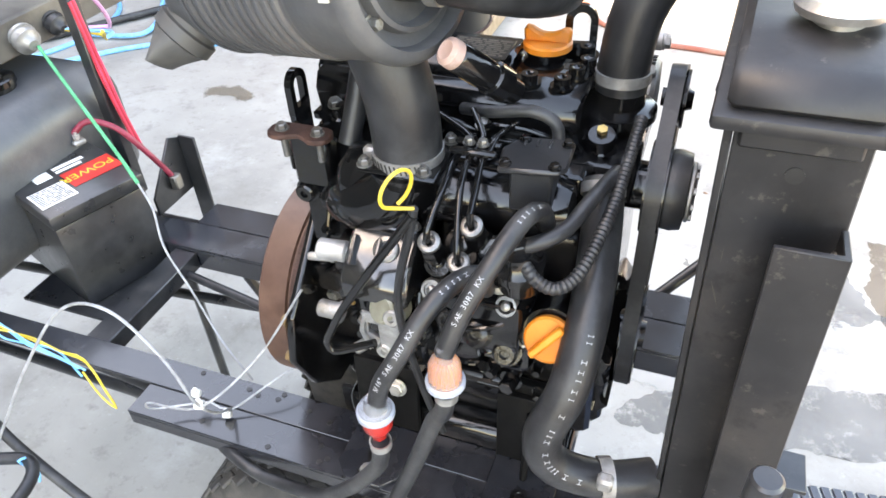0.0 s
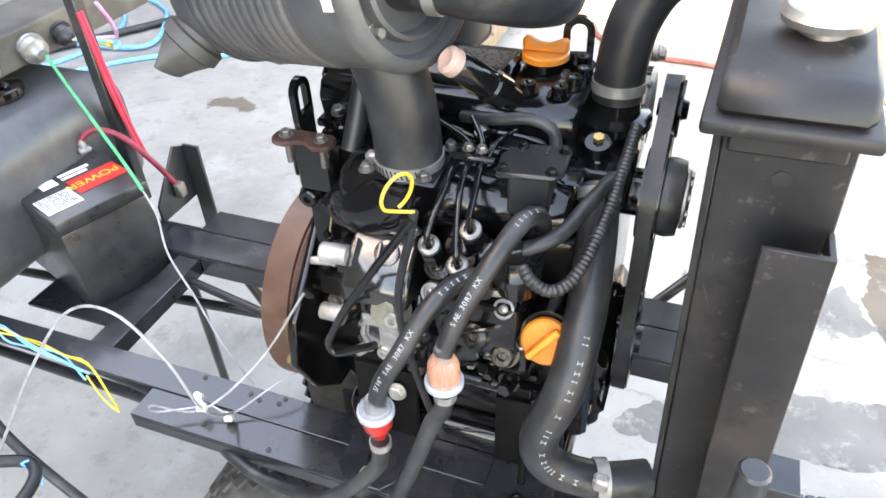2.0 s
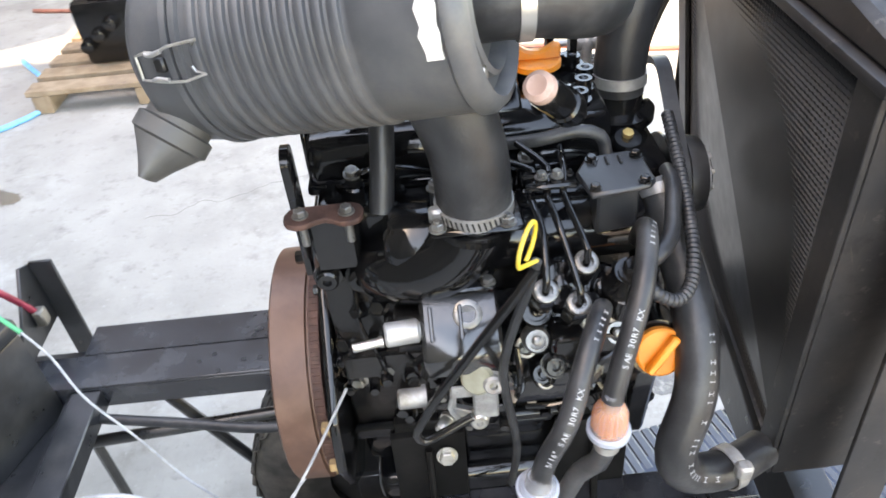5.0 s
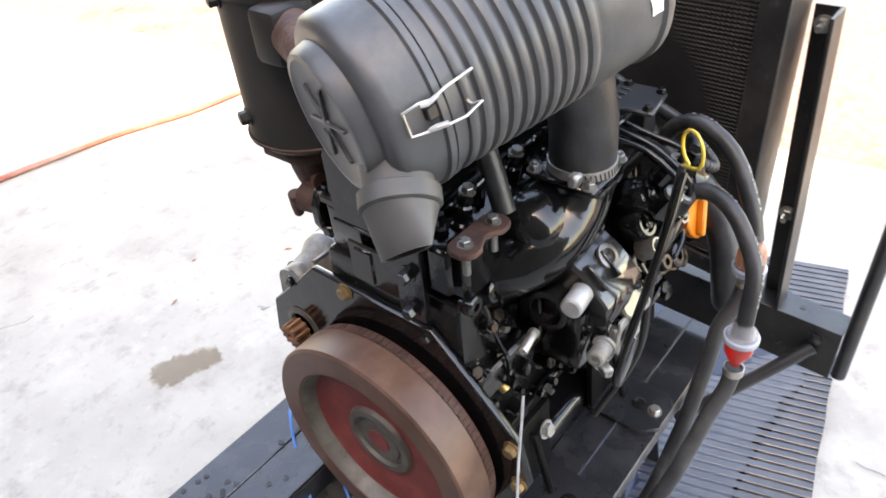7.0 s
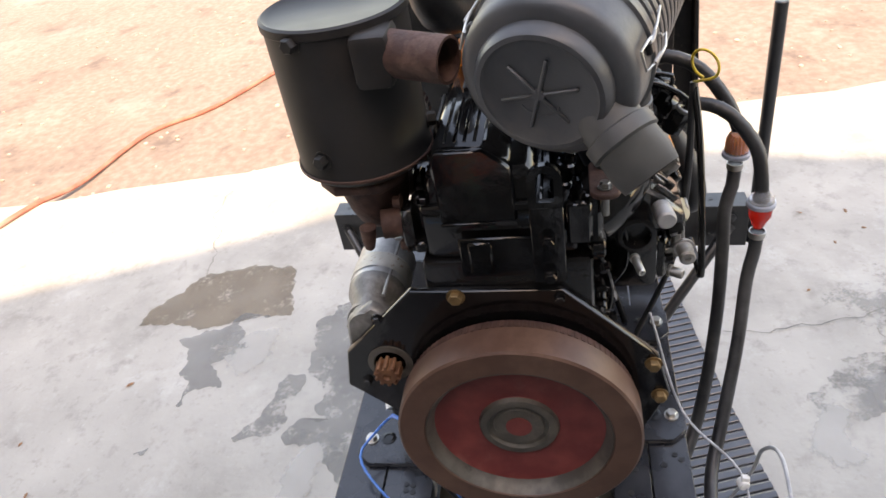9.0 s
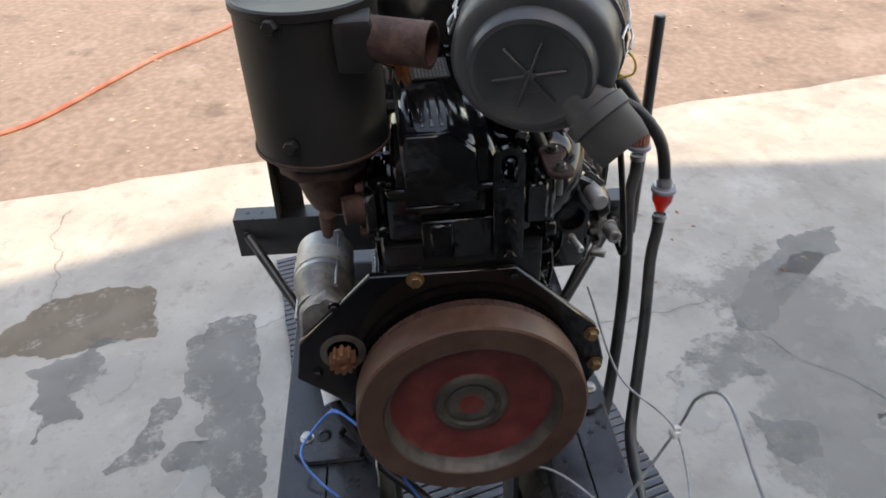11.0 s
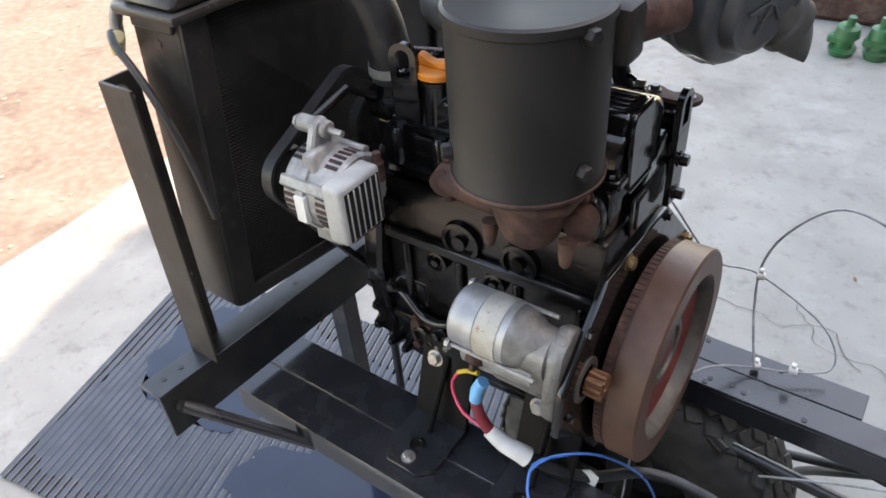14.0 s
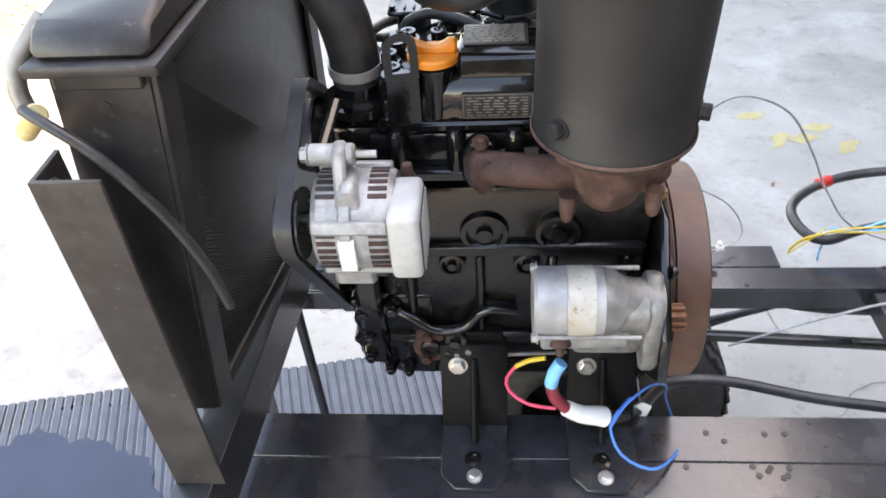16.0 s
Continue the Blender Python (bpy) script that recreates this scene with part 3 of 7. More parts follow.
def puddle(shore, z, seed, label):
    """A shallow pool with a ragged shore, standing level on the mat."""
    rnd = random.Random(seed)
    bm = bmesh.new()
    line = smooth_line([(x, y, 0) for x, y in shore + shore[:1]], 0.02)[:-1]
    mid = sum(line, V(0, 0, 0)) / len(line)
    ring = []
    for k, q in enumerate(line):
        w = 0.010 * math.sin(k * 0.9) + 0.006 * math.sin(k * 2.3) + rnd.uniform(-0.006, 0.006)
        ring.append(bm.verts.new(q + (q - mid).normalized() * w + V(0, 0, z)))
    bmesh.ops.triangulate(bm, faces=[bm.faces.new(ring)])
    solo("puddle", bm, M_WATER, (mid.x, mid.y, z), label, "puddle", "puddles on the mat")


# water filling the grooves of the mat, and deeper pools over it
puddle([(1.20, 0.20), (1.16, 0.40), (1.08, 0.455), (0.95, 0.430), (0.75, 0.395), (0.55, 0.360), (0.36, 0.318), (0.22, 0.20), (0.18, 0.0), (0.27, -0.17), (0.40, -0.28), (0.62, -0.27), (0.80, -0.29), (0.95, -0.31), (1.13, -0.27), (1.20, -0.10)], 0.0103, 3, "thin film of water filling the grooves of the mat")
puddle([(0.62, 0.24), (0.63, 0.12), (0.53, 0.05), (0.40, -0.05), (0.26, -0.10), (0.20, 0.05), (0.24, 0.20), (0.34, 0.30), (0.50, 0.27)], 0.0125, 4, "thin dark puddle of water on the ribbed mat")
puddle([(1.19, -0.14), (1.14, 0.07), (1.04, 0.15), (0.92, 0.16), (0.77, 0.13), (0.70, 0.0), (0.78, -0.15), (0.95, -0.20), (1.12, -0.22)], 0.0126, 5, "thin dark puddle of water on the ribbed mat")


# ---- trailer frame ----
def angle_iron(bm, x0, x1, ya, yb, z, drop, edge_y, t=0.006):
    """A rolled angle along x: a flat top from ya to yb and a leg hanging down at edge_y."""
    box(bm, (x0, min(ya, yb), z - t), (x1, max(ya, yb), z), 0.001)
    s = t if edge_y < (ya + yb) / 2 else -t
    box(bm, (x0, min(edge_y, edge_y + s), z - drop), (x1, max(edge_y, edge_y + s), z - t - 0.0005), 0.001)


def holes(bm, places, r, z):
    for x, y in places:
        lathe(bm, (x, y, z - 0.001), (0, 0, 1), [(0, r), (0.0018, r)], 12)


BZ = 0.620
frame_thing = thing("trailer_frame", (-0.3, 0, 0.56), "black painted welded steel trailer frame of angle and channel", "trailer frame")
for x0, ya, yb, ey in ((-0.56, -0.227, -0.172, -0.227), (-1.30, -0.170, -0.118, -0.118), (-0.745, 0.215, 0.285, 0.285), (-1.30, 0.140, 0.213, 0.140)):
    bm = bmesh.new()
    angle_iron(bm, x0, 0.30, ya, yb, BZ, 0.03 if ya < -0.2 else 0.05, ey)
    part("side_rail", bm, M_RAIL, frame_thing, "black steel side rail drilled with bolt holes")
# drilled holes along the rails, their shade laid on as black discs
HOLES = [(-.285,.170),(-.296,.169),(-.283,.180),(-.294,.179),(-.357,.168),(-.379,.181),(-.437,.169),(-.464,.168),(-.407,.220),(-.430,.222),(-.454,.222),(-.412,.234),(-.426,.227),(-.450,.233),(-.319,.222),(-.504,.148),(-.539,.172),(-.46,.275),(-.438,.270),(-.425,.268),(-.443,.237),(-.552,.222),(-.516,.186),
         (-.342,-.125),(-.290,-.141),(-.251,-.150),(-.347,-.136),(-.207,-.155),(-.49,-.127),(-.381,-.139),(-.400,-.133),(-.243,-.191),(-.234,-.215),(-.225,-.207),(-.163,-.198),(-.317,-.216),(-.436,-.208)]
bm = bmesh.new()
holes(bm, HOLES, 0.0042, BZ + 0.0004)
part("bolt_hole", bm, M_LABELK, frame_thing, "black discs for the shade in drilled holes", kind="stuff")
# cross bar under the radiator, standing slightly askew
def bar_x(y):
    return 0.244 + 0.052 * (y + 0.38)


bm = bmesh.new()
prism(bm, [(0.0, 0.637), (0.006, 0.637), (0.006, 0.721), (0.048, 0.721), (0.048, 0.727), (0.0, 0.727)], 'y', -0.394, 0.412, 0.001)
for v in bm.verts:
    v.co.x += bar_x(v.co.y)
cross = part("cross_bar", bm, M_FRAME, frame_thing)
bolts(cross, [((bar_x(y) - 0.001, y, z), (-1, 0, 0), 0.009, 0.006) for y, z in ((0.389, 0.692), (-0.362, 0.704))], M_FRAME)
# black discs for the shade inside the bar's bolt holes
for y in (-0.33, -0.1, 0.12, 0.29, 0.355, 0.385):
    bm = bmesh.new()
    lathe(bm, (bar_x(y) + 0.026, y, 0.7272), (0, 0, 1), [(0, 0.0045), (0.0006, 0.0045)], 12)
    part("bolt_hole", bm, M_LABELK, cross)
for x0 in (-0.745, -1.25):
    bm = bmesh.new()
    box(bm, (x0, -0.117, BZ - 0.045), (x0 + 0.05, 0.139, BZ - 0.008), 0.002)
    part("cross_bar", bm, M_FRAME, frame_thing)
for y0, y1 in ((0.386, 0.258), (-0.362, -0.222)):
    bm = bmesh.new()
    tube(bm, [(bar_x(y0) - 0.004, y0, 0.688), (0.115, y1, 0.552)], 0.010, 10, smooth=False)
    part("brace", bm, M_FRAME, frame_thing)
bm = bmesh.new()
prism(bm, [(0.0, -0.020), (0.006, -0.020), (0.006, 0.014), (0.040, 0.014), (0.040, 0.020), (0.0, 0.020)], 'z', 0.012, 0.636)
for v in bm.verts:
    f = (0.636 - v.co.z) / 0.624
    v.co.x += 0.350 + 0.055 * f
    v.co.y += -0.040 - 0.055 * f
part("leg", bm, M_FRAME, frame_thing, "splayed channel leg")
bm = bmesh.new()
box(bm, (bar_x(-0.04) + 0.0485, -0.070, 0.637), (0.395, -0.010, 0.645), 0.001)
part("leg_plate", bm, M_FRAME, frame_thing)
bm = bmesh.new()
cyl(bm, (0.282, -0.084, 0.012), (0.282, -0.084, 0.720), 0.009, n=14)
part("jack_post", bm, M_FRAME, frame_thing, "upright round black post under the cross bar")
bm = bmesh.new()
cyl(bm, (0.253, -0.405, 0.640), (0.253, -0.405, 1.097), 0.0105, n=16, bev=0.002)
part("upright_rod", bm, M_FRAME, frame_thing, "upright round black steel rod")
# drawbar and lower tubes
for a, b in (((-0.30, 0.16, 0.50), (-1.5, 0.10, 0.46)), ((-0.30, -0.13, 0.50), (-1.5, -0.08, 0.46))):
    bm = bmesh.new()
    tube(bm, [a, b], 0.011, 10, smooth=False)
    part("lower_tube", bm, M_FRAME, frame_thing)
bm = bmesh.new()
tube(bm, [(-0.62, 0.16, 0.585), (-0.50, 0.18, 0.30)], 0.010, 8, smooth=False)
tube(bm, [(-0.80, 0.20, 0.60), (-0.82, 0.22, 0.0)], 0.010, 8, smooth=False)
part("brace", bm, M_FRAME, frame_thing)


def wheel(y, side):
    w = thing("wheel", (-0.245, y, 0.0), "worn black trailer tyre with zigzag tread grooves on a dark rim", "wheel", "trailer wheels")
    c = V(-0.245, y, 0.280)
    bm = bmesh.new()
    R, hw = 0.275, 0.074
    lathe(bm, c - V(0, hw, 0), (0, 1, 0), [(0.008, 0.13), (0, 0.15), (-0.006, 0.20), (0.006, R - 0.02), (0.018, R - 0.004), (0.03, R), (2 * hw - 0.03, R), (2 * hw - 0.018, R - 0.004), (2 * hw - 0.006, R - 0.02), (2 * hw + 0.006, 0.20), (2 * hw, 0.15), (2 * hw - 0.008, 0.13)], 56, cap=False)
    tyre = part("tyre", bm, M_TYRE, w)
    bm = bmesh.new()
    N = 46
    for k in range(N):
        for col, b0 in enumerate((-0.050, -0.017, 0.017, 0.050)):
            a = 2 * math.pi * (k + 0.5 * (col % 2)) / N
            tmp = bmesh.new()
            box(tmp, (-0.0145, -0.0135, -0.004), (0.0145, 0.0135, 0.0055 if 0 < col < 3 else 0.003), 0.002)
            skew = Matrix.Rotation(radians(28 if col % 2 else -28), 4, 'Z')
            merge(bm, tmp, Matrix.Translation(c) @ Matrix.Rotation(a, 4, 'Y') @ Matrix.Translation((0, b0, R)) @ skew)
    part("tread_block", bm, M_TYRE, tyre, "worn zigzag tread blocks", kind="stuff")
    bm = bmesh.new()
    lathe(bm, c - V(0, 0.05, 0), (0, 1, 0), [(0, 0.131), (0.012, 0.118), (0.04, 0.10), (0.045, 0.03), (0.03, 0.028), (0.03, 0)], 32)
    part("rim", bm, M_FRAME, w)
    return w


wheel(0.208, 1)
wheel(-0.170, -1)
bm = bmesh.new()
cyl(bm, (-0.245, -0.13, 0.280), (-0.245, 0.16, 0.280), 0.016)
part("axle", bm, M_FRAME, frame_thing)
for y in (-0.072, 0.112):
    bm = bmesh.new()
    box(bm, (-0.27, y - 0.004, 0.255), (-0.22, y + 0.004, BZ - 0.0065), 0.001)
    part("axle_plate", bm, M_FRAME, frame_thing)


# ---- radiator ----
def radiator():
    r = thing("radiator", (0.235, 0.0, 0.735), "large black radiator with dusty fins in a steel surround", "radiator")

    def rpart(name, bm, *a, **k):
        """Leans and slightly twists the hung radiator, more so at its foot."""
        for v in bm.verts:
            u = min(1, max(0, (1.24 - v.co.z) / 0.47))
            w = (v.co.y + 0.24) / 0.495
            v.co.x += (1 - u) * (0.005 + 0.017 * w) + u * (0.019 + 0.072 * w)
        return part(name, bm, *a, **k)
    for y0, y1, ya, yb in ((-0.240, -0.234, -0.240, -0.205), (0.244, 0.250, 0.215, 0.250)):
        bm = bmesh.new()
        box(bm, (0.186, ya, 0.785), (0.192, yb, 1.2395), 0.001)
        box(bm, (0.1925, y0, 0.785), (0.278, y1, 1.2395), 0.001)
        rpart("side_plate", bm, M_RADI, r, "black painted steel side channel with scuffed edges")
    bm = bmesh.new()
    box(bm, (0.197, -0.232, 0.80), (0.268, 0.242, 1.245), 0)
    rpart("core", bm, M_LABELK, r)
    bm = bmesh.new()
    for k in range(70):
        y = -0.226 + k * 0.00665
        for z in np.arange(0.81, 1.235, 0.0056):
            q = [bm.verts.new((0.1935, y, z)), bm.verts.new((0.1935, y + 0.0056, z + 0.002)), bm.verts.new((0.1975, y + 0.0056, z + 0.0045)), bm.verts.new((0.1975, y, z + 0.0028))]
            bm.faces.new(q)
    rpart("fin", bm, M_FIN, r, "fine dark cooling fins", kind="stuff")
    bm = bmesh.new()
    box(bm, (0.188, -0.238, 0.772), (0.272, 0.248, 0.806), 0.012, seg=2)
    rpart("bottom_tank", bm, M_RADI, r)
    bm = bmesh.new()
    prism(bm, [(-0.247, 1.250), (-0.247, 1.262), (-0.232, 1.277), (-0.17, 1.286), (0.17, 1.286), (0.242, 1.277), (0.257, 1.262), (0.257, 1.250)], 'x', 0.184, 0.292, 0.006)
    box(bm, (0.176, -0.256, 1.240), (0.300, 0.266, 1.2515), 0.004, seg=2)
    for v in bm.verts:
        if v.co.x > 0.24:
            v.co.x -= 0.010
    tank = rpart("top_tank", bm, M_RADI, r, "black pressed top tank with rounded shoulders")
    bm = bmesh.new()
    lathe(bm, (0.243, -0.165, 1.284), (0, 0, 1), [(0, 0.018), (0.008, 0.018), (0.008, 0.030), (0.014, 0.032), (0.020, 0.028), (0.022, 0.012), (0.020, 0)], 24)
    rpart("filler_cap", bm, M_STEEL, tank, "bright metal pressure cap")
    for y0, y1 in ((-0.2465, -0.241), (0.251, 0.2565)):
        bm = bmesh.new()
        box(bm, (0.196, y0, 1.225), (0.272, y1, 1.2395), 0.002)
        rpart("strap", bm, M_RADI, r, "bent steel strap over the side")
    # black discs for the shade inside the side holes
    for y0, s in ((-0.2465, -1), (0.2565, 1)):
        bm = bmesh.new()
        lathe(bm, (0.236, y0 - 0.0065 * s, 1.206), (0, s, 0), [(0, 0.0065), (0.0008, 0.0065)], 16)
        rpart("side_hole", bm, M_LABELK, r)
    rs = random.Random(12)
    for k in range(14):
        bm = bmesh.new()
        x, z = rs.uniform(0.20, 0.27), rs.uniform(0.80, 1.2)
        L = rs.uniform(0.004, 0.014)
        a = rs.uniform(1.2, 1.9)
        u = V(math.cos(a), 0, math.sin(a)) * L
        w = V(-math.sin(a), 0, math.cos(a)) * rs.uniform(0.0004, 0.0010)
        p = V(x, -0.2404, z)
        bm.faces.new([bm.verts.new(p - u), bm.verts.new(p + w), bm.verts.new(p + u), bm.verts.new(p - w)])
        rpart("scratch", bm, M_UPR, r, "pale scratch in the paint")
    # uprights that carry it, leaning out a little towards their feet
    for s, x0, x1, o, w, lean in ((-1, 0.237, 0.285, -0.278, 0.034, 0.023), (1, 0.256, 0.318, 0.309, 0.050, 0.011)):
        bm = bmesh.new()
        i = o - w * s
        prism(bm, [(x1, i), (x1, o), (x0, o), (x0, o - 0.005 * s), (x1 - 0.005, o - 0.005 * s), (x1 - 0.005, i)], 'z', 0.7275, 1.172, 0.0008)
        for v in bm.verts:
            f = (1.172 - v.co.z) / 0.445
            v.co.y += s * lean * f
            v.co.x += 0.008 * f
        up = part("upright", bm, M_UPR if s > 0 else M_RADI, r, "dusty angle-iron upright")
        bolts(up, [((x1 - 0.006 + 0.008 * f, o - 0.020 * s + s * lean * f, 1.172 - 0.445 * f), (-1, 0, 0), 0.0085, 0.007, 0.016) for f in (0.05, 0.67)])
    return r


radiator()


# ---- engine ----
CZ = 0.781
eng = thing("diesel_engine", (-0.08, 0.0, 0.622), "glossy black three-cylinder diesel engine on steel feet", "engine")
bm = bmesh.new()
box(bm, (-0.250, -0.100, 0.745), (0.085, 0.100, 1.005), 0.010, seg=2)
block = part("engine_block", bm, M_CAST, eng, "black painted cast iron block with ribs")
for lo_, hi_ in [((-0.245, 0.0995, 0.905), (0.08, 0.112, 0.925)), ((-0.245, -0.116, 0.86), (0.08, -0.0995, 0.90)), ((-0.25, 0.0995, 0.748), (0.085, 0.112, 0.765)), ((-0.25, -0.112, 0.748), (0.085, -0.0995, 0.765))] + [((x, 0.0995, 0.766), (x + 0.012, 0.110, 0.904)) for x in (-0.23, -0.14, -0.05, 0.04)]:
    bm = bmesh.new()
    box(bm, lo_, hi_, 0.004)
    part("block_rib", bm, M_CAST, block)
bm = bmesh.new()
box(bm, (-0.245, -0.088, 0.660), (0.115, 0.088, 0.742), 0.016, seg=2)
box(bm, (-0.252, -0.106, 0.736), (0.12, 0.106, 0.7465), 0.003)
for k in range(9):
    for s in (-1, 1):
        hexbolt(bm, (-0.23 + k * 0.042, 0.099 * s, 0.736), (0, 0, -1), 0.0055, 0.005, washer=False)
part("oil_pan", bm, M_PAINT, eng)
part("sump", bmnew(box, (-0.235, -0.118, 0.600), (0.100, 0.055, 0.6595), 0.018, seg=3), M_PAINT, eng, "glossy black sump")
bm = bmesh.new()
box(bm, (-0.245, -0.085, 1.006), (0.080, 0.090, 1.072), 0.008, seg=2)
box(bm, (-0.245, 0.088, 1.015), (0.08, 0.104, 1.03), 0.003)
for k in range(5):
    lathe(bm, (-0.215 + k * 0.065, 0.094, 1.03), (0, 0, 1), [(0, 0.011), (0.045, 0.011), (0.05, 0.007)], 14)
part("cylinder_head", bm, M_PAINT, eng)
bm = bmesh.new()
prism(bm, [(-0.040, 1.0725), (-0.045, 1.112), (-0.034, 1.132), (0.060, 1.135), (0.078, 1.118), (0.082, 1.0725)], 'x', -0.246, 0.062, 0.005)
cover = part("rocker_cover", bm, M_PAINT, eng, "glossy black rocker cover")

bm = bmesh.new()
box(bm, (-0.252, -0.048, 1.0715), (0.066, 0.088, 1.0835), 0.003)
part("cover_flange", bm, M_PAINT, cover)
bm = bmesh.new()
prism(bm, [(-0.018, 1.125), (0.070, 1.125), (0.068, 1.142), (0.062, 1.152), (0.010, 1.152), (-0.018, 1.135)], 'x', -0.2455, -0.024, 0.004)
part("breather_cover", bm, M_PAINT, cover, "raised glossy breather cover")
bolts(cover, [((x, 0.084, 1.0835), (0, 0, 1), 0.006, 0.006) for x in (-0.24, -0.17, -0.12, 0.055)], M_PAINT)
# flywheel and its plate
bm = bmesh.new()
prism(bm, [(0.230, 0.812), (0.218, 0.873), (0.118, 0.972), (-0.064, 0.968), (-0.174, 0.858), (-0.190, 0.793), (-0.155, 0.715), (-0.10, 0.66), (0.11, 0.66), (0.165, 0.752), (0.184, 0.770)], 'x', -0.262, -0.251, 0.002)
plate = part("back_plate", bm, M_PAINT, eng, "black steel back plate")
bolts(plate, [((-0.262, 0.062, 0.962), (-1, 0, 0), 0.0085, 0.007), ((-0.262, -0.168, 0.846), (-1, 0, 0), 0.008, 0.008), ((-0.262, -0.177, 0.790), (-1, 0, 0), 0.008, 0.008)], M_BOLTB, "dulled bronze bolt head")
bolts(plate, [((-0.262, y, z), (-1, 0, 0), 0.006, 0.005) for y, z in ((-0.06, 0.955), (0.165, 0.93), (0.20, 0.82))], M_CAST)
fw = thing("flywheel", (-0.30, 0, CZ - 0.15), "brown engine flywheel with a red primed web", "flywheel")
RX = -0.328
bm = bmesh.new()
lathe(bm, (RX, 0, CZ), (1, 0, 0), [(0.030, 0.1085), (0.016, 0.1095), (0.003, 0.1165), (0.0, 0.1185), (0.0, 0.1495), (0.0025, 0.1525), (0.042, 0.1530), (0.0435, 0.1485), (0.0455, 0.1485)], 112, cap=False)
rim = part("rim", bm, M_RIM, fw, "brown coated outer rim")
bm = bmesh.new()
lathe(bm, (RX, 0, CZ), (1, 0, 0), [(0.0015, 0.1170), (0.001, 0.1160), (0.011, 0.1095), (0.022, 0.1080)], 112, cap=False)
part("chamfer", bm, M_HUB, rim, "bare grey machined chamfer")
bm = bmesh.new()
lathe(bm, (RX, 0, CZ), (1, 0, 0), [(0.046, 0.138), (0.046, 0.1490), (0.058, 0.1490), (0.058, 0.13)], 112, cap=False)
ring_gear = part("ring_gear", bm, M_RUST, fw, "rust-brown starter ring gear")
bm = bmesh.new()
for k in range(104):
    a = 2 * math.pi * k / 104
    m = Matrix.Translation((RX + 0.052, 0, CZ)) @ Matrix.Rotation(a, 4, 'X') @ Matrix.Translation((0, 0, 0.1492))
    tmp = bmesh.new()
    bmesh.ops.create_cube(tmp, size=1)
    for v in tmp.verts:
        v.co = V(v.co.x * 0.0105, v.co.y * (0.0060 if v.co.z < 0 else 0.0045), v.co.z * 0.0018)
    merge(bm, tmp, m)
part("gear_tooth", bm, M_RUST, ring_gear, kind="stuff")
bm = bmesh.new()
lathe(bm, (RX, 0, CZ), (1, 0, 0), [(0.020, 0.109), (0.022, 0.104), (0.025, 0.052), (0.021, 0.048)], 80, cap=False)
web = part("web", bm, M_WEB, fw, "red oxide primed web")
bm = bmesh.new()
lathe(bm, (RX, 0, CZ), (1, 0, 0), [(0.026, 0.052), (0.019, 0.0490), (0.018, 0.047), (0.018, 0.0395), (0.023, 0.038), (0.024, 0.033), (0.021, 0.031), (0.021, 0.0105), (0.036, 0.010), (0.036, 0)], 56)
hub = part("hub", bm, M_HUB, web, "dull grey stepped hub with a dark centre hole")
bm = bmesh.new()
lathe(bm, (RX + 0.0195, 0, CZ), (1, 0, 0), [(0, 0.0085), (0.0, 0.0165), (0.0015, 0.0165), (0.010, 0.0080), (0.010, 0)], 28)
part("hub_centre", bm, M_WEB, web, "reddish hub centre with a dark hole")
bm = bmesh.new()
cyl(bm, (-0.28, 0, CZ), (-0.245, 0, CZ), 0.05)
part("crank_flange", bm, M_CAST, eng)

# intake manifold on the pump side
bm = bmesh.new()
lathe(bm, (-0.178, -0.118, 1.056), (1, 0, 0), [(0, 0.012), (0.004, 0.027), (0.014, 0.037), (0.03, 0.041), (0.062, 0.040), (0.085, 0.035), (0.235, 0.032), (0.252, 0.026), (0.256, 0.010)], 32)
man = part("intake_manifold", bm, M_PAINT, eng, "glossy black intake manifold")
part("end_boss", bmnew(tube, [(-0.086, -0.141, 1.099), (-0.092, -0.142, 1.078), (-0.112, -0.142, 1.055), (-0.140, -0.136, 1.038), (-0.165, -0.120, 1.024), (-0.178, -0.098, 1.012)], 0.036, 28, 0.006), M_PAINT, man, "glossy rounded manifold elbow")
part("intake_neck", bmnew(lathe, (-0.088, -0.142, 1.060), (0, 0, 1), [(0, 0.030), (0.020, 0.033), (0.034, 0.040), (0.0405, 0.042)], 32), M_PAINT, man)
for x in (-0.165, -0.075, 0.015):
    part("port_pad", bmnew(box, (x, -0.10, 1.022), (x + 0.05, -0.082, 1.078), 0.008, seg=2), M_PAINT, man)
bm = bmesh.new()
box(bm, (-0.130, -0.178, 1.1010), (-0.046, -0.098, 1.107), 0.003)
part("intake_flange", bm, M_PAINT, man)
bolts(man, [((x, y, 1.107), (0, 0, 1), 0.006, 0.006, 0.004) for x, y in ((-0.123, -0.170), (-0.061, -0.170), (-0.122, -0.106), (-0.056, -0.106))], M_GLOVE)
bm = bmesh.new()
prism(bm, [(0.012, -0.170), (0.066, -0.162), (0.073, -0.154), (0.071, -0.106), (0.060, -0.103), (0.020, -0.108), (0.006, -0.132)], 'z', 1.121, 1.127, 0.002)
prism(bm, [(0.020, -0.160), (0.060, -0.154), (0.058, -0.110), (0.024, -0.114)], 'z', 1.074, 1.1215, 0.003)
for x in (0.024, 0.036, 0.048):
    box(bm, (x, -0.125, 1.1265), (x + 0.003, -0.112, 1.1295), 0.001)
pc = part("cover_plate", bm, mat("satin_black_plate", (0.016, 0.017, 0.019), 0.33, 0, (0.024, 0.025, 0.027), 40, bump=0.1, spec=0.6), man, "satin black bolted cover plate")
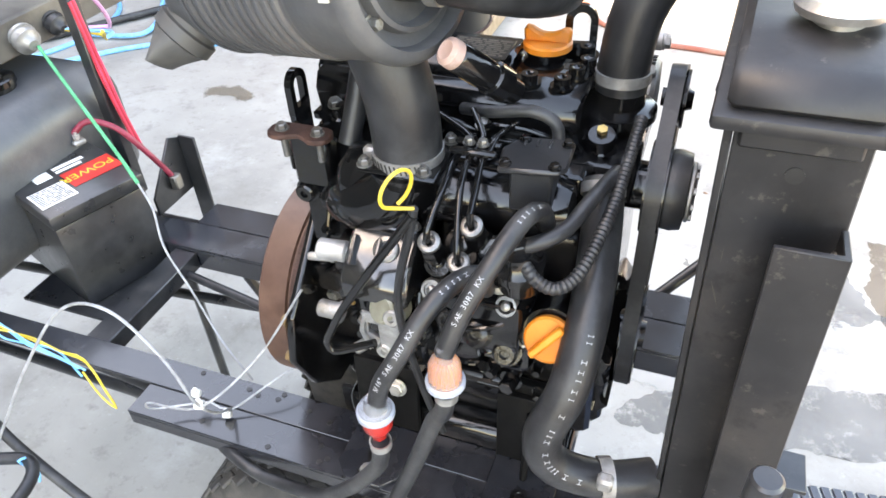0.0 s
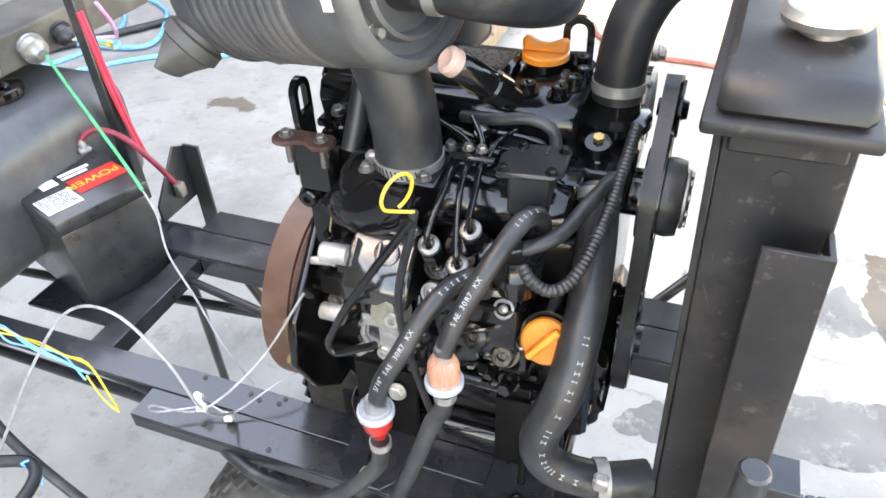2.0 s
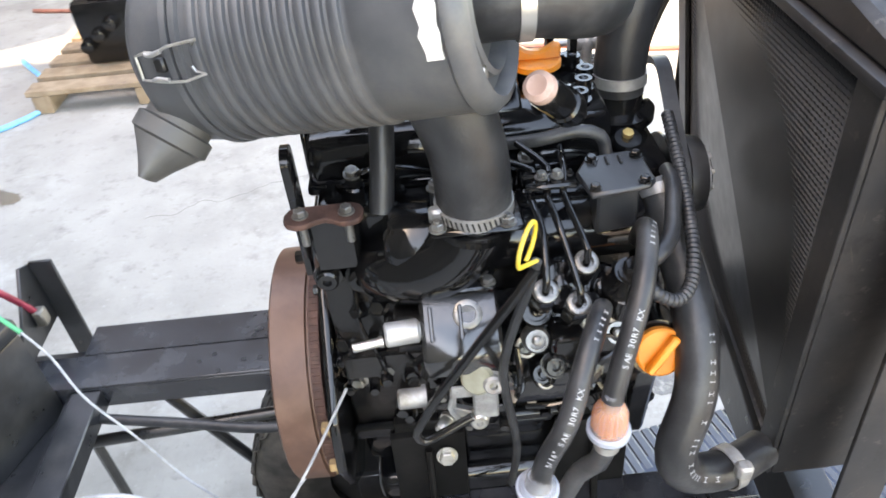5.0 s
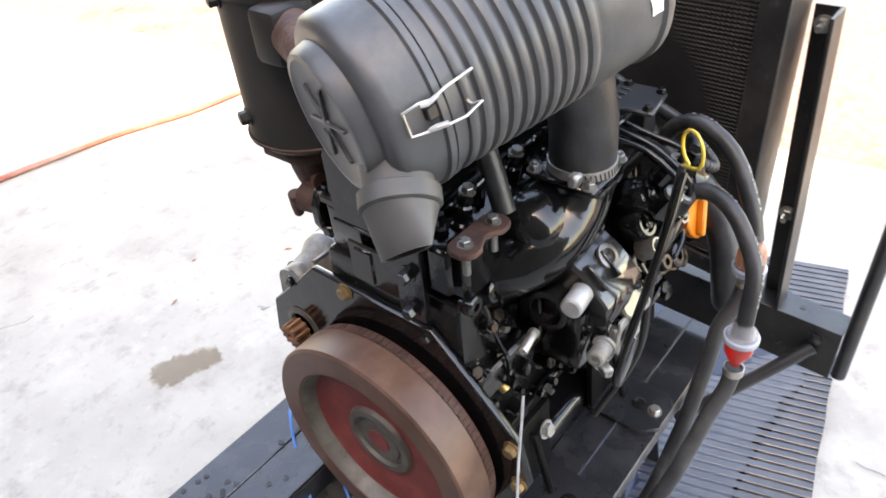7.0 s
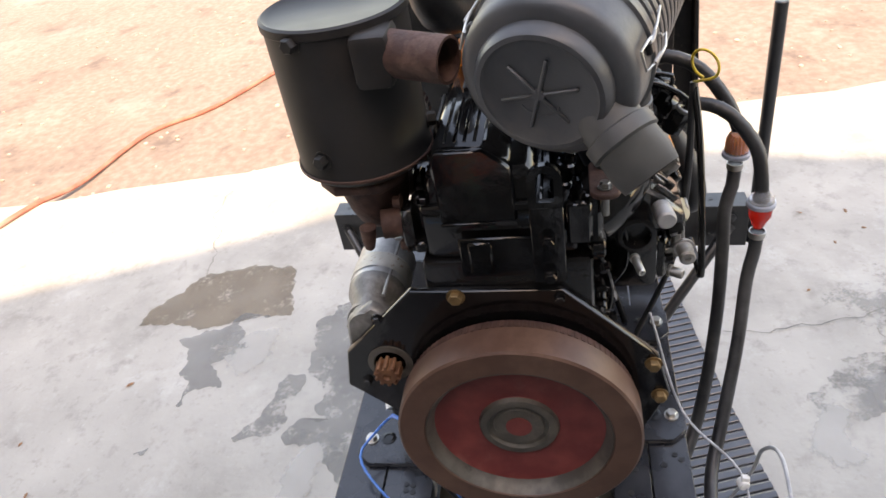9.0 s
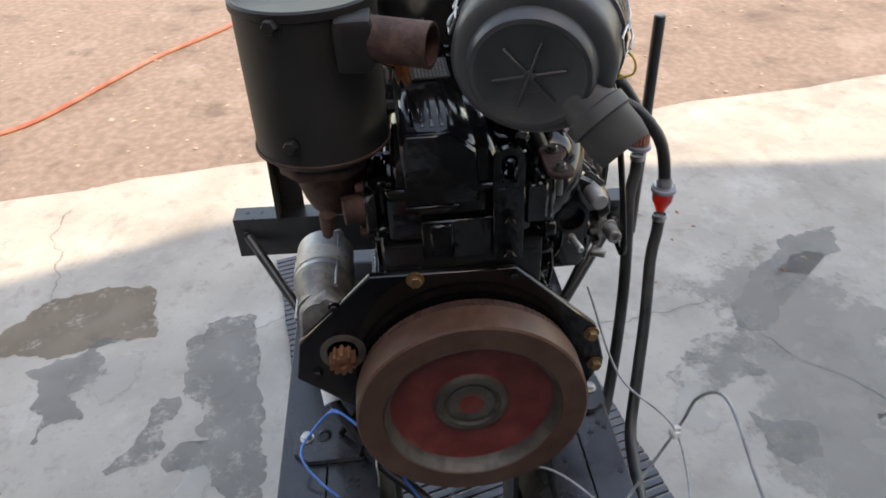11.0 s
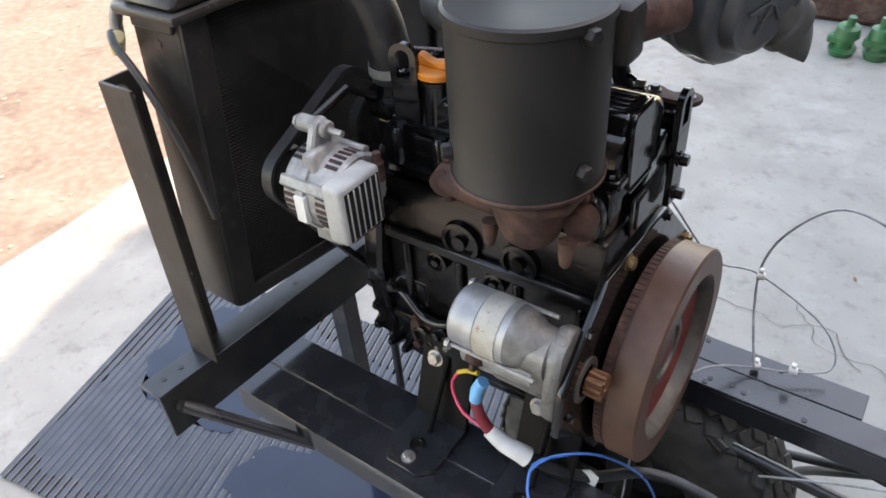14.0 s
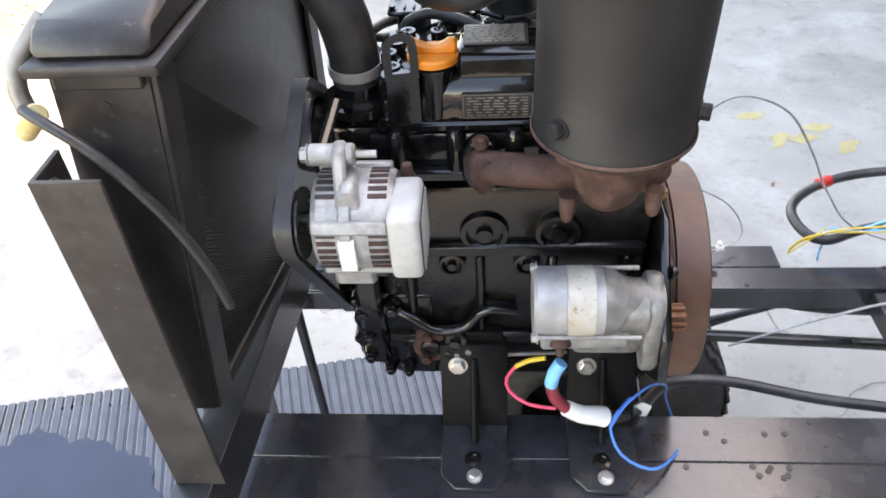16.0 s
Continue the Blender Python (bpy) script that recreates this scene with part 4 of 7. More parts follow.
bolts(pc, [((x, y, 1.127), (0, 0, 1), 0.0045, 0.004) for x, y in ((0.017, -0.161), (0.062, -0.156), (0.065, -0.114), (0.024, -0.115))], M_CAST)
# rusty two-bolt bracket
bm = bmesh.new()
prism(bm, [(-0.263, -0.1265), (-0.256, -0.130), (-0.246, -0.130), (-0.238, -0.1245), (-0.229, -0.121), (-0.220, -0.1245), (-0.212, -0.130), (-0.202, -0.130), (-0.195, -0.1265), (-0.191, -0.119), (-0.191, -0.109), (-0.195, -0.1015), (-0.202, -0.098), (-0.256, -0.098), (-0.263, -0.1015), (-0.267, -0.109), (-0.267, -0.119)], 'z', 1.090, 1.096, 0.001)
brk = part("bracket", bm, M_RUST, eng, "rusty flat steel bracket")
for x in (-0.251, -0.207):
    bm = bmesh.new()
    hexbolt(bm, (x, -0.114, 1.096), (0, 0, 1), 0.0060, 0.006)
    cyl(bm, (x, -0.114, 1.062), (x, -0.114, 1.089), 0.0042, n=12)
    part("bolt", bm, M_GLOVE, brk, "steel bolt with a long shank")
bm = bmesh.new()
box(bm, (-0.262, -0.100, 1.03), (-0.2525, -0.072, 1.085), 0.004)
box(bm, (-0.250, -0.112, 1.02), (-0.20, -0.085, 1.09), 0.006)
part("mount_bracket", bm, M_PAINT, eng)


def lifting_eye(h, w):
    """A flat ring-topped lug of height h."""
    bm = bmesh.new()
    tmp = bmesh.new()
    n = 20
    r, ri = w / 2, w / 2 - 0.0085
    slot = 0.026
    out, inn = [], []
    cz = h - r
    for k in range(n + 1):
        a = math.pi * k / n
        out.append((r * math.cos(a), cz + r * math.sin(a)))
        inn.append((ri * math.cos(a), cz + ri * math.sin(a)))
    out += [(-r, cz - slot - r * 0.4), (r, cz - slot - r * 0.4)]
    inn += [(-ri, cz - slot), (ri, cz - slot)]
    F = [[tmp.verts.new((p[0], s * 0.004, p[1])) for p in ring] for ring in (out, inn) for s in (-1, 1)]
    N = len(out)
    for k in range(N):
        q = (k + 1) % N
        tmp.faces.new([F[0][k], F[0][q], F[2][q], F[2][k]])
        tmp.faces.new([F[1][q], F[1][k], F[3][k], F[3][q]])
        tmp.faces.new([F[0][q], F[0][k], F[1][k], F[1][q]])
        tmp.faces.new([F[2][k], F[2][q], F[3][q], F[3][k]])
    merge(bm, tmp)
    box(bm, (-r, -0.004, 0), (r, 0.004, cz - slot - r * 0.38), 0.001)
    return bm


def place_eye(x, y, z0, z1, rz, w=0.036):
    bm = lifting_eye(z1 - z0, w)
    bmesh.ops.transform(bm, matrix=Matrix.Translation((x, y, z0)) @ Matrix.Rotation(rz, 4, 'Z'), verts=bm.verts)
    part("lifting_eye", bm, M_PAINT, eng, "black steel lifting eye")


place_eye(0.034, 0.083, 1.06, 1.188, radians(10))
place_eye(-0.265, -0.052, 0.985, 1.137, radians(90))
bolts(eng, [((-0.269, -0.052, 1.046), (-1, 0, 0), 0.0075, 0.010), ((-0.269, -0.052, 0.998), (-1, 0, 0), 0.0075, 0.010)], M_PAINT)

# oil filler caps
bm = bmesh.new()
lathe(bm, (0.002, 0.058, 1.1425), (0, 0, 1), [(0, 0.022), (0.003, 0.0275), (0.009, 0.0275), (0.011, 0.025), (0.011, 0)], 32)
cap_top = part("oil_filler_cap", bm, M_ORANGE, eng, "bright orange plastic oil cap")
bm = bmesh.new()
prism(bm, [(-0.024, 1.152), (0.028, 1.152), (0.029, 1.168), (0.022, 1.170), (0.012, 1.164), (0.002, 1.162), (-0.008, 1.164), (-0.018, 1.170), (-0.025, 1.168)], 'y', 0.052, 0.064, 0.003)
part("grip", bm, M_ORANGE, cap_top)
part("cap_neck", bmnew(lathe, (0.002, 0.060, 1.080), (0, 0, 1), [(0, 0.023), (0.030, 0.021), (0.056, 0.021), (0.058, 0.024), (0.062, 0.024)], 28), M_PAINT, eng)
d = V(-0.05, -1.0, 0.45).normalized()
bm = bmesh.new()
c0 = V(0.078, -0.203, 0.962)
lathe(bm, c0, d, [(0, 0.021), (0.004, 0.0245), (0.011, 0.0245), (0.013, 0.022), (0.013, 0)], 30)
tmp = bmesh.new()
box(tmp, (-0.022, -0.0042, -0.003), (0.022, 0.0042, 0.007), 0.002)
_, u_, w_ = basis(d)
rot = Matrix((u_, w_, d)).transposed().to_4x4()
merge(bm, tmp, Matrix.Translation(c0 + d * 0.016) @ rot @ Matrix.Rotation(radians(52), 4, 'Z'))
part("oil_filler_cap", bm, M_ORANGE, eng, "bright orange plastic oil cap")
bm = bmesh.new()
lathe(bm, c0 - d * 0.12, d, [(0, 0.034), (0.09, 0.032), (0.112, 0.029), (0.12, 0.029)], 24)
part("filler_neck", bm, M_PAINT, eng)

# injection pump with three delivery pipes
pump = bmesh.new()
prism(pump, [(-0.118, 0.965), (-0.118, 1.028), (-0.165, 1.026), (-0.186, 1.014), (-0.214, 0.986), (-0.216, 0.962)], 'x', -0.148, -0.072, 0.004)
box(pump, (-0.146, -0.168, 1.0255), (-0.074, -0.125, 1.031), 0.002)
for x in (-0.140, -0.112):
    box(pump, (x, -0.205, 1.000), (x + 0.004, -0.172, 1.018), 0.001, Matrix.Rotation(radians(42), 4, 'X'))
pp = part("governor_cover", pump, M_GOV, eng, "oily glossy black governor housing")
bm = bmesh.new()
box(bm, (-0.150, -0.185, 0.87), (0.055, -0.100, 0.97), 0.012, seg=2)
box(bm, (-0.03, -0.215, 0.93), (0.05, -0.13, 1.00), 0.008, seg=2)
box(bm, (-0.12, -0.20, 0.86), (-0.06, -0.15, 0.93), 0.006)
part("injection_pump", bm, M_PAINT, eng, "oily black injection pump")
bm = bmesh.new()
cyl(bm, (-0.183, -0.188, 1.001), (-0.150, -0.184, 1.000), 0.0118, n=28, bev=0.002)
cyl(bm, (-0.151, -0.184, 1.000), (-0.130, -0.182, 0.999), 0.0075, n=20)
part("stop_solenoid", bm, M_BARREL, eng, "bright metal stop solenoid")
bm = bmesh.new()
lathe(bm, (-0.170, -0.154, 0.974), (-1, -0.1, 0.1), [(-0.05, 0.024), (-0.004, 0.024), (0.004, 0.024), (0.005, 0.021), (0.005, 0.0175), (-0.010, 0.016), (-0.010, 0)], 30)
part("port_ring", bm, M_CAST, eng, "dark round port with a worn rim")
tops = [(-0.037, -0.222, 1.068), (-0.008, -0.224, 1.052), (0.000, -0.208, 1.084)]
mids = [(-0.034, -0.190, 1.108), (-0.018, -0.188, 1.106), (-0.004, -0.182, 1.110)]
ends = [(-0.033, -0.136, 1.118), (-0.019, -0.136, 1.120), (-0.005, -0.136, 1.122)]
outs = [(-0.075, -0.085, 1.125), (-0.040, -0.080, 1.132), (0.004, -0.072, 1.118)]
for a, q, e, o in zip(tops, mids, ends, outs):
    a = V(*a)
    bm = bmesh.new()
    lathe(bm, a, (0.05, -0.55, 1), [(-0.030, 0.0115), (-0.004, 0.0115), (-0.002, 0.0105), (0.0, 0.0105)], 6)
    nut = part("delivery_valve", bm, M_PAINT, eng)
    bm = bmesh.new()
    lathe(bm, a, (0.05, -0.55, 1), [(0.0, 0.0108), (0.0045, 0.0108), (0.0055, 0.0095), (0.0055, 0.0062), (0.001, 0.0058), (0.001, 0)], 22)
    part("union_ring", bm, M_GLOVE, nut, "bright-edged union ring")
    bm = bmesh.new()
    tube(bm, [a + V(0, -0.002, 0.002), a + V(0.0, -0.004, 0.018), q, V(*e) + V(-0.004, -0.015, -0.003), e, V(*e) + V(0.002, 0.018, 0.006), o], 0.0034, 10)
    part("injector_pipe", bm, M_PAINT, eng, "thin glossy black injector pipe")
for dy in (-0.010, 0.008):
    bm = bmesh.new()
    box(bm, (-0.042, -0.140 + dy, 1.1215), (0.005, -0.132 + dy, 1.1275), 0.002)
    part("pipe_clamp", bm, M_PAINT, eng)
bolts(eng, [((-0.026, -0.136, 1.1275), (0, 0, 1), 0.0045, 0.005), ((-0.012, -0.136, 1.1275), (0, 0, 1), 0.0045, 0.005)], M_GLOVE)
# plugs and banjo heads crowded on the pump
for x, y, z, r, m1 in ((-0.042, -0.216, 0.996, 0.011, M_GLOVE), (0.034, -0.212, 0.992, 0.011, M_GLOVE), (0.022, -0.200, 1.040, 0.020, M_PAINT), (-0.014, -0.190, 1.040, 0.021, M_PAINT), (-0.040, -0.200, 1.020, 0.015, M_PAINT),
                       (-0.033, -0.200, 0.931, 0.010, M_PAINT), (-0.063, -0.200, 0.917, 0.012, M_PAINT), (0.010, -0.195, 0.905, 0.013, M_PAINT), (0.012, -0.196, 0.992, 0.012, M_PAINT), (-0.020, -0.192, 0.99, 0.012, M_PAINT)):
    bm = bmesh.new()
    lathe(bm, (x, y + 0.02, z - 0.008), (0, -0.85, 0.6), [(0, r * 1.15), (0.018, r * 1.15), (0.022, r), (0.024, r * 0.95), (0.024, r * 0.72), (0.0205, r * 0.70), (0.0205, r * 0.45), (0.026, r * 0.42), (0.027, r * 0.3), (0.027, 0)], 22)
    part("plug", bm, m1 if r < 0.0115 else M_PAINT, eng)
# round ports, banjo unions and clips glinting on the pump side
for x, z, r in ((0.023, 1.026, 0.021), (-0.050, 0.976, 0.0115), (0.031, 0.978, 0.0125), (0.015, 1.004, 0.015), (-0.030, 0.925, 0.010), (0.048, 0.945, 0.011), (0.004, 0.945, 0.010)):
    bm = bmesh.new()
    lathe(bm, (x, -0.186, z - 0.006), (0.05, -0.88, 0.5), [(0, r * 1.2), (0.010, r * 1.15), (0.013, r)], 24)
    port = part("port_boss", bm, M_PAINT, eng)
    p_, d_ = V(x, -0.186, z - 0.006), V(0.05, -0.88, 0.5).normalized()
    bm = bmesh.new()
    lathe(bm, p_ + d_ * 0.0132, d_, [(0, r), (0.002, r), (0.003, r * 0.9), (0.003, r * 0.68), (0.0005, r * 0.62)], 24, cap=False)
    part("worn_ring", bm, M_GLOVE, port, "worn bright ring")
    bm = bmesh.new()
    lathe(bm, p_ + d_ * 0.0105, d_, [(0, r * 0.6), (0.003, r * 0.58), (0.003, r * 0.30), (0.005, r * 0.26), (0.005, 0)], 6)
    part("socket", bm, M_PAINT, port)
for P_ in ([(0.050, -0.190, 0.985), (0.030, -0.215, 0.975), (-0.005, -0.222, 0.965), (-0.030, -0.214, 0.955)], [(0.045, -0.19, 0.90), (0.010, -0.205, 0.905), (-0.02, -0.208, 0.898), (-0.05, -0.20, 0.89)], [(-0.06, -0.205, 0.985), (-0.058, -0.218, 0.96), (-0.060, -0.214, 0.93), (-0.063, -0.20, 0.90)],
           [(-0.155, -0.125, 1.01), (-0.165, -0.14, 0.98), (-0.168, -0.142, 0.93), (-0.160, -0.125, 0.89)], [(-0.215, -0.104, 0.99), (-0.215, -0.118, 0.95), (-0.200, -0.122, 0.90), (-0.195, -0.112, 0.85)]):
    bm = bmesh.new()
    tube(bm, P_, 0.0030, 8, 0.006)
    part("leak_pipe", bm, M_PAINT, eng)
# olive cylinder and pale bracket under the governor
bm = bmesh.new()
lathe(bm, (-0.096, -0.208, 0.955), (-0.3, -0.8, 0.5), [(-0.02, 0.016), (0.012, 0.0165), (0.015, 0.014), (0.015, 0)], 24)
part("timer_cap", bm, mat("olive_plated_steel", (0.30, 0.29, 0.22), 0.4, 0.5, (0.4, 0.39, 0.31), 50), eng, "olive plated round cap")
bm = bmesh.new()
prism(bm, [(-0.128, 0.905), (-0.092, 0.890), (-0.086, 0.930), (-0.094, 0.934), (-0.100, 0.905), (-0.122, 0.915), (-0.120, 0.940), (-0.127, 0.940)], 'y', -0.214, -0.206, 0.001)
part("stop_bracket", bm, M_LEAD, eng, "bare metal stop bracket")
bm = bmesh.new()
lathe(bm, (-0.103, -0.184, 1.0145), (0, -0.7, 0.7), [(0, 0.014), (0.004, 0.014), (0.005, 0.012), (0.005, 0.0085), (0.0, 0.008), (0.0, 0)], 26)
part("cap_ring", bm, M_GLOVE, pp, "worn ring round a dark port")
bolts(pp, [((x, y, 1.0305), (0, 0, 1), 0.0055, 0.005) for x, y in ((-0.140, -0.160), (-0.080, -0.160), (-0.140, -0.132), (-0.080, -0.132))], M_GLOVE)
# small oily fittings, added at random on the pump side to catch glints
rnd = random.Random(11)
for k in range(60):
    x = rnd.uniform(-0.20, 0.05)
    z = rnd.uniform(0.76, 0.985)
    y = -0.108 - (0.085 if 0.87 < z < 0.965 and -0.15 < x < 0.05 else 0.005)
    bm = bmesh.new()
    q = rnd.uniform(0.0045, 0.010)
    hexbolt(bm, (x, y, z), (rnd.uniform(-.2, .2), -1, rnd.uniform(-0.1, 0.4)), q, rnd.uniform(0.008, 0.02))
    part("fitting", bm, rnd.choice([M_CAST, M_PAINT, M_PAINT, M_GLOVE]), eng)
# more random fittings near the flywheel end, added for small highlights
rnd = random.Random(23)
for k in range(26):
    x, z = rnd.uniform(-0.246, -0.15), rnd.uniform(0.80, 1.03)
    bm = bmesh.new()
    hexbolt(bm, (x, -0.0995, z), (rnd.uniform(-.3, .1), -1, rnd.uniform(0, 0.5)), rnd.uniform(0.005, 0.009), rnd.uniform(0.008, 0.018), stud=rnd.choice((0, 0, 0.006)))
    part("fitting", bm, rnd.choice([M_PAINT, M_PAINT, M_PAINT, M_GLOVE]), eng)
# injectors along the head with leak-off pipes
for k, x in enumerate((-0.20, -0.115, -0.03)):
    bm = bmesh.new()
    lathe(bm, (x, -0.066, 1.066), (0, -0.25, 1), [(0, 0.013), (0.012, 0.013), (0.014, 0.0105), (0.034, 0.0105), (0.036, 0.008), (0.048, 0.008), (0.050, 0.005), (0.050, 0)], 14)
    inj = part("injector", bm, M_PAINT, eng)
    bolts(inj, [((x, -0.079, 1.115), (0, -0.25, 1), 0.0065, 0.006)], M_GLOVE)
    bm = bmesh.new()
    tube(bm, [(x, -0.080, 1.112), (x + 0.015, -0.086, 1.122), (x + 0.045, -0.080, 1.118), (x + 0.075, -0.074, 1.106)], 0.003, 8)
    part("leak_off_pipe", bm, M_PAINT, eng)
for x, y, z in ((-0.225, -0.062, 1.075), (-0.16, -0.060, 1.075), (-0.075, -0.060, 1.075)):
    bm = bmesh.new()
    lathe(bm, (x, y, z), (0, 0, 1), [(0, 0.009), (0.006, 0.009), (0.006, 0.0055), (0.022, 0.0055), (0.022, 0)], 6)
    part("head_stud", bm, M_PAINT, eng)
# dipstick
bm = bmesh.new()
tube(bm, [(-0.062, -0.165, 0.70), (-0.062, -0.215, 0.85), (-0.075, -0.226, 0.98), (-0.052, -0.230, 1.085), (-0.046, -0.231, 1.112)], 0.0045, 8)
dip = part("dipstick", bm, M_RUBBER, eng, "black dipstick tube")
bm = bmesh.new()
lu = V(-0.36, -0.67, 0.65).normalized()
lv = V(0.25, 0.30, 0.9)
lv = (lv - lu * lv.dot(lu)).normalized()
LOOP = [V(-0.046, -0.231, 1.112)] + [V(-0.056, -0.242, 1.138) + lu * (0.015 * math.cos(radians(q))) + lv * (0.019 * math.sin(radians(q))) for q in range(-110, 221, 30)]
tube(bm, LOOP, 0.0018, 8, 0.004)
part("dipstick_handle", bm, M_YELLOW, dip, "yellow plastic pull loop")

# front: timing case, pulleys, belt, fan hub
bm = bmesh.new()
prism(bm, [(-0.11, 0.70), (0.11, 0.70), (0.125, 0.85), (0.10, 1.0), (0.06, 1.06), (-0.06, 1.06), (-0.12, 1.0), (-0.13, 0.85)], 'x', 0.0855, 0.118, 0.006)
part("timing_case", bm, M_PAINT, eng)


def pulley(p, r, w, name, mat_=M_CAST):
    bm = bmesh.new()
    lathe(bm, V(*p) - V(w / 2, 0, 0), (1, 0, 0), [(0, r * 0.25), (0, r), (w * 0.15, r), (w * 0.5, r - 0.008), (w * 0.85, r), (w, r), (w, r * 0.75), (w * 0.6, r * 0.7), (w * 0.6, r * 0.3), (w * 1.3, r * 0.28), (w * 1.3, 0)], 40)
    part(name, bm, mat_, eng)


PX = 0.146
PUL = [((PX, 0.0, 0.79), 0.066, "crank_pulley"), ((PX, 0.005, 1.018), 0.052, "fan_pulley")]
for p, r, nme in PUL:
    pulley(p, r, 0.022, nme)
for p_, q_, r_ in (((0.115, 0, 0.79), (0.14, 0, 0.79), 0.03), ((0.10, 0.005, 1.018), (0.14, 0.005, 1.018), 0.028)):
    bm = bmesh.new()
    cyl(bm, p_, q_, r_)
    part("shaft_housing", bm, M_PAINT, eng)
bm = bmesh.new()
lathe(bm, (0.155, 0.005, 1.018), (1, 0, 0), [(0, 0.040), (0.003, 0.045), (0.012, 0.046), (0.024, 0.043), (0.026, 0.028), (0.033, 0.027), (0.033, 0)], 32)
hubp = part("fan_hub", bm, M_RUBBER, eng, "round black fan hub")
bm = bmesh.new()
lathe(bm, (0.181, 0.005, 1.018), (1, 0, 0), [(0, 0.034), (0.003, 0.034), (0.004, 0.032), (0.004, 0)], 24)
for k in range(10):
    hexbolt(bm, (0.184, 0.005 + 0.029 * math.cos(k * 0.628), 1.018 + 0.029 * math.sin(k * 0.628)), (1, 0, 0), 0.004, 0.003, washer=False)
part("hub_flange", bm, M_LEAD, hubp, "bright bolted hub flange")


def belt():
    """A V-belt round the three pulleys."""
    C = [((0.0, 0.79), 0.062), ((0.198, 1.036), 0.034), ((0.005, 1.018), 0.048), ((0.075, 1.095), 0.030)]
    pts2 = []
    for (cy, cz), r in C:
        for k in range(48):
            a = 2 * math.pi * k / 48
            pts2.append((cy + r * math.cos(a), cz + r * math.sin(a)))
    pts2 = sorted(set(pts2))

    def half(P):
        h_ = []
        for p in P:
            while len(h_) > 1 and (h_[-1][0] - h_[-2][0]) * (p[1] - h_[-2][1]) - (h_[-1][1] - h_[-2][1]) * (p[0] - h_[-2][0]) <= 0:
                h_.pop()
            h_.append(p)
        return h_
    hull = half(pts2)[:-1] + half(pts2[::-1])[:-1]
    bm = bmesh.new()
    rings = []
    n = len(hull)
    for i, p in enumerate(hull):
        a, b = hull[i - 1], hull[(i + 1) % n]
        t = V(b[0] - a[0], b[1] - a[1], 0).normalized()
        o = V(t.y, -t.x, 0)
        rings.append([bm.verts.new((PX + dx, p[0] + o.x * h, p[1] + o.y * h)) for dx, h in ((-0.006, -0.003), (0.006, -0.003), (0.0085, 0.006), (-0.0085, 0.006))])
    for i in range(n):
        A, B = rings[i], rings[(i + 1) % n]
        for k in range(4):
            bm.faces.new([A[k], A[(k + 1) % 4], B[(k + 1) % 4], B[k]])
    part("drive_belt", bm, M_RUBBER, eng, "worn black rubber drive belt")


belt()
bm = bmesh.new()
lathe(bm, (0.090, 0.040, 1.06), (0, 0, 1), [(0, 0.034), (0.02, 0.034), (0.024, 0.042), (0.034, 0.042), (0.038, 0.028), (0.075, 0.027)], 28)
box(bm, (0.05, -0.06, 1.03), (0.125, 0.08, 1.075), 0.008, seg=2)
lathe(bm, (0.084, -0.020, 1.058), (0, -0.3, 1), [(0, 0.018), (0.02, 0.018), (0.024, 0.014), (0.04, 0.014)], 18)
part("thermostat_housing", bm, M_PAINT, eng)
bm = bmesh.new()
lathe(bm, (0.084, -0.024, 1.083), (0, -0.3, 1), [(0, 0.010), (0.012, 0.010), (0.012, 0.006), (0.02, 0.006)], 6)
part("temperature_sensor", bm, M_BRASS, eng, "brass temperature sensor")

# exhaust side: core plugs, manifold
for x, y, z, r in ((-0.050, 0.101, 0.940, 0.030), (-0.009, 0.103, 0.892, 0.017), (-0.102, 0.103, 0.892, 0.017), (-0.138, 0.101, 0.940, 0.028)):
    bm = bmesh.new()
    lathe(bm, (x, y, z), (0, 1, 0), [(0, r), (0.008, r * 0.95), (0.009, r * 0.75), (0.003, r * 0.7), (0.004, r * 0.35), (0.012, r * 0.33), (0.012, 0)], 26)
    part("core_plug", bm, M_CAST, eng)
bm = bmesh.new()
tube(bm, [(-0.045, 0.122, 1.050), (-0.08, 0.132, 1.052), (-0.125, 0.138, 1.052), (-0.20, 0.140, 1.048)], 0.0185, 18)
exh = part("exhaust_manifold", bm, M_RUST, eng, "rust-brown cast exhaust manifold")
for x in (-0.048, -0.135, -0.225):
    bm = bmesh.new()
    prism(bm, [(x - 0.012, 1.012), (x + 0.012, 1.012), (x + 0.021, 1.030), (x + 0.021, 1.054), (x + 0.012, 1.072), (x - 0.012, 1.072), (x - 0.021, 1.054), (x - 0.021, 1.030)], 'y', 0.101, 0.114, 0.002)
    part("port_flange", bm, M_CAST, exh, "soot-dark port flange")
    bm = bmesh.new()
    tube(bm, [(x, 0.11, 1.05), (x - 0.006, 0.14, 1.050)], 0.0175, 16, smooth=False)
    part("port_branch", bm, M_RUST, exh)
bm = bmesh.new()
lathe(bm, (-0.180, 0.150, 1.005), (0, 0.05, 1), [(0.018, 0.010), (0.022, 0.022), (0.032, 0.031), (0.048, 0.037), (0.066, 0.041), (0.096, 0.043)], 30)
part("outlet_bowl", bm, M_RUST, exh)
bm = bmesh.new()
prism(bm, [(-0.122, 0.128), (-0.150, 0.108), (-0.215, 0.108), (-0.240, 0.130), (-0.240, 0.185), (-0.215, 0.208), (-0.150, 0.208), (-0.122, 0.185)], 'z', 1.096, 1.108, 0.002)
part("outlet_flange", bm, M_RUST, exh)
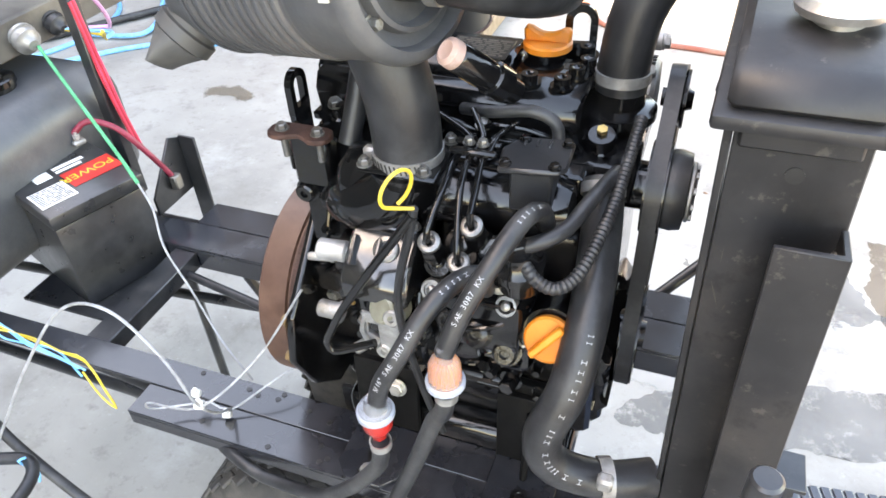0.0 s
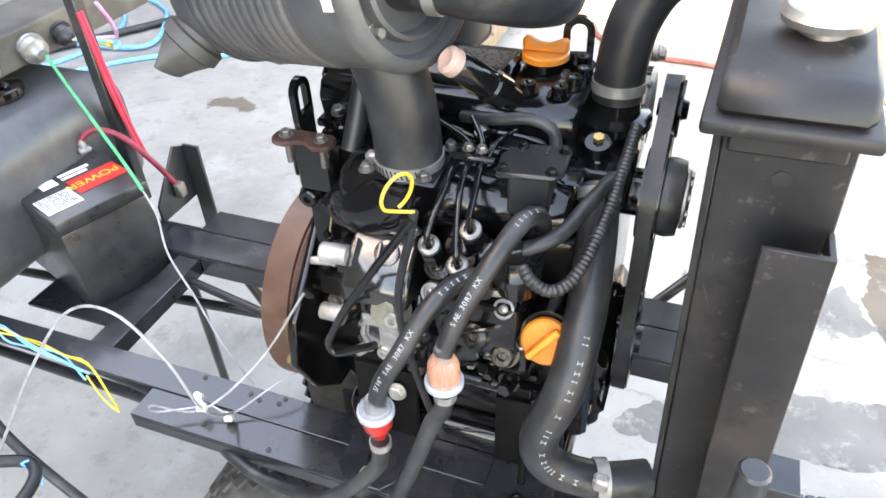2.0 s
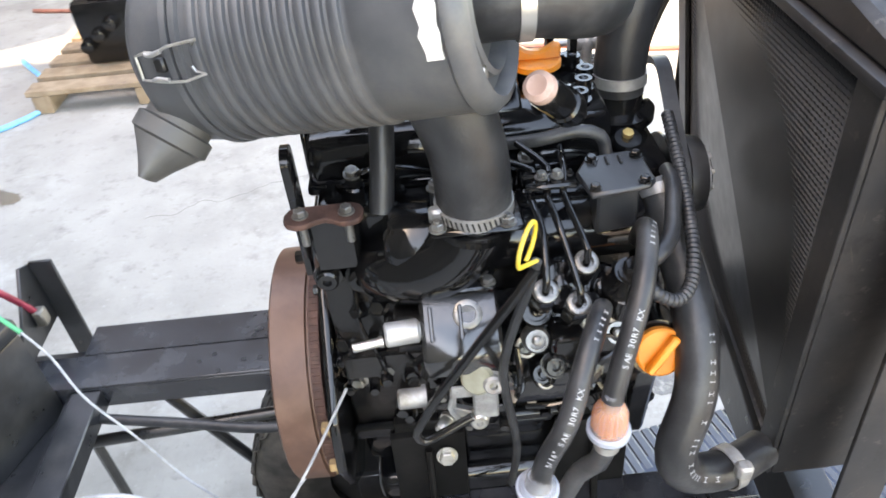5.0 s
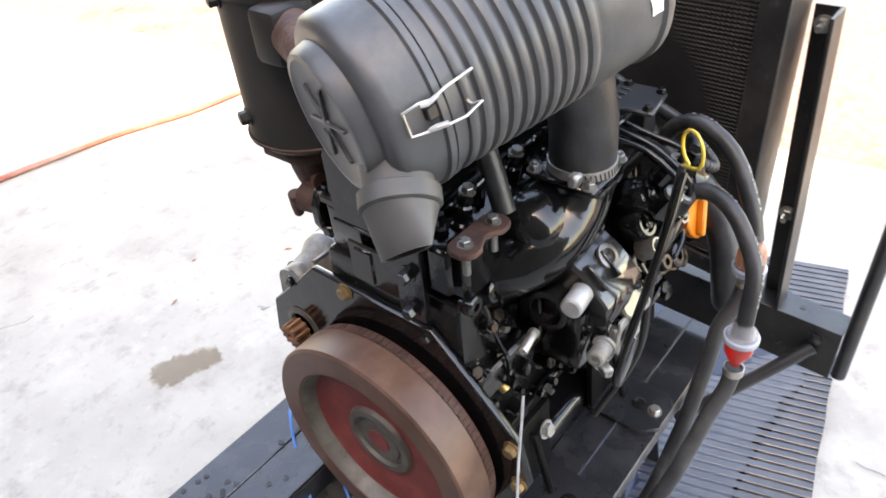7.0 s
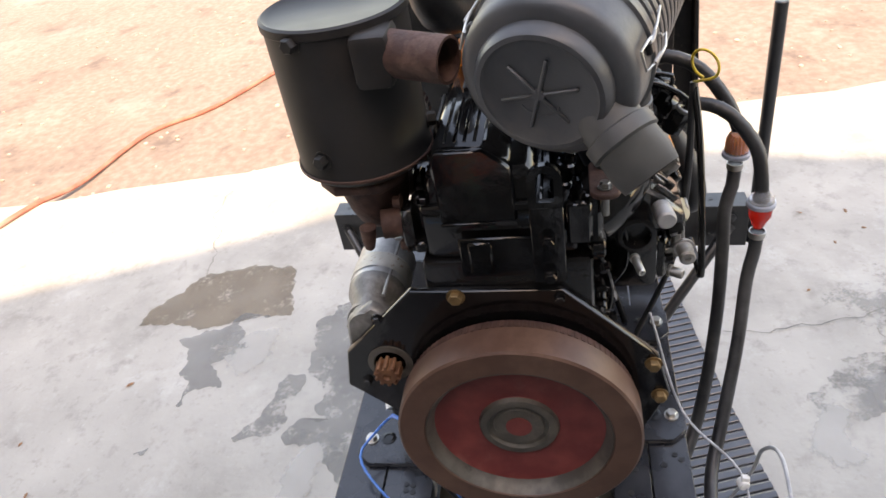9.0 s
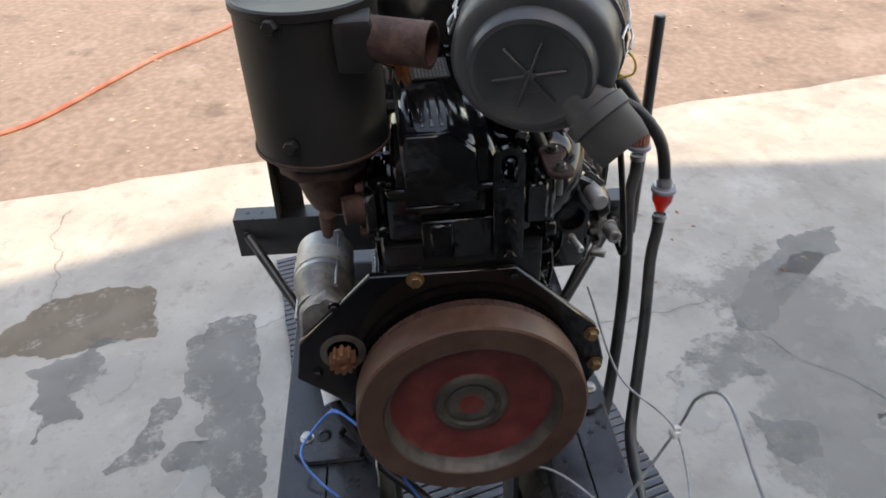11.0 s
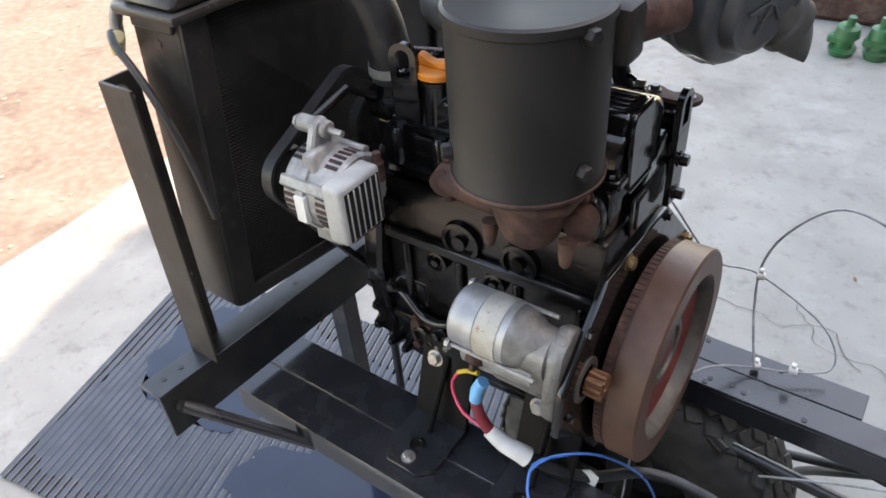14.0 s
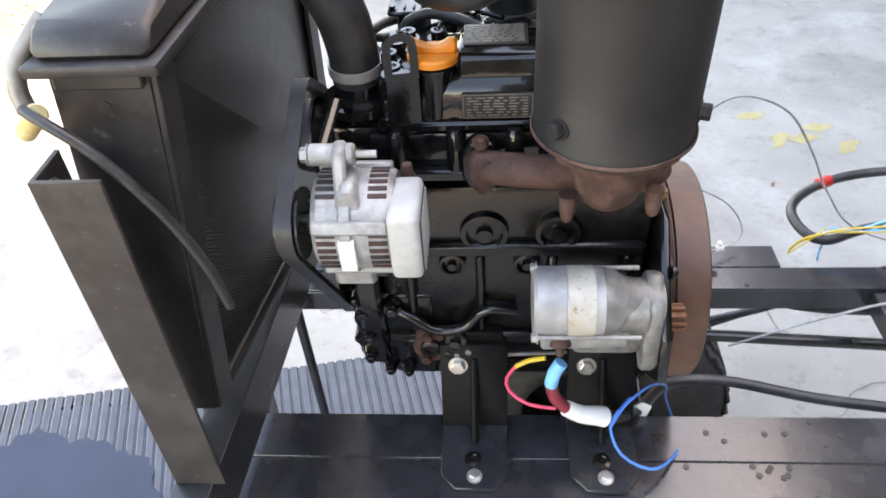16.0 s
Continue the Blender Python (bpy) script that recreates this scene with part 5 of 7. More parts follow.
bolts(exh, [((x, 0.114, z), (0, 1, 0), 0.007, 0.008) for x, z in ((-0.048, 1.076), (-0.048, 1.018), (-0.135, 1.078), (-0.225, 1.076), (-0.228, 1.018))], M_RUST)
# feet
for x, y0, s in ((-0.033, 0.238, 1), (-0.208, 0.238, 1), (0.046, -0.202, -1), (-0.160, -0.202, -1)):
    f = bmesh.new()
    prism(f, [(x - 0.046, y0 - 0.08 * s), (x + 0.046, y0 - 0.08 * s), (x + 0.046, y0 + 0.005 * s), (x + 0.026, y0 + 0.027 * s), (x - 0.026, y0 + 0.027 * s), (x - 0.046, y0 + 0.005 * s)], 'z', BZ + 0.001, BZ + 0.009, 0.001)
    fp = f
    f = bmesh.new()
    prism(f, [(y0 - 0.080 * s, BZ + 0.0095), (y0 - 0.072 * s, BZ + 0.0095), (0.124 * s, BZ + 0.135), (0.114 * s, BZ + 0.135)], 'x', x - 0.046, x + 0.046, 0.001)
    tube(f, [(x, y0 - 0.045 * s, BZ + 0.012), (x, 0.130 * s, BZ + 0.115)], 0.005, 8, smooth=False)
    box(f, (x - 0.04, min(0.100 * s, 0.115 * s), BZ + 0.10), (x + 0.04, max(0.100 * s, 0.115 * s), BZ + 0.15), 0.002)
    foot = part("mounting_foot", f, M_FOOT, eng, "black steel mounting foot with a brace rod")
    part("foot_plate", fp, M_RAIL, foot, "bolted flat foot plate")
    bolts(foot, [((x, y0 + 0.008 * s, BZ + 0.009), (0, 0, 1), 0.008, 0.007), ((x + 0.022, 0.134 * s, BZ + 0.105), (0, s, 0.3), 0.010, 0.008)])
    bm = bmesh.new()
    lathe(bm, (x + 0.002, y0 - 0.018 * s, BZ + 0.009), (0, 0, 1), [(0, 0.011), (0.001, 0.012), (0.002, 0.007), (0.0005, 0.006), (0.0005, 0)], 18)
    part("slot_washer", bm, M_CAST, foot)


# ---- air cleaner ----
CLEANER_D = V(1, -0.34, 0.19).normalized()
CLEANER_Y = V(0, 0, 1).cross(CLEANER_D).normalized()
CLEANER_M = Matrix.Translation((-0.3207, -0.0615, 1.248)) @ Matrix((CLEANER_D, CLEANER_Y, CLEANER_D.cross(CLEANER_Y))).transposed().to_4x4()


def air_cleaner():
    """Lies aslant over the head: its own x axis runs from the star cap towards the radiator."""
    a = thing("air_cleaner", (-0.2, -0.1, 1.18), "matt black ribbed plastic air cleaner with wire clips", "air cleaner")

    def put(name, bm, material, parent, label=""):
        bmesh.ops.transform(bm, matrix=CLEANER_M, verts=bm.verts)
        return part(name, bm, material, parent, label)
    bm = bmesh.new()
    prof = [(0.048, 0.070), (0.048, 0.0835), (0.0535, 0.0835), (0.0545, 0.0800), (0.060, 0.0800)]
    for k in range(10):
        s = 0.0605 + k * 0.0131
        prof += [(s, 0.0795), (s + 0.0012, 0.0822), (s + 0.0035, 0.0830), (s + 0.0062, 0.0830), (s + 0.0085, 0.0822), (s + 0.0097, 0.0795), (s + 0.0120, 0.0788)]
    prof += [(0.193, 0.0795), (0.200, 0.0815), (0.256, 0.0800), (0.259, 0.0830), (0.266, 0.0825), (0.273, 0.0770), (0.275, 0.0700), (0.262, 0.0665), (0.260, 0.0560), (0.270, 0.0540), (0.272, 0.0500), (0.258, 0.0470), (0.258, 0)]
    lathe(bm, (0, 0, 0), (1, 0, 0), prof, 72)
    put("housing", bm, M_PLAST, a, "ribbed black plastic housing")
    bm = bmesh.new()
    lathe(bm, (0, 0, 0), (1, 0, 0), [(0.046, 0.068), (0.0462, 0.0845), (0.0405, 0.0850), (0.0388, 0.0820), (0.012, 0.0800), (0.005, 0.0790), (0.0005, 0.0750), (-0.002, 0.0690), (-0.0025, 0.0625), (-0.0130, 0.0600), (-0.0165, 0.0575), (-0.0170, 0.0530), (-0.0150, 0.0500), (-0.0150, 0)], 72)
    lid = put("end_cap", bm, M_PLAST, a, "round black end cap with star ribs")
    for k in range(3):
        bm = bmesh.new()
        tmp = bmesh.new()
        box(tmp, (-0.0022, -0.036, -0.0016), (0.0022, 0.036, 0.0016), 0.001)
        merge(bm, tmp, Matrix.Translation((-0.0155 - 0.0002 * k, 0, 0)) @ Matrix.Rotation(radians(-12 + 60 * k), 4, 'X'))
        put("star_rib", bm, M_PLAST, lid)
    bm = bmesh.new()
    tube(bm, [(-0.0152, 0.021 * math.cos(radians(q)), 0.021 * math.sin(radians(q))) for q in range(215, 326, 10)], 0.0011, 6, 0.004)
    lathe(bm, (-0.0140, 0, 0), (-1, 0, 0), [(0, 0.0060), (0.0035, 0.0055), (0.0040, 0)], 16)
    put("cap_moulding", bm, M_PLAST, lid)
    # dust ejector spout
    bm = bmesh.new()
    d = V(-0.060, -0.058, -0.066).normalized()
    p0 = V(-0.305, -0.094, 1.235)
    lathe(bm, p0, d, [(0.0, 0.029), (0.048, 0.028), (0.050, 0.0325), (0.063, 0.0325), (0.065, 0.029)], 28)
    mouth = bmesh.new()
    lathe(mouth, (0, 0, 0), (0, 0, 1), [(0.0, 0.0295), (0.018, 0.026), (0.034, 0.021), (0.034, 0.018), (0.016, 0.020), (0.016, 0)], 28)
    for v in mouth.verts:
        f = max(0, v.co.z) / 0.034
        v.co.x *= 1 - 0.72 * f
        v.co.y *= 1 + 0.30 * f
    su = V(-0.806, 0.204, 0.555)
    su = (su - d * su.dot(d)).normalized()
    merge(bm, mouth, Matrix.Translation(p0 + d * 0.065) @ Matrix((su, d.cross(su), d)).transposed().to_4x4())
    part("dust_spout", bm, M_SPOUT, a, "grey-black rubber dust ejector spout")
    # wire clips, each hooked over the seam on a moulded lug
    for ang in (168, 22, 275):
        o = V(0, math.cos(radians(ang)), math.sin(radians(ang)))
        t = V(0, -o.z, o.y)

        def at(x, w, r):
            return V(x, 0, 0) + t * w + o * r
        bm = bmesh.new()
        tube(bm, [at(0.062, 0.004, 0.0845), at(0.064, 0.008, 0.0845), at(0.073, 0.0105, 0.0855), at(0.056, 0.0135, 0.0885), at(0.040, 0.0125, 0.0880), at(0.026, 0.0105, 0.0865), at(0.0135, 0.0090, 0.0835),
                  at(0.0135, -0.0090, 0.0835), at(0.026, -0.0110, 0.0865), at(0.036, -0.0095, 0.0880), at(0.048, -0.0130, 0.0890), at(0.073, -0.0145, 0.0860), at(0.068, -0.0115, 0.0848)], 0.0012, 8, smooth=False)
        clip = put("wire_clip", bm, M_STEEL, a, "bent bright wire clip")
        bm = bmesh.new()
        for w in (-0.0095, 0.0100):
            tube(bm, [at(0.026, w, 0.0872), at(0.031, w * 0.90, 0.0885), at(0.036, w, 0.0885), at(0.041, w * 1.1, 0.0882)], 0.0019, 8, 0.003)
        put("clip_hinge", bm, M_LEAD, clip)
        bm = bmesh.new()
        tmp = bmesh.new()
        box(tmp, (0.029, -0.0055, 0.078), (0.0385, 0.0055, 0.0865), 0.0015)
        merge(bm, tmp, Matrix.Rotation(radians(ang - 90), 4, 'X'))
        put("clip_lug", bm, M_LABELK, a)
    # torn sticker wrapped on the side
    bm = bmesh.new()
    rs = random.Random(3)
    for r_, flip in ((0.0814, 1), (0.0802, -1)):
        rows_ = []
        for k in range(9):
            q = radians(152 + 4.2 * k)
            e = 0.0015 * math.sin(k * 2.1) + (0.002 if k in (0, 8) else 0)
            rows_.append([bm.verts.new((x, r_ * math.cos(q), r_ * math.sin(q))) for x in (0.242 + e, 0.2555 - 0.6 * e)])
        for A, B in zip(rows_, rows_[1:]):
            bm.faces.new([A[0], A[1], B[1], B[0]])
    put("sticker", bm, M_WHITE, a, "torn white sticker")
    bm = bmesh.new()
    hexbolt(bm, (0.2605, -0.050, -0.034), (1, 0, 0), 0.0055, 0.010)
    put("end_bolt", bm, M_STEEL, a, "bright end bolt")
    return a


air_cleaner()
# intake hose, straight up from the manifold into the cleaner
ih = thing("intake_hose", (-0.09, -0.14, 1.1), "thick black rubber intake hose with a steel band clamp", "hose")
bm = bmesh.new()
tube(bm, [(-0.088, -0.142, 1.100), (-0.088, -0.142, 1.13), (-0.091, -0.142, 1.165), (-0.100, -0.140, 1.20), (-0.115, -0.136, 1.235)], 0.0345, 28)
part("hose_body", bm, M_RUBBER, ih)
bm = bmesh.new()
lathe(bm, (-0.088, -0.142, 1.104), (0, 0, 1), [(0, 0.0342), (0.0, 0.0362), (0.013, 0.0362), (0.013, 0.0342)], 36, cap=False)
clamp = part("hose_clamp", bm, M_LEAD, ih, "bright steel worm-drive clamp")
bm = bmesh.new()
box(bm, (-0.130, -0.160, 1.103), (-0.114, -0.148, 1.119), 0.003)
part("clamp_screw", bm, M_LEAD, clamp)
# black bars laid on the band for the shade in its slots
for k in range(14):
    q = radians(200 + 8 * k)
    bm = bmesh.new()
    tmp = bmesh.new()
    box(tmp, (-0.0003, -0.0009, -0.0045), (0.0004, 0.0009, 0.0045), 0)
    merge(bm, tmp, Matrix.Translation((-0.088 + 0.0362 * math.cos(q), -0.142 + 0.0362 * math.sin(q), 1.1105)) @ Matrix.Rotation(q, 4, 'Z') @ Matrix.Rotation(0.25, 4, 'X'))
    part("slot", bm, M_LABELK, clamp)


# ---- muffler ----
def muffler():
    m = thing("muffler", (-0.175, 0.160, 1.085), "dull grey-brown cylindrical exhaust muffler", "muffler")
    c = V(-0.177, 0.156, 1.085)
    bm = bmesh.new()
    lathe(bm, c, (0, 0, 1), [(0.030, 0.0), (0.026, 0.060), (0.028, 0.071), (0.038, 0.0785), (0.040, 0.0770), (0.196, 0.0770), (0.198, 0.0795), (0.206, 0.0795), (0.208, 0.076), (0.204, 0.070), (0.204, 0.0)], 56)
    part("shell", bm, M_MUFF, m)
    bm = bmesh.new()
    lathe(bm, (-0.238, 0.088, 1.257), (-0.40, -0.91, -0.03), [(-0.03, 0.0235), (0.066, 0.023), (0.066, 0.0198), (0.0, 0.019), (0, 0)], 28, cap=False)
    part("outlet_pipe", bm, M_RUST, m, "rusty outlet pipe stub")
    bm = bmesh.new()
    box(bm, (-0.262, 0.085, 1.228), (-0.205, 0.125, 1.284), 0.008, seg=2)
    part("outlet_boss", bm, M_MUFF, m)
    for ang, z in ((2.79, 1.150), (2.79, 1.280), (-1.45, 1.150), (0.75, 1.150)):
        o = V(math.cos(ang), math.sin(ang), 0)
        bm = bmesh.new()
        hexbolt(bm, V(c.x, c.y, z) + o * 0.0765, o, 0.0080, 0.009)
        part("stud", bm, M_MUFF, m)
    bm = bmesh.new()
    lathe(bm, c + V(0, 0, 0.0355), (0, 0, 1), [(0, 0.0786), (0.0008, 0.0799), (0.0035, 0.0799), (0.0043, 0.0786)], 56, cap=False)
    part("seam", bm, M_RUST, m, "rusty crimped seam")
    return m


muffler()


# ---- alternator ----
M_COVER = mat("grubby_white_cover", (0.38, 0.38, 0.37), 0.45, 0, (0.46, 0.46, 0.44), 40, stain=(0.30, 0.285, 0.26), stain_scale=20)
M_COIL = mat("brown_windings", (0.012, 0.008, 0.007), 0.5, 0, (0.06, 0.018, 0.012), 60)


def alternator():
    a = thing("alternator", (0.08, 0.205, 0.96), "bright cast aluminium alternator with a white rear cover", "alternator")
    c = V(0.037, 0.187, 1.033)
    bm = bmesh.new()
    R = 0.053
    lathe(bm, c, (1, 0, 0), [(0, R * 0.6), (0.0, R * 0.92), (0.006, R), (0.040, R), (0.042, R * 1.06), (0.052, R * 1.06), (0.054, R), (0.076, R), (0.082, R * 0.9), (0.084, R * 0.4)], 48)
    part("housing", bm, M_ALU, a, "cast aluminium housing")
    for x0, name_ in ((0.004, "vent_slot"), (0.056, "vent_slot")):
        bm = bmesh.new()
        for q in range(4):
            for k in range(6):
                ang = radians(-118 + 90 * q + k * 9.5)
                tmp = bmesh.new()
                box(tmp, (-0.0095, -0.0025, -0.001), (0.0095, 0.0025, 0.0008), 0.0005)
                merge(bm, tmp, Matrix.Translation(c + V(x0 + 0.011, 0, 0)) @ Matrix.Rotation(ang, 4, 'X') @ Matrix.Translation((0, 0, R + 0.0004)))
        part(name_, bm, M_COIL, a, "dark cooling slots with brown windings behind", kind="stuff")
    for ang in (-62, 28, 118, 208):
        bm = bmesh.new()
        tmp = bmesh.new()
        box(tmp, (-0.038, -0.007, -0.004), (0.038, 0.007, 0.005), 0.002)
        merge(bm, tmp, Matrix.Translation(c + V(0.042, 0, 0)) @ Matrix.Rotation(radians(ang), 4, 'X') @ Matrix.Translation((0, 0, R + 0.001)))
        part("through_rib", bm, M_ALU, a)
    bm = bmesh.new()
    box(bm, c + V(-0.028, -0.012, -0.034), c + V(0.004, 0.060, 0.046), 0.007, seg=3)
    part("rear_cover", bm, M_COVER, a, "dusty white rear cover")
    bm = bmesh.new()
    box(bm, c + V(-0.0288, -0.006, -0.028), c + V(-0.0272, 0.054, 0.038), 0)
    gr_ = part("grille", bm, M_LABELK, a, "dark rear grille")
    for k in range(6):
        bm = bmesh.new()
        box(bm, c + V(-0.0305, -0.0015 + 0.0098 * k, -0.028), c + V(-0.0285, 0.0007 + 0.0098 * k, 0.038), 0.0005)
        part("grille_bar", bm, M_COVER, gr_)
    bm = bmesh.new()
    prism(bm, [(c.y + 0.034, c.z + 0.032), (c.y + 0.018, c.z + 0.072), (c.y + 0.010, c.z + 0.090), (c.y - 0.008, c.z + 0.092), (c.y - 0.016, c.z + 0.078), (c.y - 0.012, c.z + 0.045)], 'x', c.x + 0.044, c.x + 0.057, 0.003)
    prism(bm, [(c.x + 0.028, c.z + 0.030), (c.x + 0.060, c.z + 0.030), (c.x + 0.050, c.z + 0.062), (c.x + 0.036, c.z + 0.062)], 'y', c.y - 0.006, c.y + 0.036, 0.003)
    cyl(bm, c + V(0.036, -0.002, 0.078), c + V(0.082, -0.002, 0.078), 0.011, n=18, bev=0.002)
    part("mounting_lug", bm, M_ALU, a)
    bm = bmesh.new()
    box(bm, c + V(0.030, -0.016, -0.084), c + V(0.076, 0.018, -0.048), 0.005)
    part("mounting_lug", bm, M_ALU, a)
    bm = bmesh.new()
    cyl(bm, c + V(0.015, -0.002, 0.078), c + V(0.0355, -0.002, 0.078), 0.004, n=10)
    part("bolt_shank", bm, M_LEAD, a)
    bm = bmesh.new()
    hexbolt(bm, c + V(0.082, -0.002, 0.078), (1, 0, 0), 0.008, 0.007)
    part("pivot_bolt", bm, M_LEAD, a)
    bm = bmesh.new()
    lathe(bm, c + V(0.109, 0.008, 0), (1, 0, 0), [(-0.02, 0.012), (-0.012, 0.012), (-0.012, 0.038), (-0.008, 0.038), (0, 0.030), (0.008, 0.038), (0.012, 0.038), (0.012, 0.015), (0.02, 0.012), (0.02, 0)], 32)
    part("pulley", bm, M_CAST, a)
    bm = bmesh.new()
    box(bm, c + V(0.038, 0.050, -0.022), c + V(0.054, 0.0585, 0.014), 0.0005)
    part("sticker", bm, M_WHITE, a, "small white printed sticker")
    bm = bmesh.new()
    lathe(bm, c + V(-0.010, -0.027, 0.030), (0, 0, 1), [(-0.02, 0.008), (0.004, 0.008), (0.006, 0.006), (0.018, 0.005)], 12)
    part("terminal_stud", bm, M_RUST, a, "rusty terminal stud")
    bm = bmesh.new()
    tube(bm, [c + V(0.07, -0.002, 0.078), V(0.10, 0.12, 1.13), V(0.10, 0.07, 1.10)], 0.006, 8, smooth=False)
    part("adjuster_arm", bm, M_CAST, a)
    return a


alternator()


# ---- starter motor ----
M_PIN = mat("orange_rust", (0.16, 0.065, 0.032), 0.6, 0.3, (0.26, 0.12, 0.06), 50, bump=0.3, stain=(0.1, 0.045, 0.03), stain_scale=30)


M_NOSE = mat("stained_cast_aluminium", (0.16, 0.155, 0.145), 0.5, 0.35, (0.27, 0.265, 0.25), 50, bump=0.4, bump_scale=240, stain=(0.07, 0.062, 0.052), stain_scale=22)


def starter():
    s = thing("starter_motor", (-0.17, 0.185, 0.86), "weathered silver starter motor bolted to the back plate", "starter motor")
    c = V(-0.105, 0.185, 0.905)
    R = 0.040
    bm = bmesh.new()
    lathe(bm, c, (-1, 0, 0), [(0, R * 0.5), (0.0, R * 0.9), (0.004, R), (0.036, R), (0.0365, R * 0.98), (0.038, R * 1.0), (0.078, R)], 40)
    part("motor_body", bm, M_BARREL, s, "bright weathered motor barrel")
    bm = bmesh.new()
    lathe(bm, c - V(0.038, 0, 0), (-1, 0, 0), [(0, R + 0.001), (0.030, R + 0.001)], 40, cap=False)
    part("label_band", bm, M_BAND, s, "pale label band speckled with rust")
    bm = bmesh.new()
    lathe(bm, c - V(0.078, 0, 0), (-1, 0, 0), [(0, R), (0.012, R * 0.95), (0.028, R * 0.7), (0.05, R * 0.62), (0.068, R * 0.6)], 32)
    prism(bm, [(0.150, 0.84), (0.208, 0.808), (0.222, 0.83), (0.212, 0.915), (0.175, 0.940), (0.150, 0.92)], 'x', -0.2505, -0.232, 0.004)
    lathe(bm, V(-0.232, 0.185, 0.897), (1, 0, 0), [(0, 0.033), (0.030, 0.030), (0.045, 0.026)], 28)
    box(bm, (-0.235, 0.155, 0.83), (-0.150, 0.205, 0.885), 0.012, seg=2)
    part("nose_housing", bm, M_NOSE, s, "stained cast aluminium nose housing")
    bm = bmesh.new()
    cyl(bm, (-0.115, 0.195, 0.862), (-0.215, 0.190, 0.862), 0.020, n=24, bev=0.003)
    part("solenoid", bm, M_ALU, s)
    for y, z in ((0.163, 0.936), (0.222, 0.884)):
        bm = bmesh.new()
        cyl(bm, (-0.108, y, z), (-0.225, y, z), 0.0028, n=8)
        hexbolt(bm, (-0.110, y, z), (1, 0, 0), 0.006, 0.006)
        part("through_bolt", bm, M_LEAD, s)
    bm = bmesh.new()
    lathe(bm, (-0.137, 0.205, 0.868), (0, 0.6, -0.8), [(0, 0.013), (0.012, 0.013), (0.014, 0.010), (0.014, 0.005), (0.024, 0.0045)], 18)
    part("terminal", bm, M_RUST, s, "brown terminal block")
    bm = bmesh.new()
    box(bm, (-0.196, 0.2052, 0.855), (-0.172, 0.2070, 0.876), 0)
    part("tag", bm, M_BAND, s, "small cream tag")
    bm = bmesh.new()
    lathe(bm, (-0.262, 0.163, 0.853), (-1, 0, 0), [(-0.01, 0.030), (0.002, 0.030), (0.003, 0.022), (0.0, 0.02)], 26)
    part("nose_ring", bm, M_HUB, s)
    bm = bmesh.new()
    n = 10
    lathe(bm, (-0.266, 0.163, 0.853), (-1, 0, 0), [(0, 0.010), (0.0, 0.0125), (0.022, 0.0125), (0.022, 0.006), (0.018, 0.004), (0.018, 0)], 20)
    pinion = part("pinion", bm, M_PIN, s, "orange-rusted toothed pinion")
    for k in range(n):
        bm = bmesh.new()
        m = Matrix.Translation((-0.277, 0.163, 0.853)) @ Matrix.Rotation(2 * math.pi * k / n, 4, 'X') @ Matrix.Translation((0, 0, 0.0145))
        tmp = bmesh.new()
        box(tmp, (-0.011, -0.0024, -0.003), (0.011, 0.0024, 0.003), 0.001)
        merge(bm, tmp, m)
        part("tooth", bm, M_PIN, pinion)
    return s


starter()


# ---- inline fuel filters and hoses ----
M_FLANGE = mat("cloudy_plastic", (0.30, 0.33, 0.38), 0.25, 0, (0.38, 0.41, 0.46), 40)


def inline_filter(p, col_mat, label, dome):
    p = Vector(p)
    f = thing("fuel_filter", p, label, "fuel filter", "inline fuel filters")
    bm = bmesh.new()
    lathe(bm, p, (0, 0, 1), [(-0.004, 0.0170), (-0.0035, 0.0186), (0.0015, 0.0186), (0.0025, 0.0172)], 32)
    part("flange", bm, M_FLANGE, f, "clear plastic flange")
    bm = bmesh.new()
    if dome > 0:
        lathe(bm, p, (0, 0, 1), [(0.003, 0.0160), (0.022, 0.0150), (0.030, 0.0115), (0.034, 0.0075), (0.046, 0.0065)], 24)
        part("bowl", bm, M_CLEAR, f, "clear plastic bowl")
        bm = bmesh.new()
        n = 32
        A = [[bm.verts.new(p + V(math.cos(2 * math.pi * k / n), math.sin(2 * math.pi * k / n), 0) * (0.0128 if k % 2 else 0.0100) * q + V(0, 0, z)) for k in range(n)] for z, q in ((0.003, 1), (0.023, 0.95), (0.027, 0.6))]
        for a, b in zip(A, A[1:]):
            for k in range(n):
                bm.faces.new([a[k], a[(k + 1) % n], b[(k + 1) % n], b[k]])
        bm.faces.new(A[-1])
        part("element", bm, col_mat, f, "amber pleated paper element")
    else:
        lathe(bm, p, (0, 0, -1), [(0.005, 0.0158), (0.020, 0.0150), (0.028, 0.011), (0.040, 0.0065)], 24)
        part("bowl", bm, M_REDC, f, "clear red plastic bowl")
        bm = bmesh.new()
        lathe(bm, p, (0, 0, 1), [(0.003, 0.0165), (0.008, 0.0155), (0.012, 0.0110), (0.018, 0.0085)], 24)
        part("bowl_top", bm, M_CLEAR, f, "clear plastic dome")
    bm = bmesh.new()
    lathe(bm, p - V(0, 0, 0.024 if dome > 0 else 0.055), (0, 0, 1), [(0, 0.0098), (0, 0.0112), (0.009, 0.0112), (0.009, 0.0098)], 20, cap=False)
    part("hose_clip", bm, M_STEEL, f)
    return f


inline_filter((-0.060, -0.325, 0.938), M_REDP, "inline fuel filter with a red bowl", -1)
inline_filter((0.004, -0.302, 0.979), M_ORANGE, "inline fuel filter with an amber pleated element", 1)


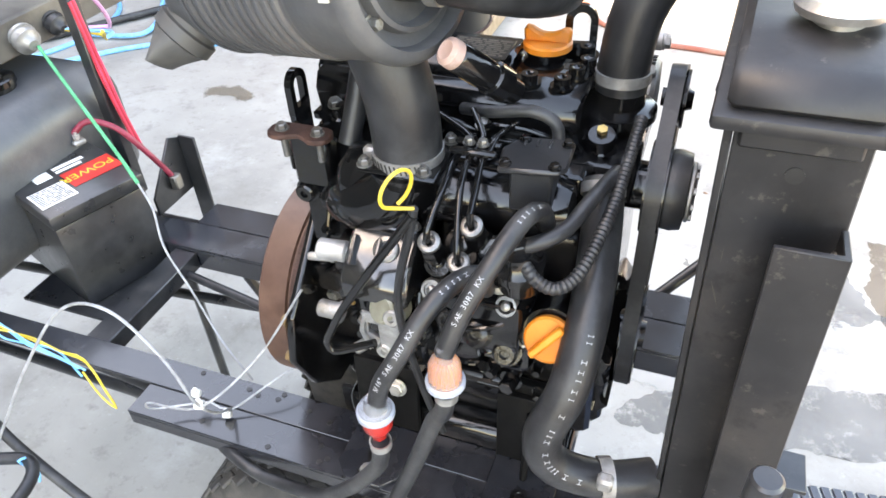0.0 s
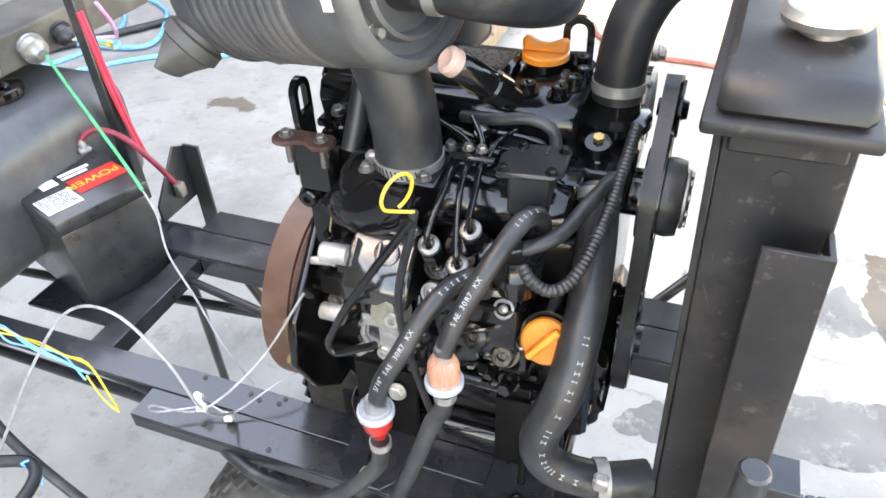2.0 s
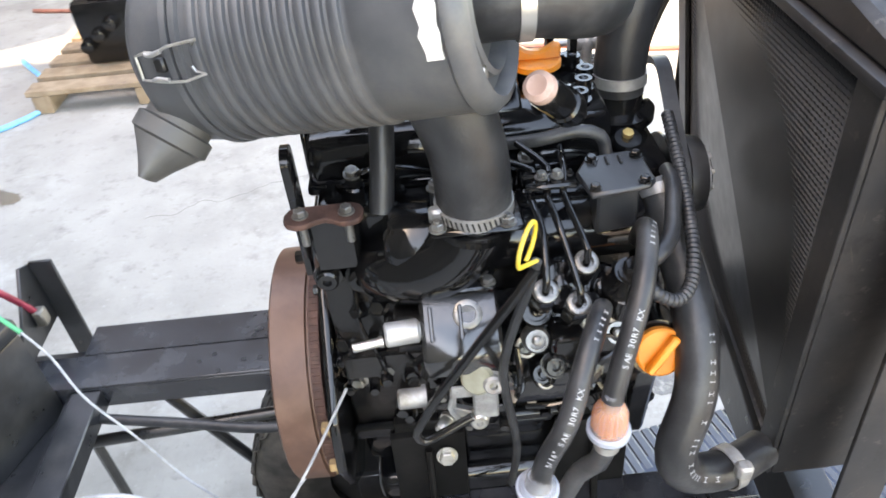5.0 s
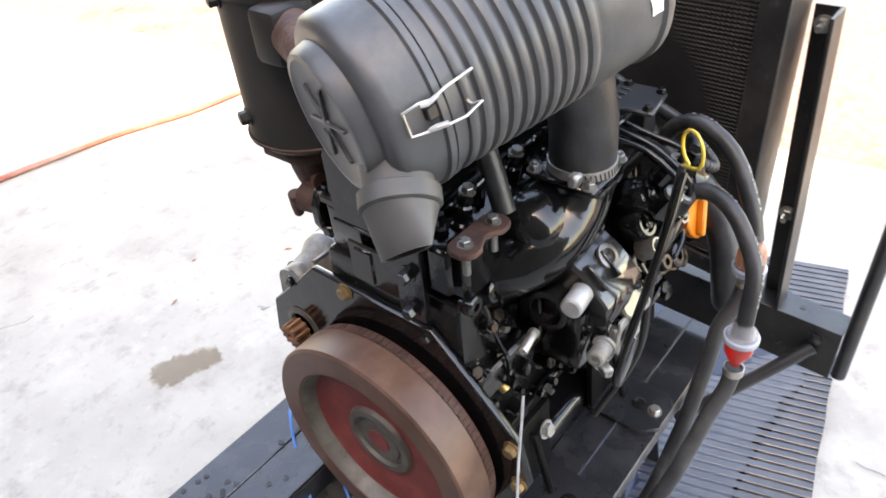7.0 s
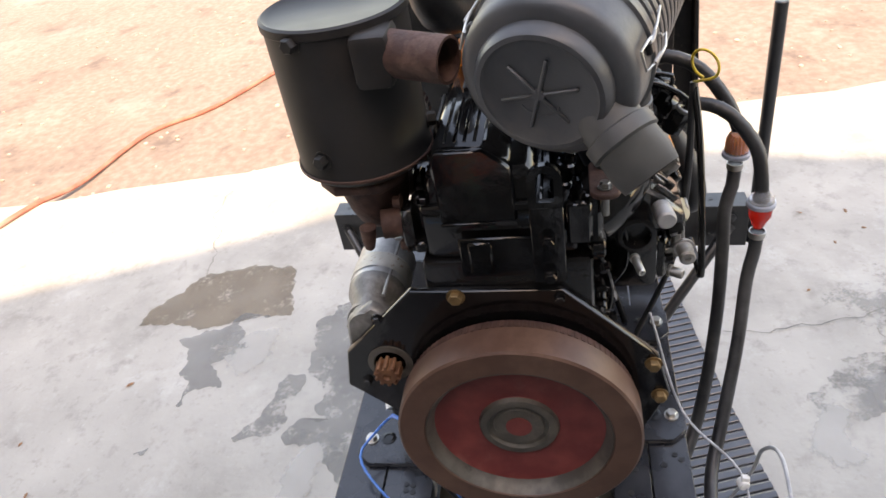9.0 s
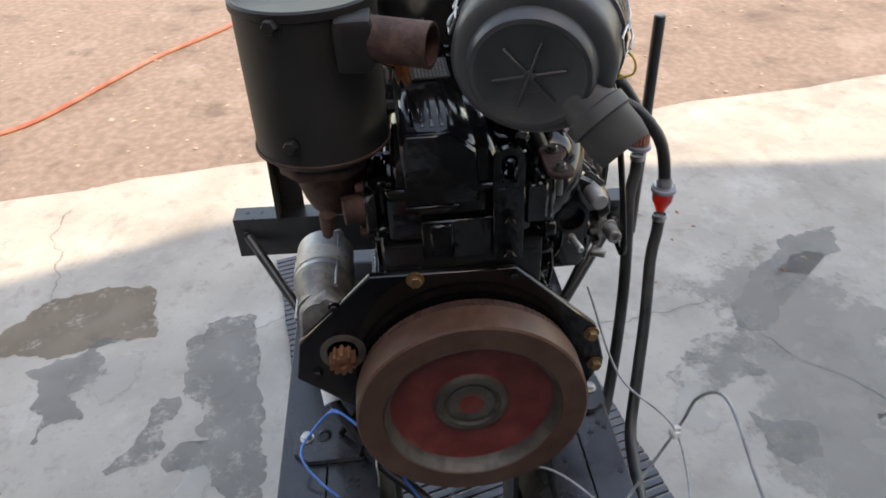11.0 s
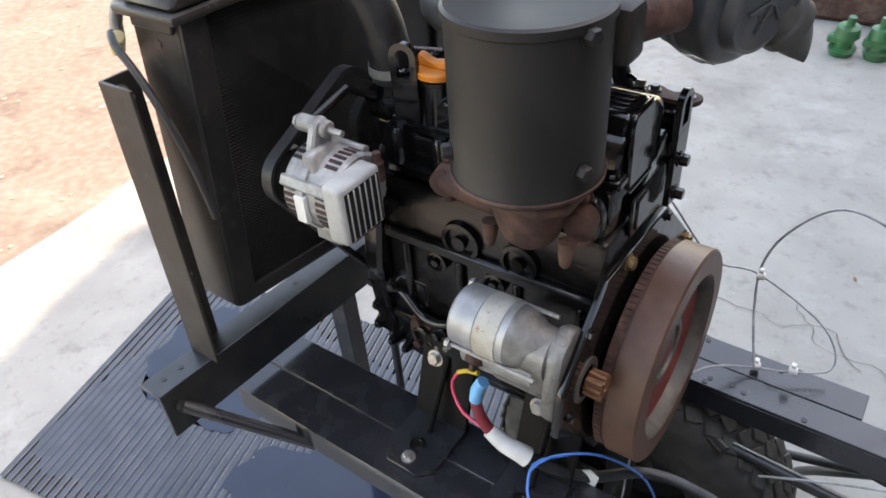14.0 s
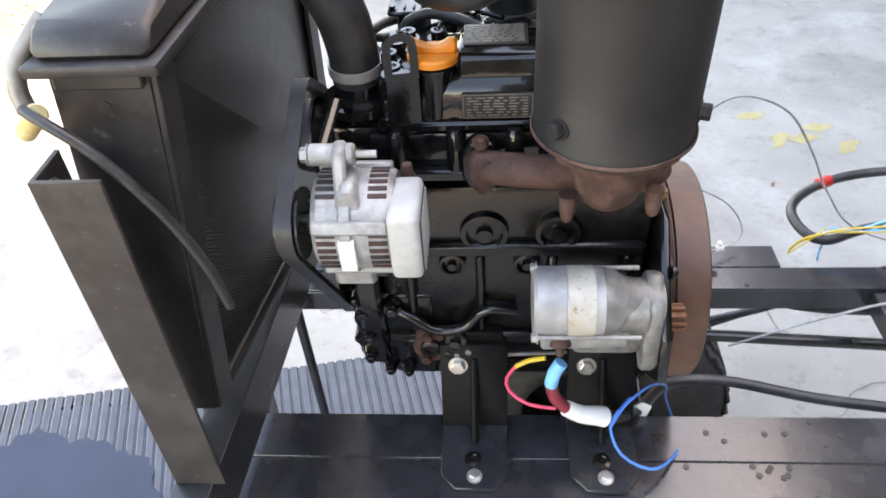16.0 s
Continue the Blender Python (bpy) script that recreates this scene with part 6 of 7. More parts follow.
def hose(name, pts, r, label, material=None, category="hose", n=12, **k):
    bm = bmesh.new()
    tube(bm, pts, r, n, **k)
    return solo(name, bm, material or M_RUBBER, pts[0], label, category)


hose("fuel_hose", [(-0.060, -0.325, 0.938), (-0.052, -0.323, 0.975), (-0.035, -0.316, 1.010), (-0.015, -0.285, 1.048), (0.002, -0.252, 1.058), (0.013, -0.225, 1.045), (0.014, -0.212, 1.015)], 0.0092, "black rubber fuel hose with faint white print")
hose("fuel_hose", [(0.004, -0.302, 1.015), (0.015, -0.287, 1.050), (0.036, -0.253, 1.092), (0.050, -0.211, 1.108), (0.058, -0.180, 1.095), (0.059, -0.165, 1.070)], 0.0092, "black rubber fuel hose with faint white print")
hose("fuel_hose", [(-0.060, -0.325, 0.89), (-0.064, -0.323, 0.86), (-0.078, -0.314, 0.82), (-0.125, -0.30, 0.74), (-0.19, -0.275, 0.650), (-0.245, -0.255, 0.606), (-0.315, -0.245, 0.590), (-0.37, -0.232, 0.596), (-0.44, -0.20, 0.580), (-0.60, -0.14, 0.555), (-0.9, -0.12, 0.56)], 0.0092, "black rubber fuel hose sagging under the frame rail")
hose("fuel_hose", [(0.004, -0.302, 0.962), (-0.001, -0.300, 0.93), (-0.015, -0.290, 0.90), (-0.034, -0.288, 0.84), (-0.066, -0.282, 0.745), (-0.11, -0.265, 0.63), (-0.17, -0.235, 0.56), (-0.28, -0.17, 0.52), (-0.4, -0.10, 0.51)], 0.0095, "black rubber fuel hose sagging under the frame rail")
lower = thing("radiator_hose", (0.1, -0.24, 0.79), "thick black rubber lower radiator hose with white print", "hose")
bm = bmesh.new()
LOW = [(0.098, -0.084, 1.078), (0.102, -0.10, 1.062), (0.108, -0.14, 1.032), (0.112, -0.199, 0.988), (0.106, -0.240, 0.935), (0.088, -0.262, 0.878), (0.104, -0.262, 0.838), (0.155, -0.250, 0.820), (0.20, -0.228, 0.815)]
tube(bm, LOW, 0.0205, 20)
part("hose_body", bm, M_RUBBER, lower)
bm = bmesh.new()
lathe(bm, (0.148, -0.253, 0.822), (0.9, 0.35, -0.05), [(0, 0.0215), (0, 0.0235), (0.013, 0.0235), (0.013, 0.0215)], 28, cap=False)
box(bm, (0.148, -0.280, 0.840), (0.164, -0.266, 0.858), 0.003)
part("hose_clamp", bm, M_LEAD, lower, "steel worm-drive clamp")
bm = bmesh.new()
lathe(bm, (0.099, -0.088, 1.073), (0.1, -0.6, -0.6), [(0, 0.021), (0, 0.0225), (0.011, 0.0225), (0.011, 0.021)], 28, cap=False)
part("hose_clamp", bm, M_LEAD, lower, "bright steel worm-drive clamp")
upper = thing("radiator_hose", (0.09, 0.04, 1.1), "thick black rubber upper radiator hose", "hose")
bm = bmesh.new()
tube(bm, [(0.090, 0.040, 1.115), (0.091, 0.042, 1.155), (0.098, 0.048, 1.200), (0.118, 0.055, 1.240), (0.150, 0.060, 1.260), (0.192, 0.062, 1.264)], 0.028, 22)
part("hose_body", bm, M_RUBBER, upper)
bm = bmesh.new()
lathe(bm, (0.090, 0.041, 1.125), (0, 0.05, 1), [(0, 0.0285), (0, 0.0305), (0.012, 0.0305), (0.012, 0.0285)], 28, cap=False)
part("hose_clamp", bm, M_LEAD, upper, "bright steel worm-drive clamp")


# ---- battery ----
BAT_M = Matrix.Translation((-0.915, 0.100, 0.606)) @ Matrix.Rotation(radians(-20), 4, 'Z')


def battery():
    b = thing("battery", (0, 0, 0), "black car battery with red and white labels on a steel tray", "battery")
    b.matrix_basis = BAT_M
    bm = bmesh.new()
    box(bm, (-0.127, -0.087, -0.030), (0.127, 0.087, 0.150), 0.005, seg=2)
    case = part("case", bm, M_BATT, b)
    bm = bmesh.new()
    box(bm, (-0.130, -0.090, 0.1505), (0.130, 0.090, 0.178), 0.005, seg=2)
    lid = part("lid", bm, M_BATT, b, "glossy black lid")
    bm = bmesh.new()
    box(bm, (0.012, -0.010, 0.1785), (0.072, 0.086, 0.1795), 0)
    part("label", bm, M_REDP, lid, "red printed label")
    bm = bmesh.new()
    box(bm, (0.034, -0.082, 0.1785), (0.096, -0.016, 0.1795), 0)
    lab = part("label", bm, M_WHITE, lid, "white printed label")
    bm = bmesh.new()
    rb = random.Random(4)
    for k in range(10):
        y_ = -0.079
        while y_ < -0.022:
            L_ = rb.uniform(0.006, 0.018)
            box(bm, (0.037 + k * 0.0056, y_, 0.1796), (0.0395 + k * 0.0056, min(y_ + L_, -0.020), 0.1799), 0)
            y_ += L_ + 0.003
    part("print", bm, M_LABELK, b, "illegible small print")
    for x0, x1, y0, y1 in ((-0.020, 0.008, -0.050, -0.020), (-0.050, -0.030, -0.075, -0.040), (-0.022, -0.012, -0.010, 0.050), (-0.006, 0.002, -0.010, 0.040)):
        bm = bmesh.new()
        box(bm, (x0, y0, 0.1785), (x1, y1, 0.1793), 0)
        part("label", bm, M_WHITE, lid, "white printed label")
    for y in (-0.066, 0.066):
        bm = bmesh.new()
        cyl(bm, (-0.085, y, 0.178), (-0.085, y, 0.200), 0.009, n=14)
        box(bm, (-0.104, y - 0.016, 0.186), (-0.062, y + 0.016, 0.204), 0.004, seg=2)
        box(bm, (-0.066, y - 0.012, 0.188), (-0.040, y + 0.012, 0.198), 0.003)
        hexbolt(bm, (-0.050, y, 0.198), (0, 0, 1), 0.007, 0.010, stud=0.006)
        hexbolt(bm, (-0.096, y, 0.204), (0, 0, 1), 0.006, 0.007)
        part("terminal_clamp", bm, M_LEAD, b, "lead-grey terminal clamp")
    return b


battery_thing = battery()


# ---- more of the intake: elbow and dust indicator ----
el = thing("intake_elbow", (0.0, 0.0, 1.2), "dusty black rubber elbow on the end of the air cleaner", "hose")
bm = bmesh.new()
tube(bm, [(-0.085, -0.142, 1.293), (-0.045, -0.150, 1.297), (-0.005, -0.138, 1.288), (0.022, -0.105, 1.274), (0.030, -0.065, 1.261), (0.024, -0.010, 1.242), (0.000, 0.038, 1.226), (-0.042, 0.060, 1.230), (-0.066, 0.068, 1.254), (-0.072, 0.070, 1.30), (-0.072, 0.070, 1.36)], 0.030, 24)
part("hose_body", bm, M_RUBBER, el)
bm = bmesh.new()
lathe(bm, (-0.050, -0.149, 1.2965), (1, 0.0, 0.0), [(0, 0.0302), (0, 0.0322), (0.011, 0.0322), (0.011, 0.0302)], 28, cap=False)
part("hose_clamp", bm, M_STEEL, el, "steel band clamp")
ind = thing("dust_indicator", (-0.03, -0.15, 1.21), "black dust indicator with a pinkish worn end", "indicator")
bm = bmesh.new()
ia, ib = V(-0.033, -0.159, 1.228), V(0.001, -0.115, 1.182)
idir = (ib - ia).normalized()
lathe(bm, ia + idir * 0.006, idir, [(0, 0.0128), (0.002, 0.0140), (0.046, 0.0140), (0.048, 0.0165), (0.066, 0.0165), (0.068, 0.012), (0.085, 0.011)], 24)
part("body", bm, M_PAINT, ind)
bm = bmesh.new()
lathe(bm, ia - idir * 0.006, idir, [(0.002, 0.0), (0.001, 0.006), (0.0, 0.0085), (0.003, 0.0128), (0.0115, 0.0134)], 24)
part("end_button", bm, mat("worn_pink_rubber", (0.42, 0.27, 0.22), 0.7, 0, (0.5, 0.35, 0.3), 60, stain=(0.25, 0.15, 0.11), stain_scale=40), ind, "worn pinkish end button")
bm = bmesh.new()
_, iu, iw = basis(idir)
for k in range(5):
    a0 = 2.2 + k * 0.18
    tmp = bmesh.new()
    box(tmp, (-0.001, -0.0012, 0.0), (0.001, 0.0012, 0.022), 0)
    o = iu * math.cos(a0) + iw * math.sin(a0)
    rot = Matrix((o, idir.cross(o), idir)).transposed().to_4x4()
    merge(bm, tmp, Matrix.Translation(ia + idir * 0.012 + o * 0.0139) @ rot)
part("print", bm, M_WHITE, ind, "illegible white print")
bm = bmesh.new()
for k in range(5):
    a0 = 1.6 + k * 0.16
    tmp = bmesh.new()
    box(tmp, (-0.0006, -0.0014, 0.0), (0.0006, 0.0014, 0.020), 0)
    o = iu * math.cos(a0) + iw * math.sin(a0)
    merge(bm, tmp, Matrix.Translation(ia + idir * 0.024 + o * 0.0138) @ Matrix((o, idir.cross(o), idir)).transposed().to_4x4())
part("sticker", bm, M_BRASS, ind, "worn gold sticker")

# hoses round the head: breather, fuel return, bypass, corrugated loom
hose("breather_pipe", [(-0.175, -0.105, 1.085), (-0.170, -0.09, 1.12), (-0.165, -0.07, 1.165), (-0.16, -0.06, 1.185)], 0.012, "black breather pipe up to the air cleaner", category="pipe")
hose("return_hose", [(-0.06, -0.055, 1.118), (-0.02, -0.075, 1.130), (0.019, -0.076, 1.137), (0.042, -0.074, 1.128), (0.048, -0.076, 1.112), (0.050, -0.085, 1.09)], 0.0065, "thin black fuel return hose with a worn sleeve")
hose("bypass_hose", [(0.050, -0.205, 1.072), (0.066, -0.200, 1.078), (0.082, -0.182, 1.082), (0.092, -0.155, 1.088), (0.104, -0.115, 1.092), (0.110, -0.08, 1.085)], 0.0075, "black rubber bypass hose")
hose("wiring_loom", [(0.050, -0.212, 1.062), (0.062, -0.222, 1.052), (0.080, -0.222, 1.043), (0.096, -0.208, 1.046), (0.107, -0.178, 1.060), (0.115, -0.13, 1.078), (0.118, -0.093, 1.094), (0.122, -0.03, 1.12)], 0.0055, "black corrugated wiring conduit", category="conduit", ribs=0.0012, rib_len=0.005)
lf = thing("lift_pump", (0.043, -0.2, 1.03), "black round feed pump with an oily top", "pump")
bm = bmesh.new()
lathe(bm, (0.043, -0.195, 1.02), (0, -0.25, 1), [(0, 0.022), (0.02, 0.022), (0.022, 0.026), (0.034, 0.026), (0.038, 0.02), (0.05, 0.016), (0.05, 0)], 26)
part("body", bm, M_PAINT, lf)
bm = bmesh.new()
hexbolt(bm, (0.043, -0.208, 1.069), (0, -0.25, 1), 0.010, 0.010)
part("banjo_bolt", bm, M_CAST, lf)
# black cable sleeve across the pump
hose("cable_sleeve", [(-0.047, -0.233, 1.105), (-0.070, -0.236, 1.070), (-0.092, -0.237, 1.037), (-0.115, -0.237, 1.000), (-0.138, -0.236, 0.962), (-0.155, -0.235, 0.928), (-0.163, -0.235, 0.908), (-0.156, -0.235, 0.896), (-0.135, -0.233, 0.905), (-0.107, -0.228, 0.918)], 0.0046, "oily black cable sleeve across the pump", M_PAINT, "cable")

# throttle linkage and bright fittings on the pump side
for pos, d, L, r, m_, nm in (((-0.150, -0.214, 0.938), (-1, -0.05, 0.05), 0.026, 0.010, M_LEAD, "linkage_pin"), ((-0.085, -0.216, 0.955), (0, -1, 0.3), 0.010, 0.010, M_LEAD, "throttle_boss"),
                             ((-0.10, -0.212, 0.90), (0, -1, 0.2), 0.012, 0.009, M_STEEL, "adjuster_screw"), ((-0.13, -0.20, 0.885), (-0.6, -1, 0), 0.018, 0.007, M_STEEL, "adjuster_screw"),
                             ((-0.198, -0.098, 0.862), (-0.1, -0.9, -0.6), 0.022, 0.006, M_BRASS, "brass_union"), ((0.005, -0.212, 0.955), (0, -1, 0.5), 0.012, 0.014, M_CAST, "union_nut"),
                             ((0.035, -0.205, 0.93), (0, -1, 0.5), 0.014, 0.013, M_CAST, "union_nut"), ((-0.025, -0.212, 0.965), (0, -1, 0.6), 0.010, 0.011, M_CAST, "union_nut"),
                             ((-0.19, -0.15, 0.955), (-1, -0.2, 0), 0.03, 0.005, M_STEEL, "linkage_pin"), ((-0.24, -0.10, 1.01), (0, -1, 0), 0.012, 0.012, M_PAINT, "plug"),
                             ((-0.205, -0.10, 1.005), (0, -1, 0.2), 0.014, 0.014, M_PAINT, "plug"), ((-0.165, -0.105, 1.005), (0, -1, 0.3), 0.016, 0.016, M_PAINT, "plug")):
    bm = bmesh.new()
    lathe(bm, pos, d, [(0, r * 1.25), (0.004, r * 1.25), (0.004, r), (L, r), (L + 0.002, r * 0.8), (L + 0.002, r * 0.4), (L - 0.002, r * 0.35), (L - 0.002, 0)], 16)
    part(nm, bm, m_, eng)
bm = bmesh.new()
box(bm, (-0.105, -0.222, 0.905), (-0.080, -0.212, 0.945), 0.002)
box(bm, (-0.125, -0.218, 0.935), (-0.075, -0.214, 0.95), 0.001)
tube(bm, [(-0.12, -0.216, 0.945), (-0.128, -0.216, 0.92), (-0.12, -0.216, 0.90)], 0.003, 8)
part("throttle_lever", bm, M_ALU, eng, "bright throttle lever plate")
# rocker cover fittings and plates
for x, y in ((0.045, 0.015), (0.045, 0.072), (0.035, -0.012), (0.0, -0.012), (0.052, 0.040)):
    bm = bmesh.new()
    lathe(bm, (x, y, 1.134), (0, 0, 1), [(0, 0.013), (0.003, 0.013), (0.003, 0.009), (0.012, 0.009), (0.012, 0.005), (0.008, 0)], 18)
    part("cover_bolt", bm, M_PAINT, cover)
bm = bmesh.new()
box(bm, (-0.10, -0.004, 1.1525), (-0.030, 0.045, 1.1545), 0.0005)
pl = part("warning_plate", bm, M_LABELK, cover, "black plate of illegible white print")
bm = bmesh.new()
rw = random.Random(9)
for k in range(9):
    x = -0.096
    while x < -0.036:
        w = rw.uniform(0.004, 0.02)
        box(bm, (x, 0.0 + k * 0.0047, 1.1546), (min(x + w, -0.033), 0.0026 + k * 0.0047, 1.1549), 0)
        x += w + 0.003
part("print", bm, M_GREYMETAL, pl, "illegible white print")
bm = bmesh.new()
for k in range(5):
    box(bm, (-0.235, 0.006 + k * 0.011, 1.1515), (-0.125, 0.010 + k * 0.011, 1.1530), 0.0005)
part("cooling_rib", bm, M_PAINT, cover, kind="stuff")
bm = bmesh.new()
box(bm, (-0.105, 0.0800, 1.086), (-0.028, 0.0835, 1.116), 0)
npl = part("name_plate", bm, M_LABELK, cover, "black rating plate with silver print")
bm = bmesh.new()
rn = random.Random(8)
for k in range(7):
    x = -0.099
    while x < -0.036:
        w = rn.uniform(0.004, 0.013)
        box(bm, (x, 0.0836, 1.0895 + k * 0.0035), (min(x + w, -0.033), 0.0838, 1.0908 + k * 0.0035), 0)
        x += w + rn.uniform(0.002, 0.006)
part("print", bm, M_GREYMETAL, npl, "illegible silver print")
for lo_, hi_ in (((-0.104, 1.0868), (-0.029, 1.0876)), ((-0.104, 1.1144), (-0.029, 1.1152)), ((-0.104, 1.0868), (-0.1032, 1.1152)), ((-0.0298, 1.0868), (-0.029, 1.1152))):
    bm = bmesh.new()
    box(bm, (lo_[0], 0.0834, lo_[1]), (hi_[0], 0.0838, hi_[1]), 0)
    part("border", bm, M_GREYMETAL, npl)
# square-shouldered lid at the flywheel end of the head
bm = bmesh.new()
prism(bm, [(-0.020, 1.06), (-0.006, 1.06), (0.066, 1.06), (0.068, 1.14), (0.062, 1.152), (0.010, 1.152), (-0.018, 1.128)], 'x', -0.2535, -0.246, 0.003)
part("end_cover", bm, M_PAINT, eng)
bm = bmesh.new()
box(bm, (-0.2555, 0.004, 1.0575), (-0.2515, 0.066, 1.0615), 0.001)
box(bm, (-0.2555, -0.05, 0.985), (-0.251, 0.05, 1.04), 0.004)
box(bm, (-0.258, 0.012, 0.99), (-0.252, 0.04, 1.035), 0.003)
part("end_rib", bm, M_PAINT, eng)
# lower front of the engine: gear case with a scalloped edge, lift pump flange, studs and pipes
bm = bmesh.new()
prism(bm, [(0.086, 0.83), (0.118, 0.835), (0.134, 0.812), (0.127, 0.796), (0.132, 0.780), (0.127, 0.764), (0.130, 0.750), (0.138, 0.738), (0.128, 0.726), (0.130, 0.712), (0.120, 0.700), (0.112, 0.690), (0.100, 0.690), (0.093, 0.674), (0.083, 0.676), (0.078, 0.690), (0.060, 0.672), (0.020, 0.668), (0.020, 0.83)], 'y', -0.09, 0.103, 0.004)
gear_case = part("gear_case", bm, M_PAINT, eng, "glossy black gear case with scalloped edges")
for x, z, r, L in ((0.112, 0.81, 0.011, 0.014), (0.108, 0.765, 0.010, 0.016), (0.112, 0.722, 0.011, 0.014), (0.086, 0.698, 0.010, 0.016), (0.074, 0.815, 0.012, 0.012), (0.060, 0.694, 0.009, 0.016)):
    bm = bmesh.new()
    lathe(bm, (x, 0.100, z), (0, 1, 0), [(0, r * 1.3), (0.004, r * 1.2), (L * 0.7, r), (L, r * 0.92), (L, r * 0.55), (L + 0.005, r * 0.5), (L + 0.005, 0)], 16)
    part("case_boss", bm, M_PAINT, gear_case)
    bolts(gear_case, [((x, 0.104 + L, z), (0, 1, 0), r * 0.6, 0.005)], M_CAST)
bm = bmesh.new()
prism(bm, [(0.052, 0.744), (0.044, 0.772), (0.022, 0.778), (0.006, 0.762), (0.004, 0.730), (0.016, 0.708), (0.040, 0.710), (0.050, 0.726)], 'y', 0.102, 0.114, 0.003)
lift = part("lift_pump_flange", bm, M_RUST, eng, "rust-stained lift pump flange")
bolts(lift, [((0.030, 0.114, 0.765), (0, 1, 0), 0.0075, 0.008), ((0.034, 0.114, 0.719), (0, 1, 0), 0.0075, 0.008)], M_RUST)
bm = bmesh.new()
lathe(bm, (0.026, 0.108, 0.742), (0, 1, 0), [(0, 0.016), (0.012, 0.015), (0.014, 0.012), (0.014, 0.008), (0.010, 0.007), (0.010, 0)], 20)
part("pump_boss", bm, M_CAST, lift)
for x, z, r in ((-0.010, 0.756, 0.016), (-0.028, 0.742, 0.010), (0.000, 0.738, 0.011), (-0.012, 0.736, 0.008)):
    bm = bmesh.new()
    lathe(bm, (x, 0.104, z), (0.1, 1, 0.15), [(0, r), (0.016, r), (0.018, r * 0.85), (0.018, r * 0.5), (0.026, r * 0.45), (0.027, 0)], 12)
    part("oil_union", bm, M_GLOVE if r < 0.011 else M_PAINT, eng)
bolts(eng, [((-0.011, 0.118, 0.708), (0, 1, 0.2), 0.0095, 0.009)], M_LEAD, "pale worn bolt head")
bm = bmesh.new()
tube(bm, [(0.005, 0.118, 0.728), (-0.034, 0.120, 0.729), (-0.10, 0.120, 0.733), (-0.16, 0.118, 0.735)], 0.0028, 8)
part("drain_pipe", bm, M_GLOVE, eng)
bm = bmesh.new()
tube(bm, [(0.075, 0.104, 0.806), (0.052, 0.110, 0.799), (0.026, 0.114, 0.780), (0.004, 0.116, 0.776), (-0.022, 0.114, 0.782), (-0.036, 0.112, 0.798), (-0.052, 0.112, 0.814), (-0.090, 0.110, 0.809)], 0.0075, 12)
part("oil_pipe", bm, M_PAINT, eng)
bm = bmesh.new()
prism(bm, [(0.06, 0.96), (0.08, 0.90), (0.10, 0.96), (0.098, 1.0), (0.07, 1.0)], 'x', 0.075, 0.085, 0.002)
box(bm, (0.05, 0.10, 0.955), (0.10, 0.20, 0.975), 0.005)
part("alternator_bracket", bm, M_CAST, eng)
# drooping lugs of the exhaust manifold
for x, y in ((-0.138, 0.168), (-0.228, 0.160)):
    bm = bmesh.new()
    lathe(bm, (x, y, 1.045), (0, 0.1, -1), [(0, 0.010), (0.018, 0.0085), (0.030, 0.006), (0.033, 0.003)], 14)
    part("manifold_lug", bm, M_RUST, exh)

# red and yellow starter wires, sleeve, white boot, blue wire
hose("starter_wire", [(-0.124, 0.187, 0.806), (-0.104, 0.184, 0.797), (-0.088, 0.182, 0.783)], 0.0032, "yellow crimp sleeve on a starter wire", M_YELLOW, "wire", 8)
hose("starter_wire", [(-0.088, 0.182, 0.783), (-0.077, 0.182, 0.760), (-0.080, 0.186, 0.738), (-0.105, 0.200, 0.728), (-0.139, 0.208, 0.731)], 0.0023, "thin pink-red starter wire", M_PINK, "wire", 8)
sc = thing("starter_cable", (-0.19, 0.2, 0.70), "thick starter cable with a white taped boot", "cable")
bm = bmesh.new()
tube(bm, [(-0.142, 0.202, 0.815), (-0.134, 0.205, 0.800), (-0.131, 0.206, 0.778)], 0.0085, 12)
part("blue_sleeve", bm, M_SKYBLUE, sc, "light blue sleeve")
bm = bmesh.new()
tube(bm, [(-0.131, 0.206, 0.778), (-0.137, 0.207, 0.752), (-0.152, 0.208, 0.732)], 0.008, 12)
part("dark_red_sleeve", bm, mat("dark_red_sleeve", (0.2, 0.02, 0.03), 0.45), sc, "dark red sleeve")
bm = bmesh.new()
tube(bm, [(-0.152, 0.208, 0.732), (-0.172, 0.206, 0.716), (-0.192, 0.201, 0.706), (-0.204, 0.197, 0.698)], 0.0105, 14, ends=0.014)
part("white_boot", bm, M_WHITE, sc, "grubby white taped boot")
bm = bmesh.new()
tube(bm, [(-0.20, 0.197, 0.700), (-0.235, 0.165, 0.655), (-0.272, 0.128, 0.622), (-0.33, 0.06, 0.592), (-0.42, 0.05, 0.585), (-0.56, 0.08, 0.580), (-0.74, 0.11, 0.585)], 0.0085, 14)
part("black_cable", bm, M_RUBBER, sc)
hose("blue_wire", [(-0.245, 0.160, 0.690), (-0.222, 0.192, 0.700), (-0.213, 0.206, 0.686), (-0.226, 0.232, 0.664), (-0.262, 0.248, 0.656), (-0.300, 0.215, 0.630), (-0.345, 0.140, 0.585), (-0.371, 0.104, 0.557), (-0.385, 0.09, 0.53)], 0.0020, "loose bright blue wire loop", M_BLUE, "wire", 8)
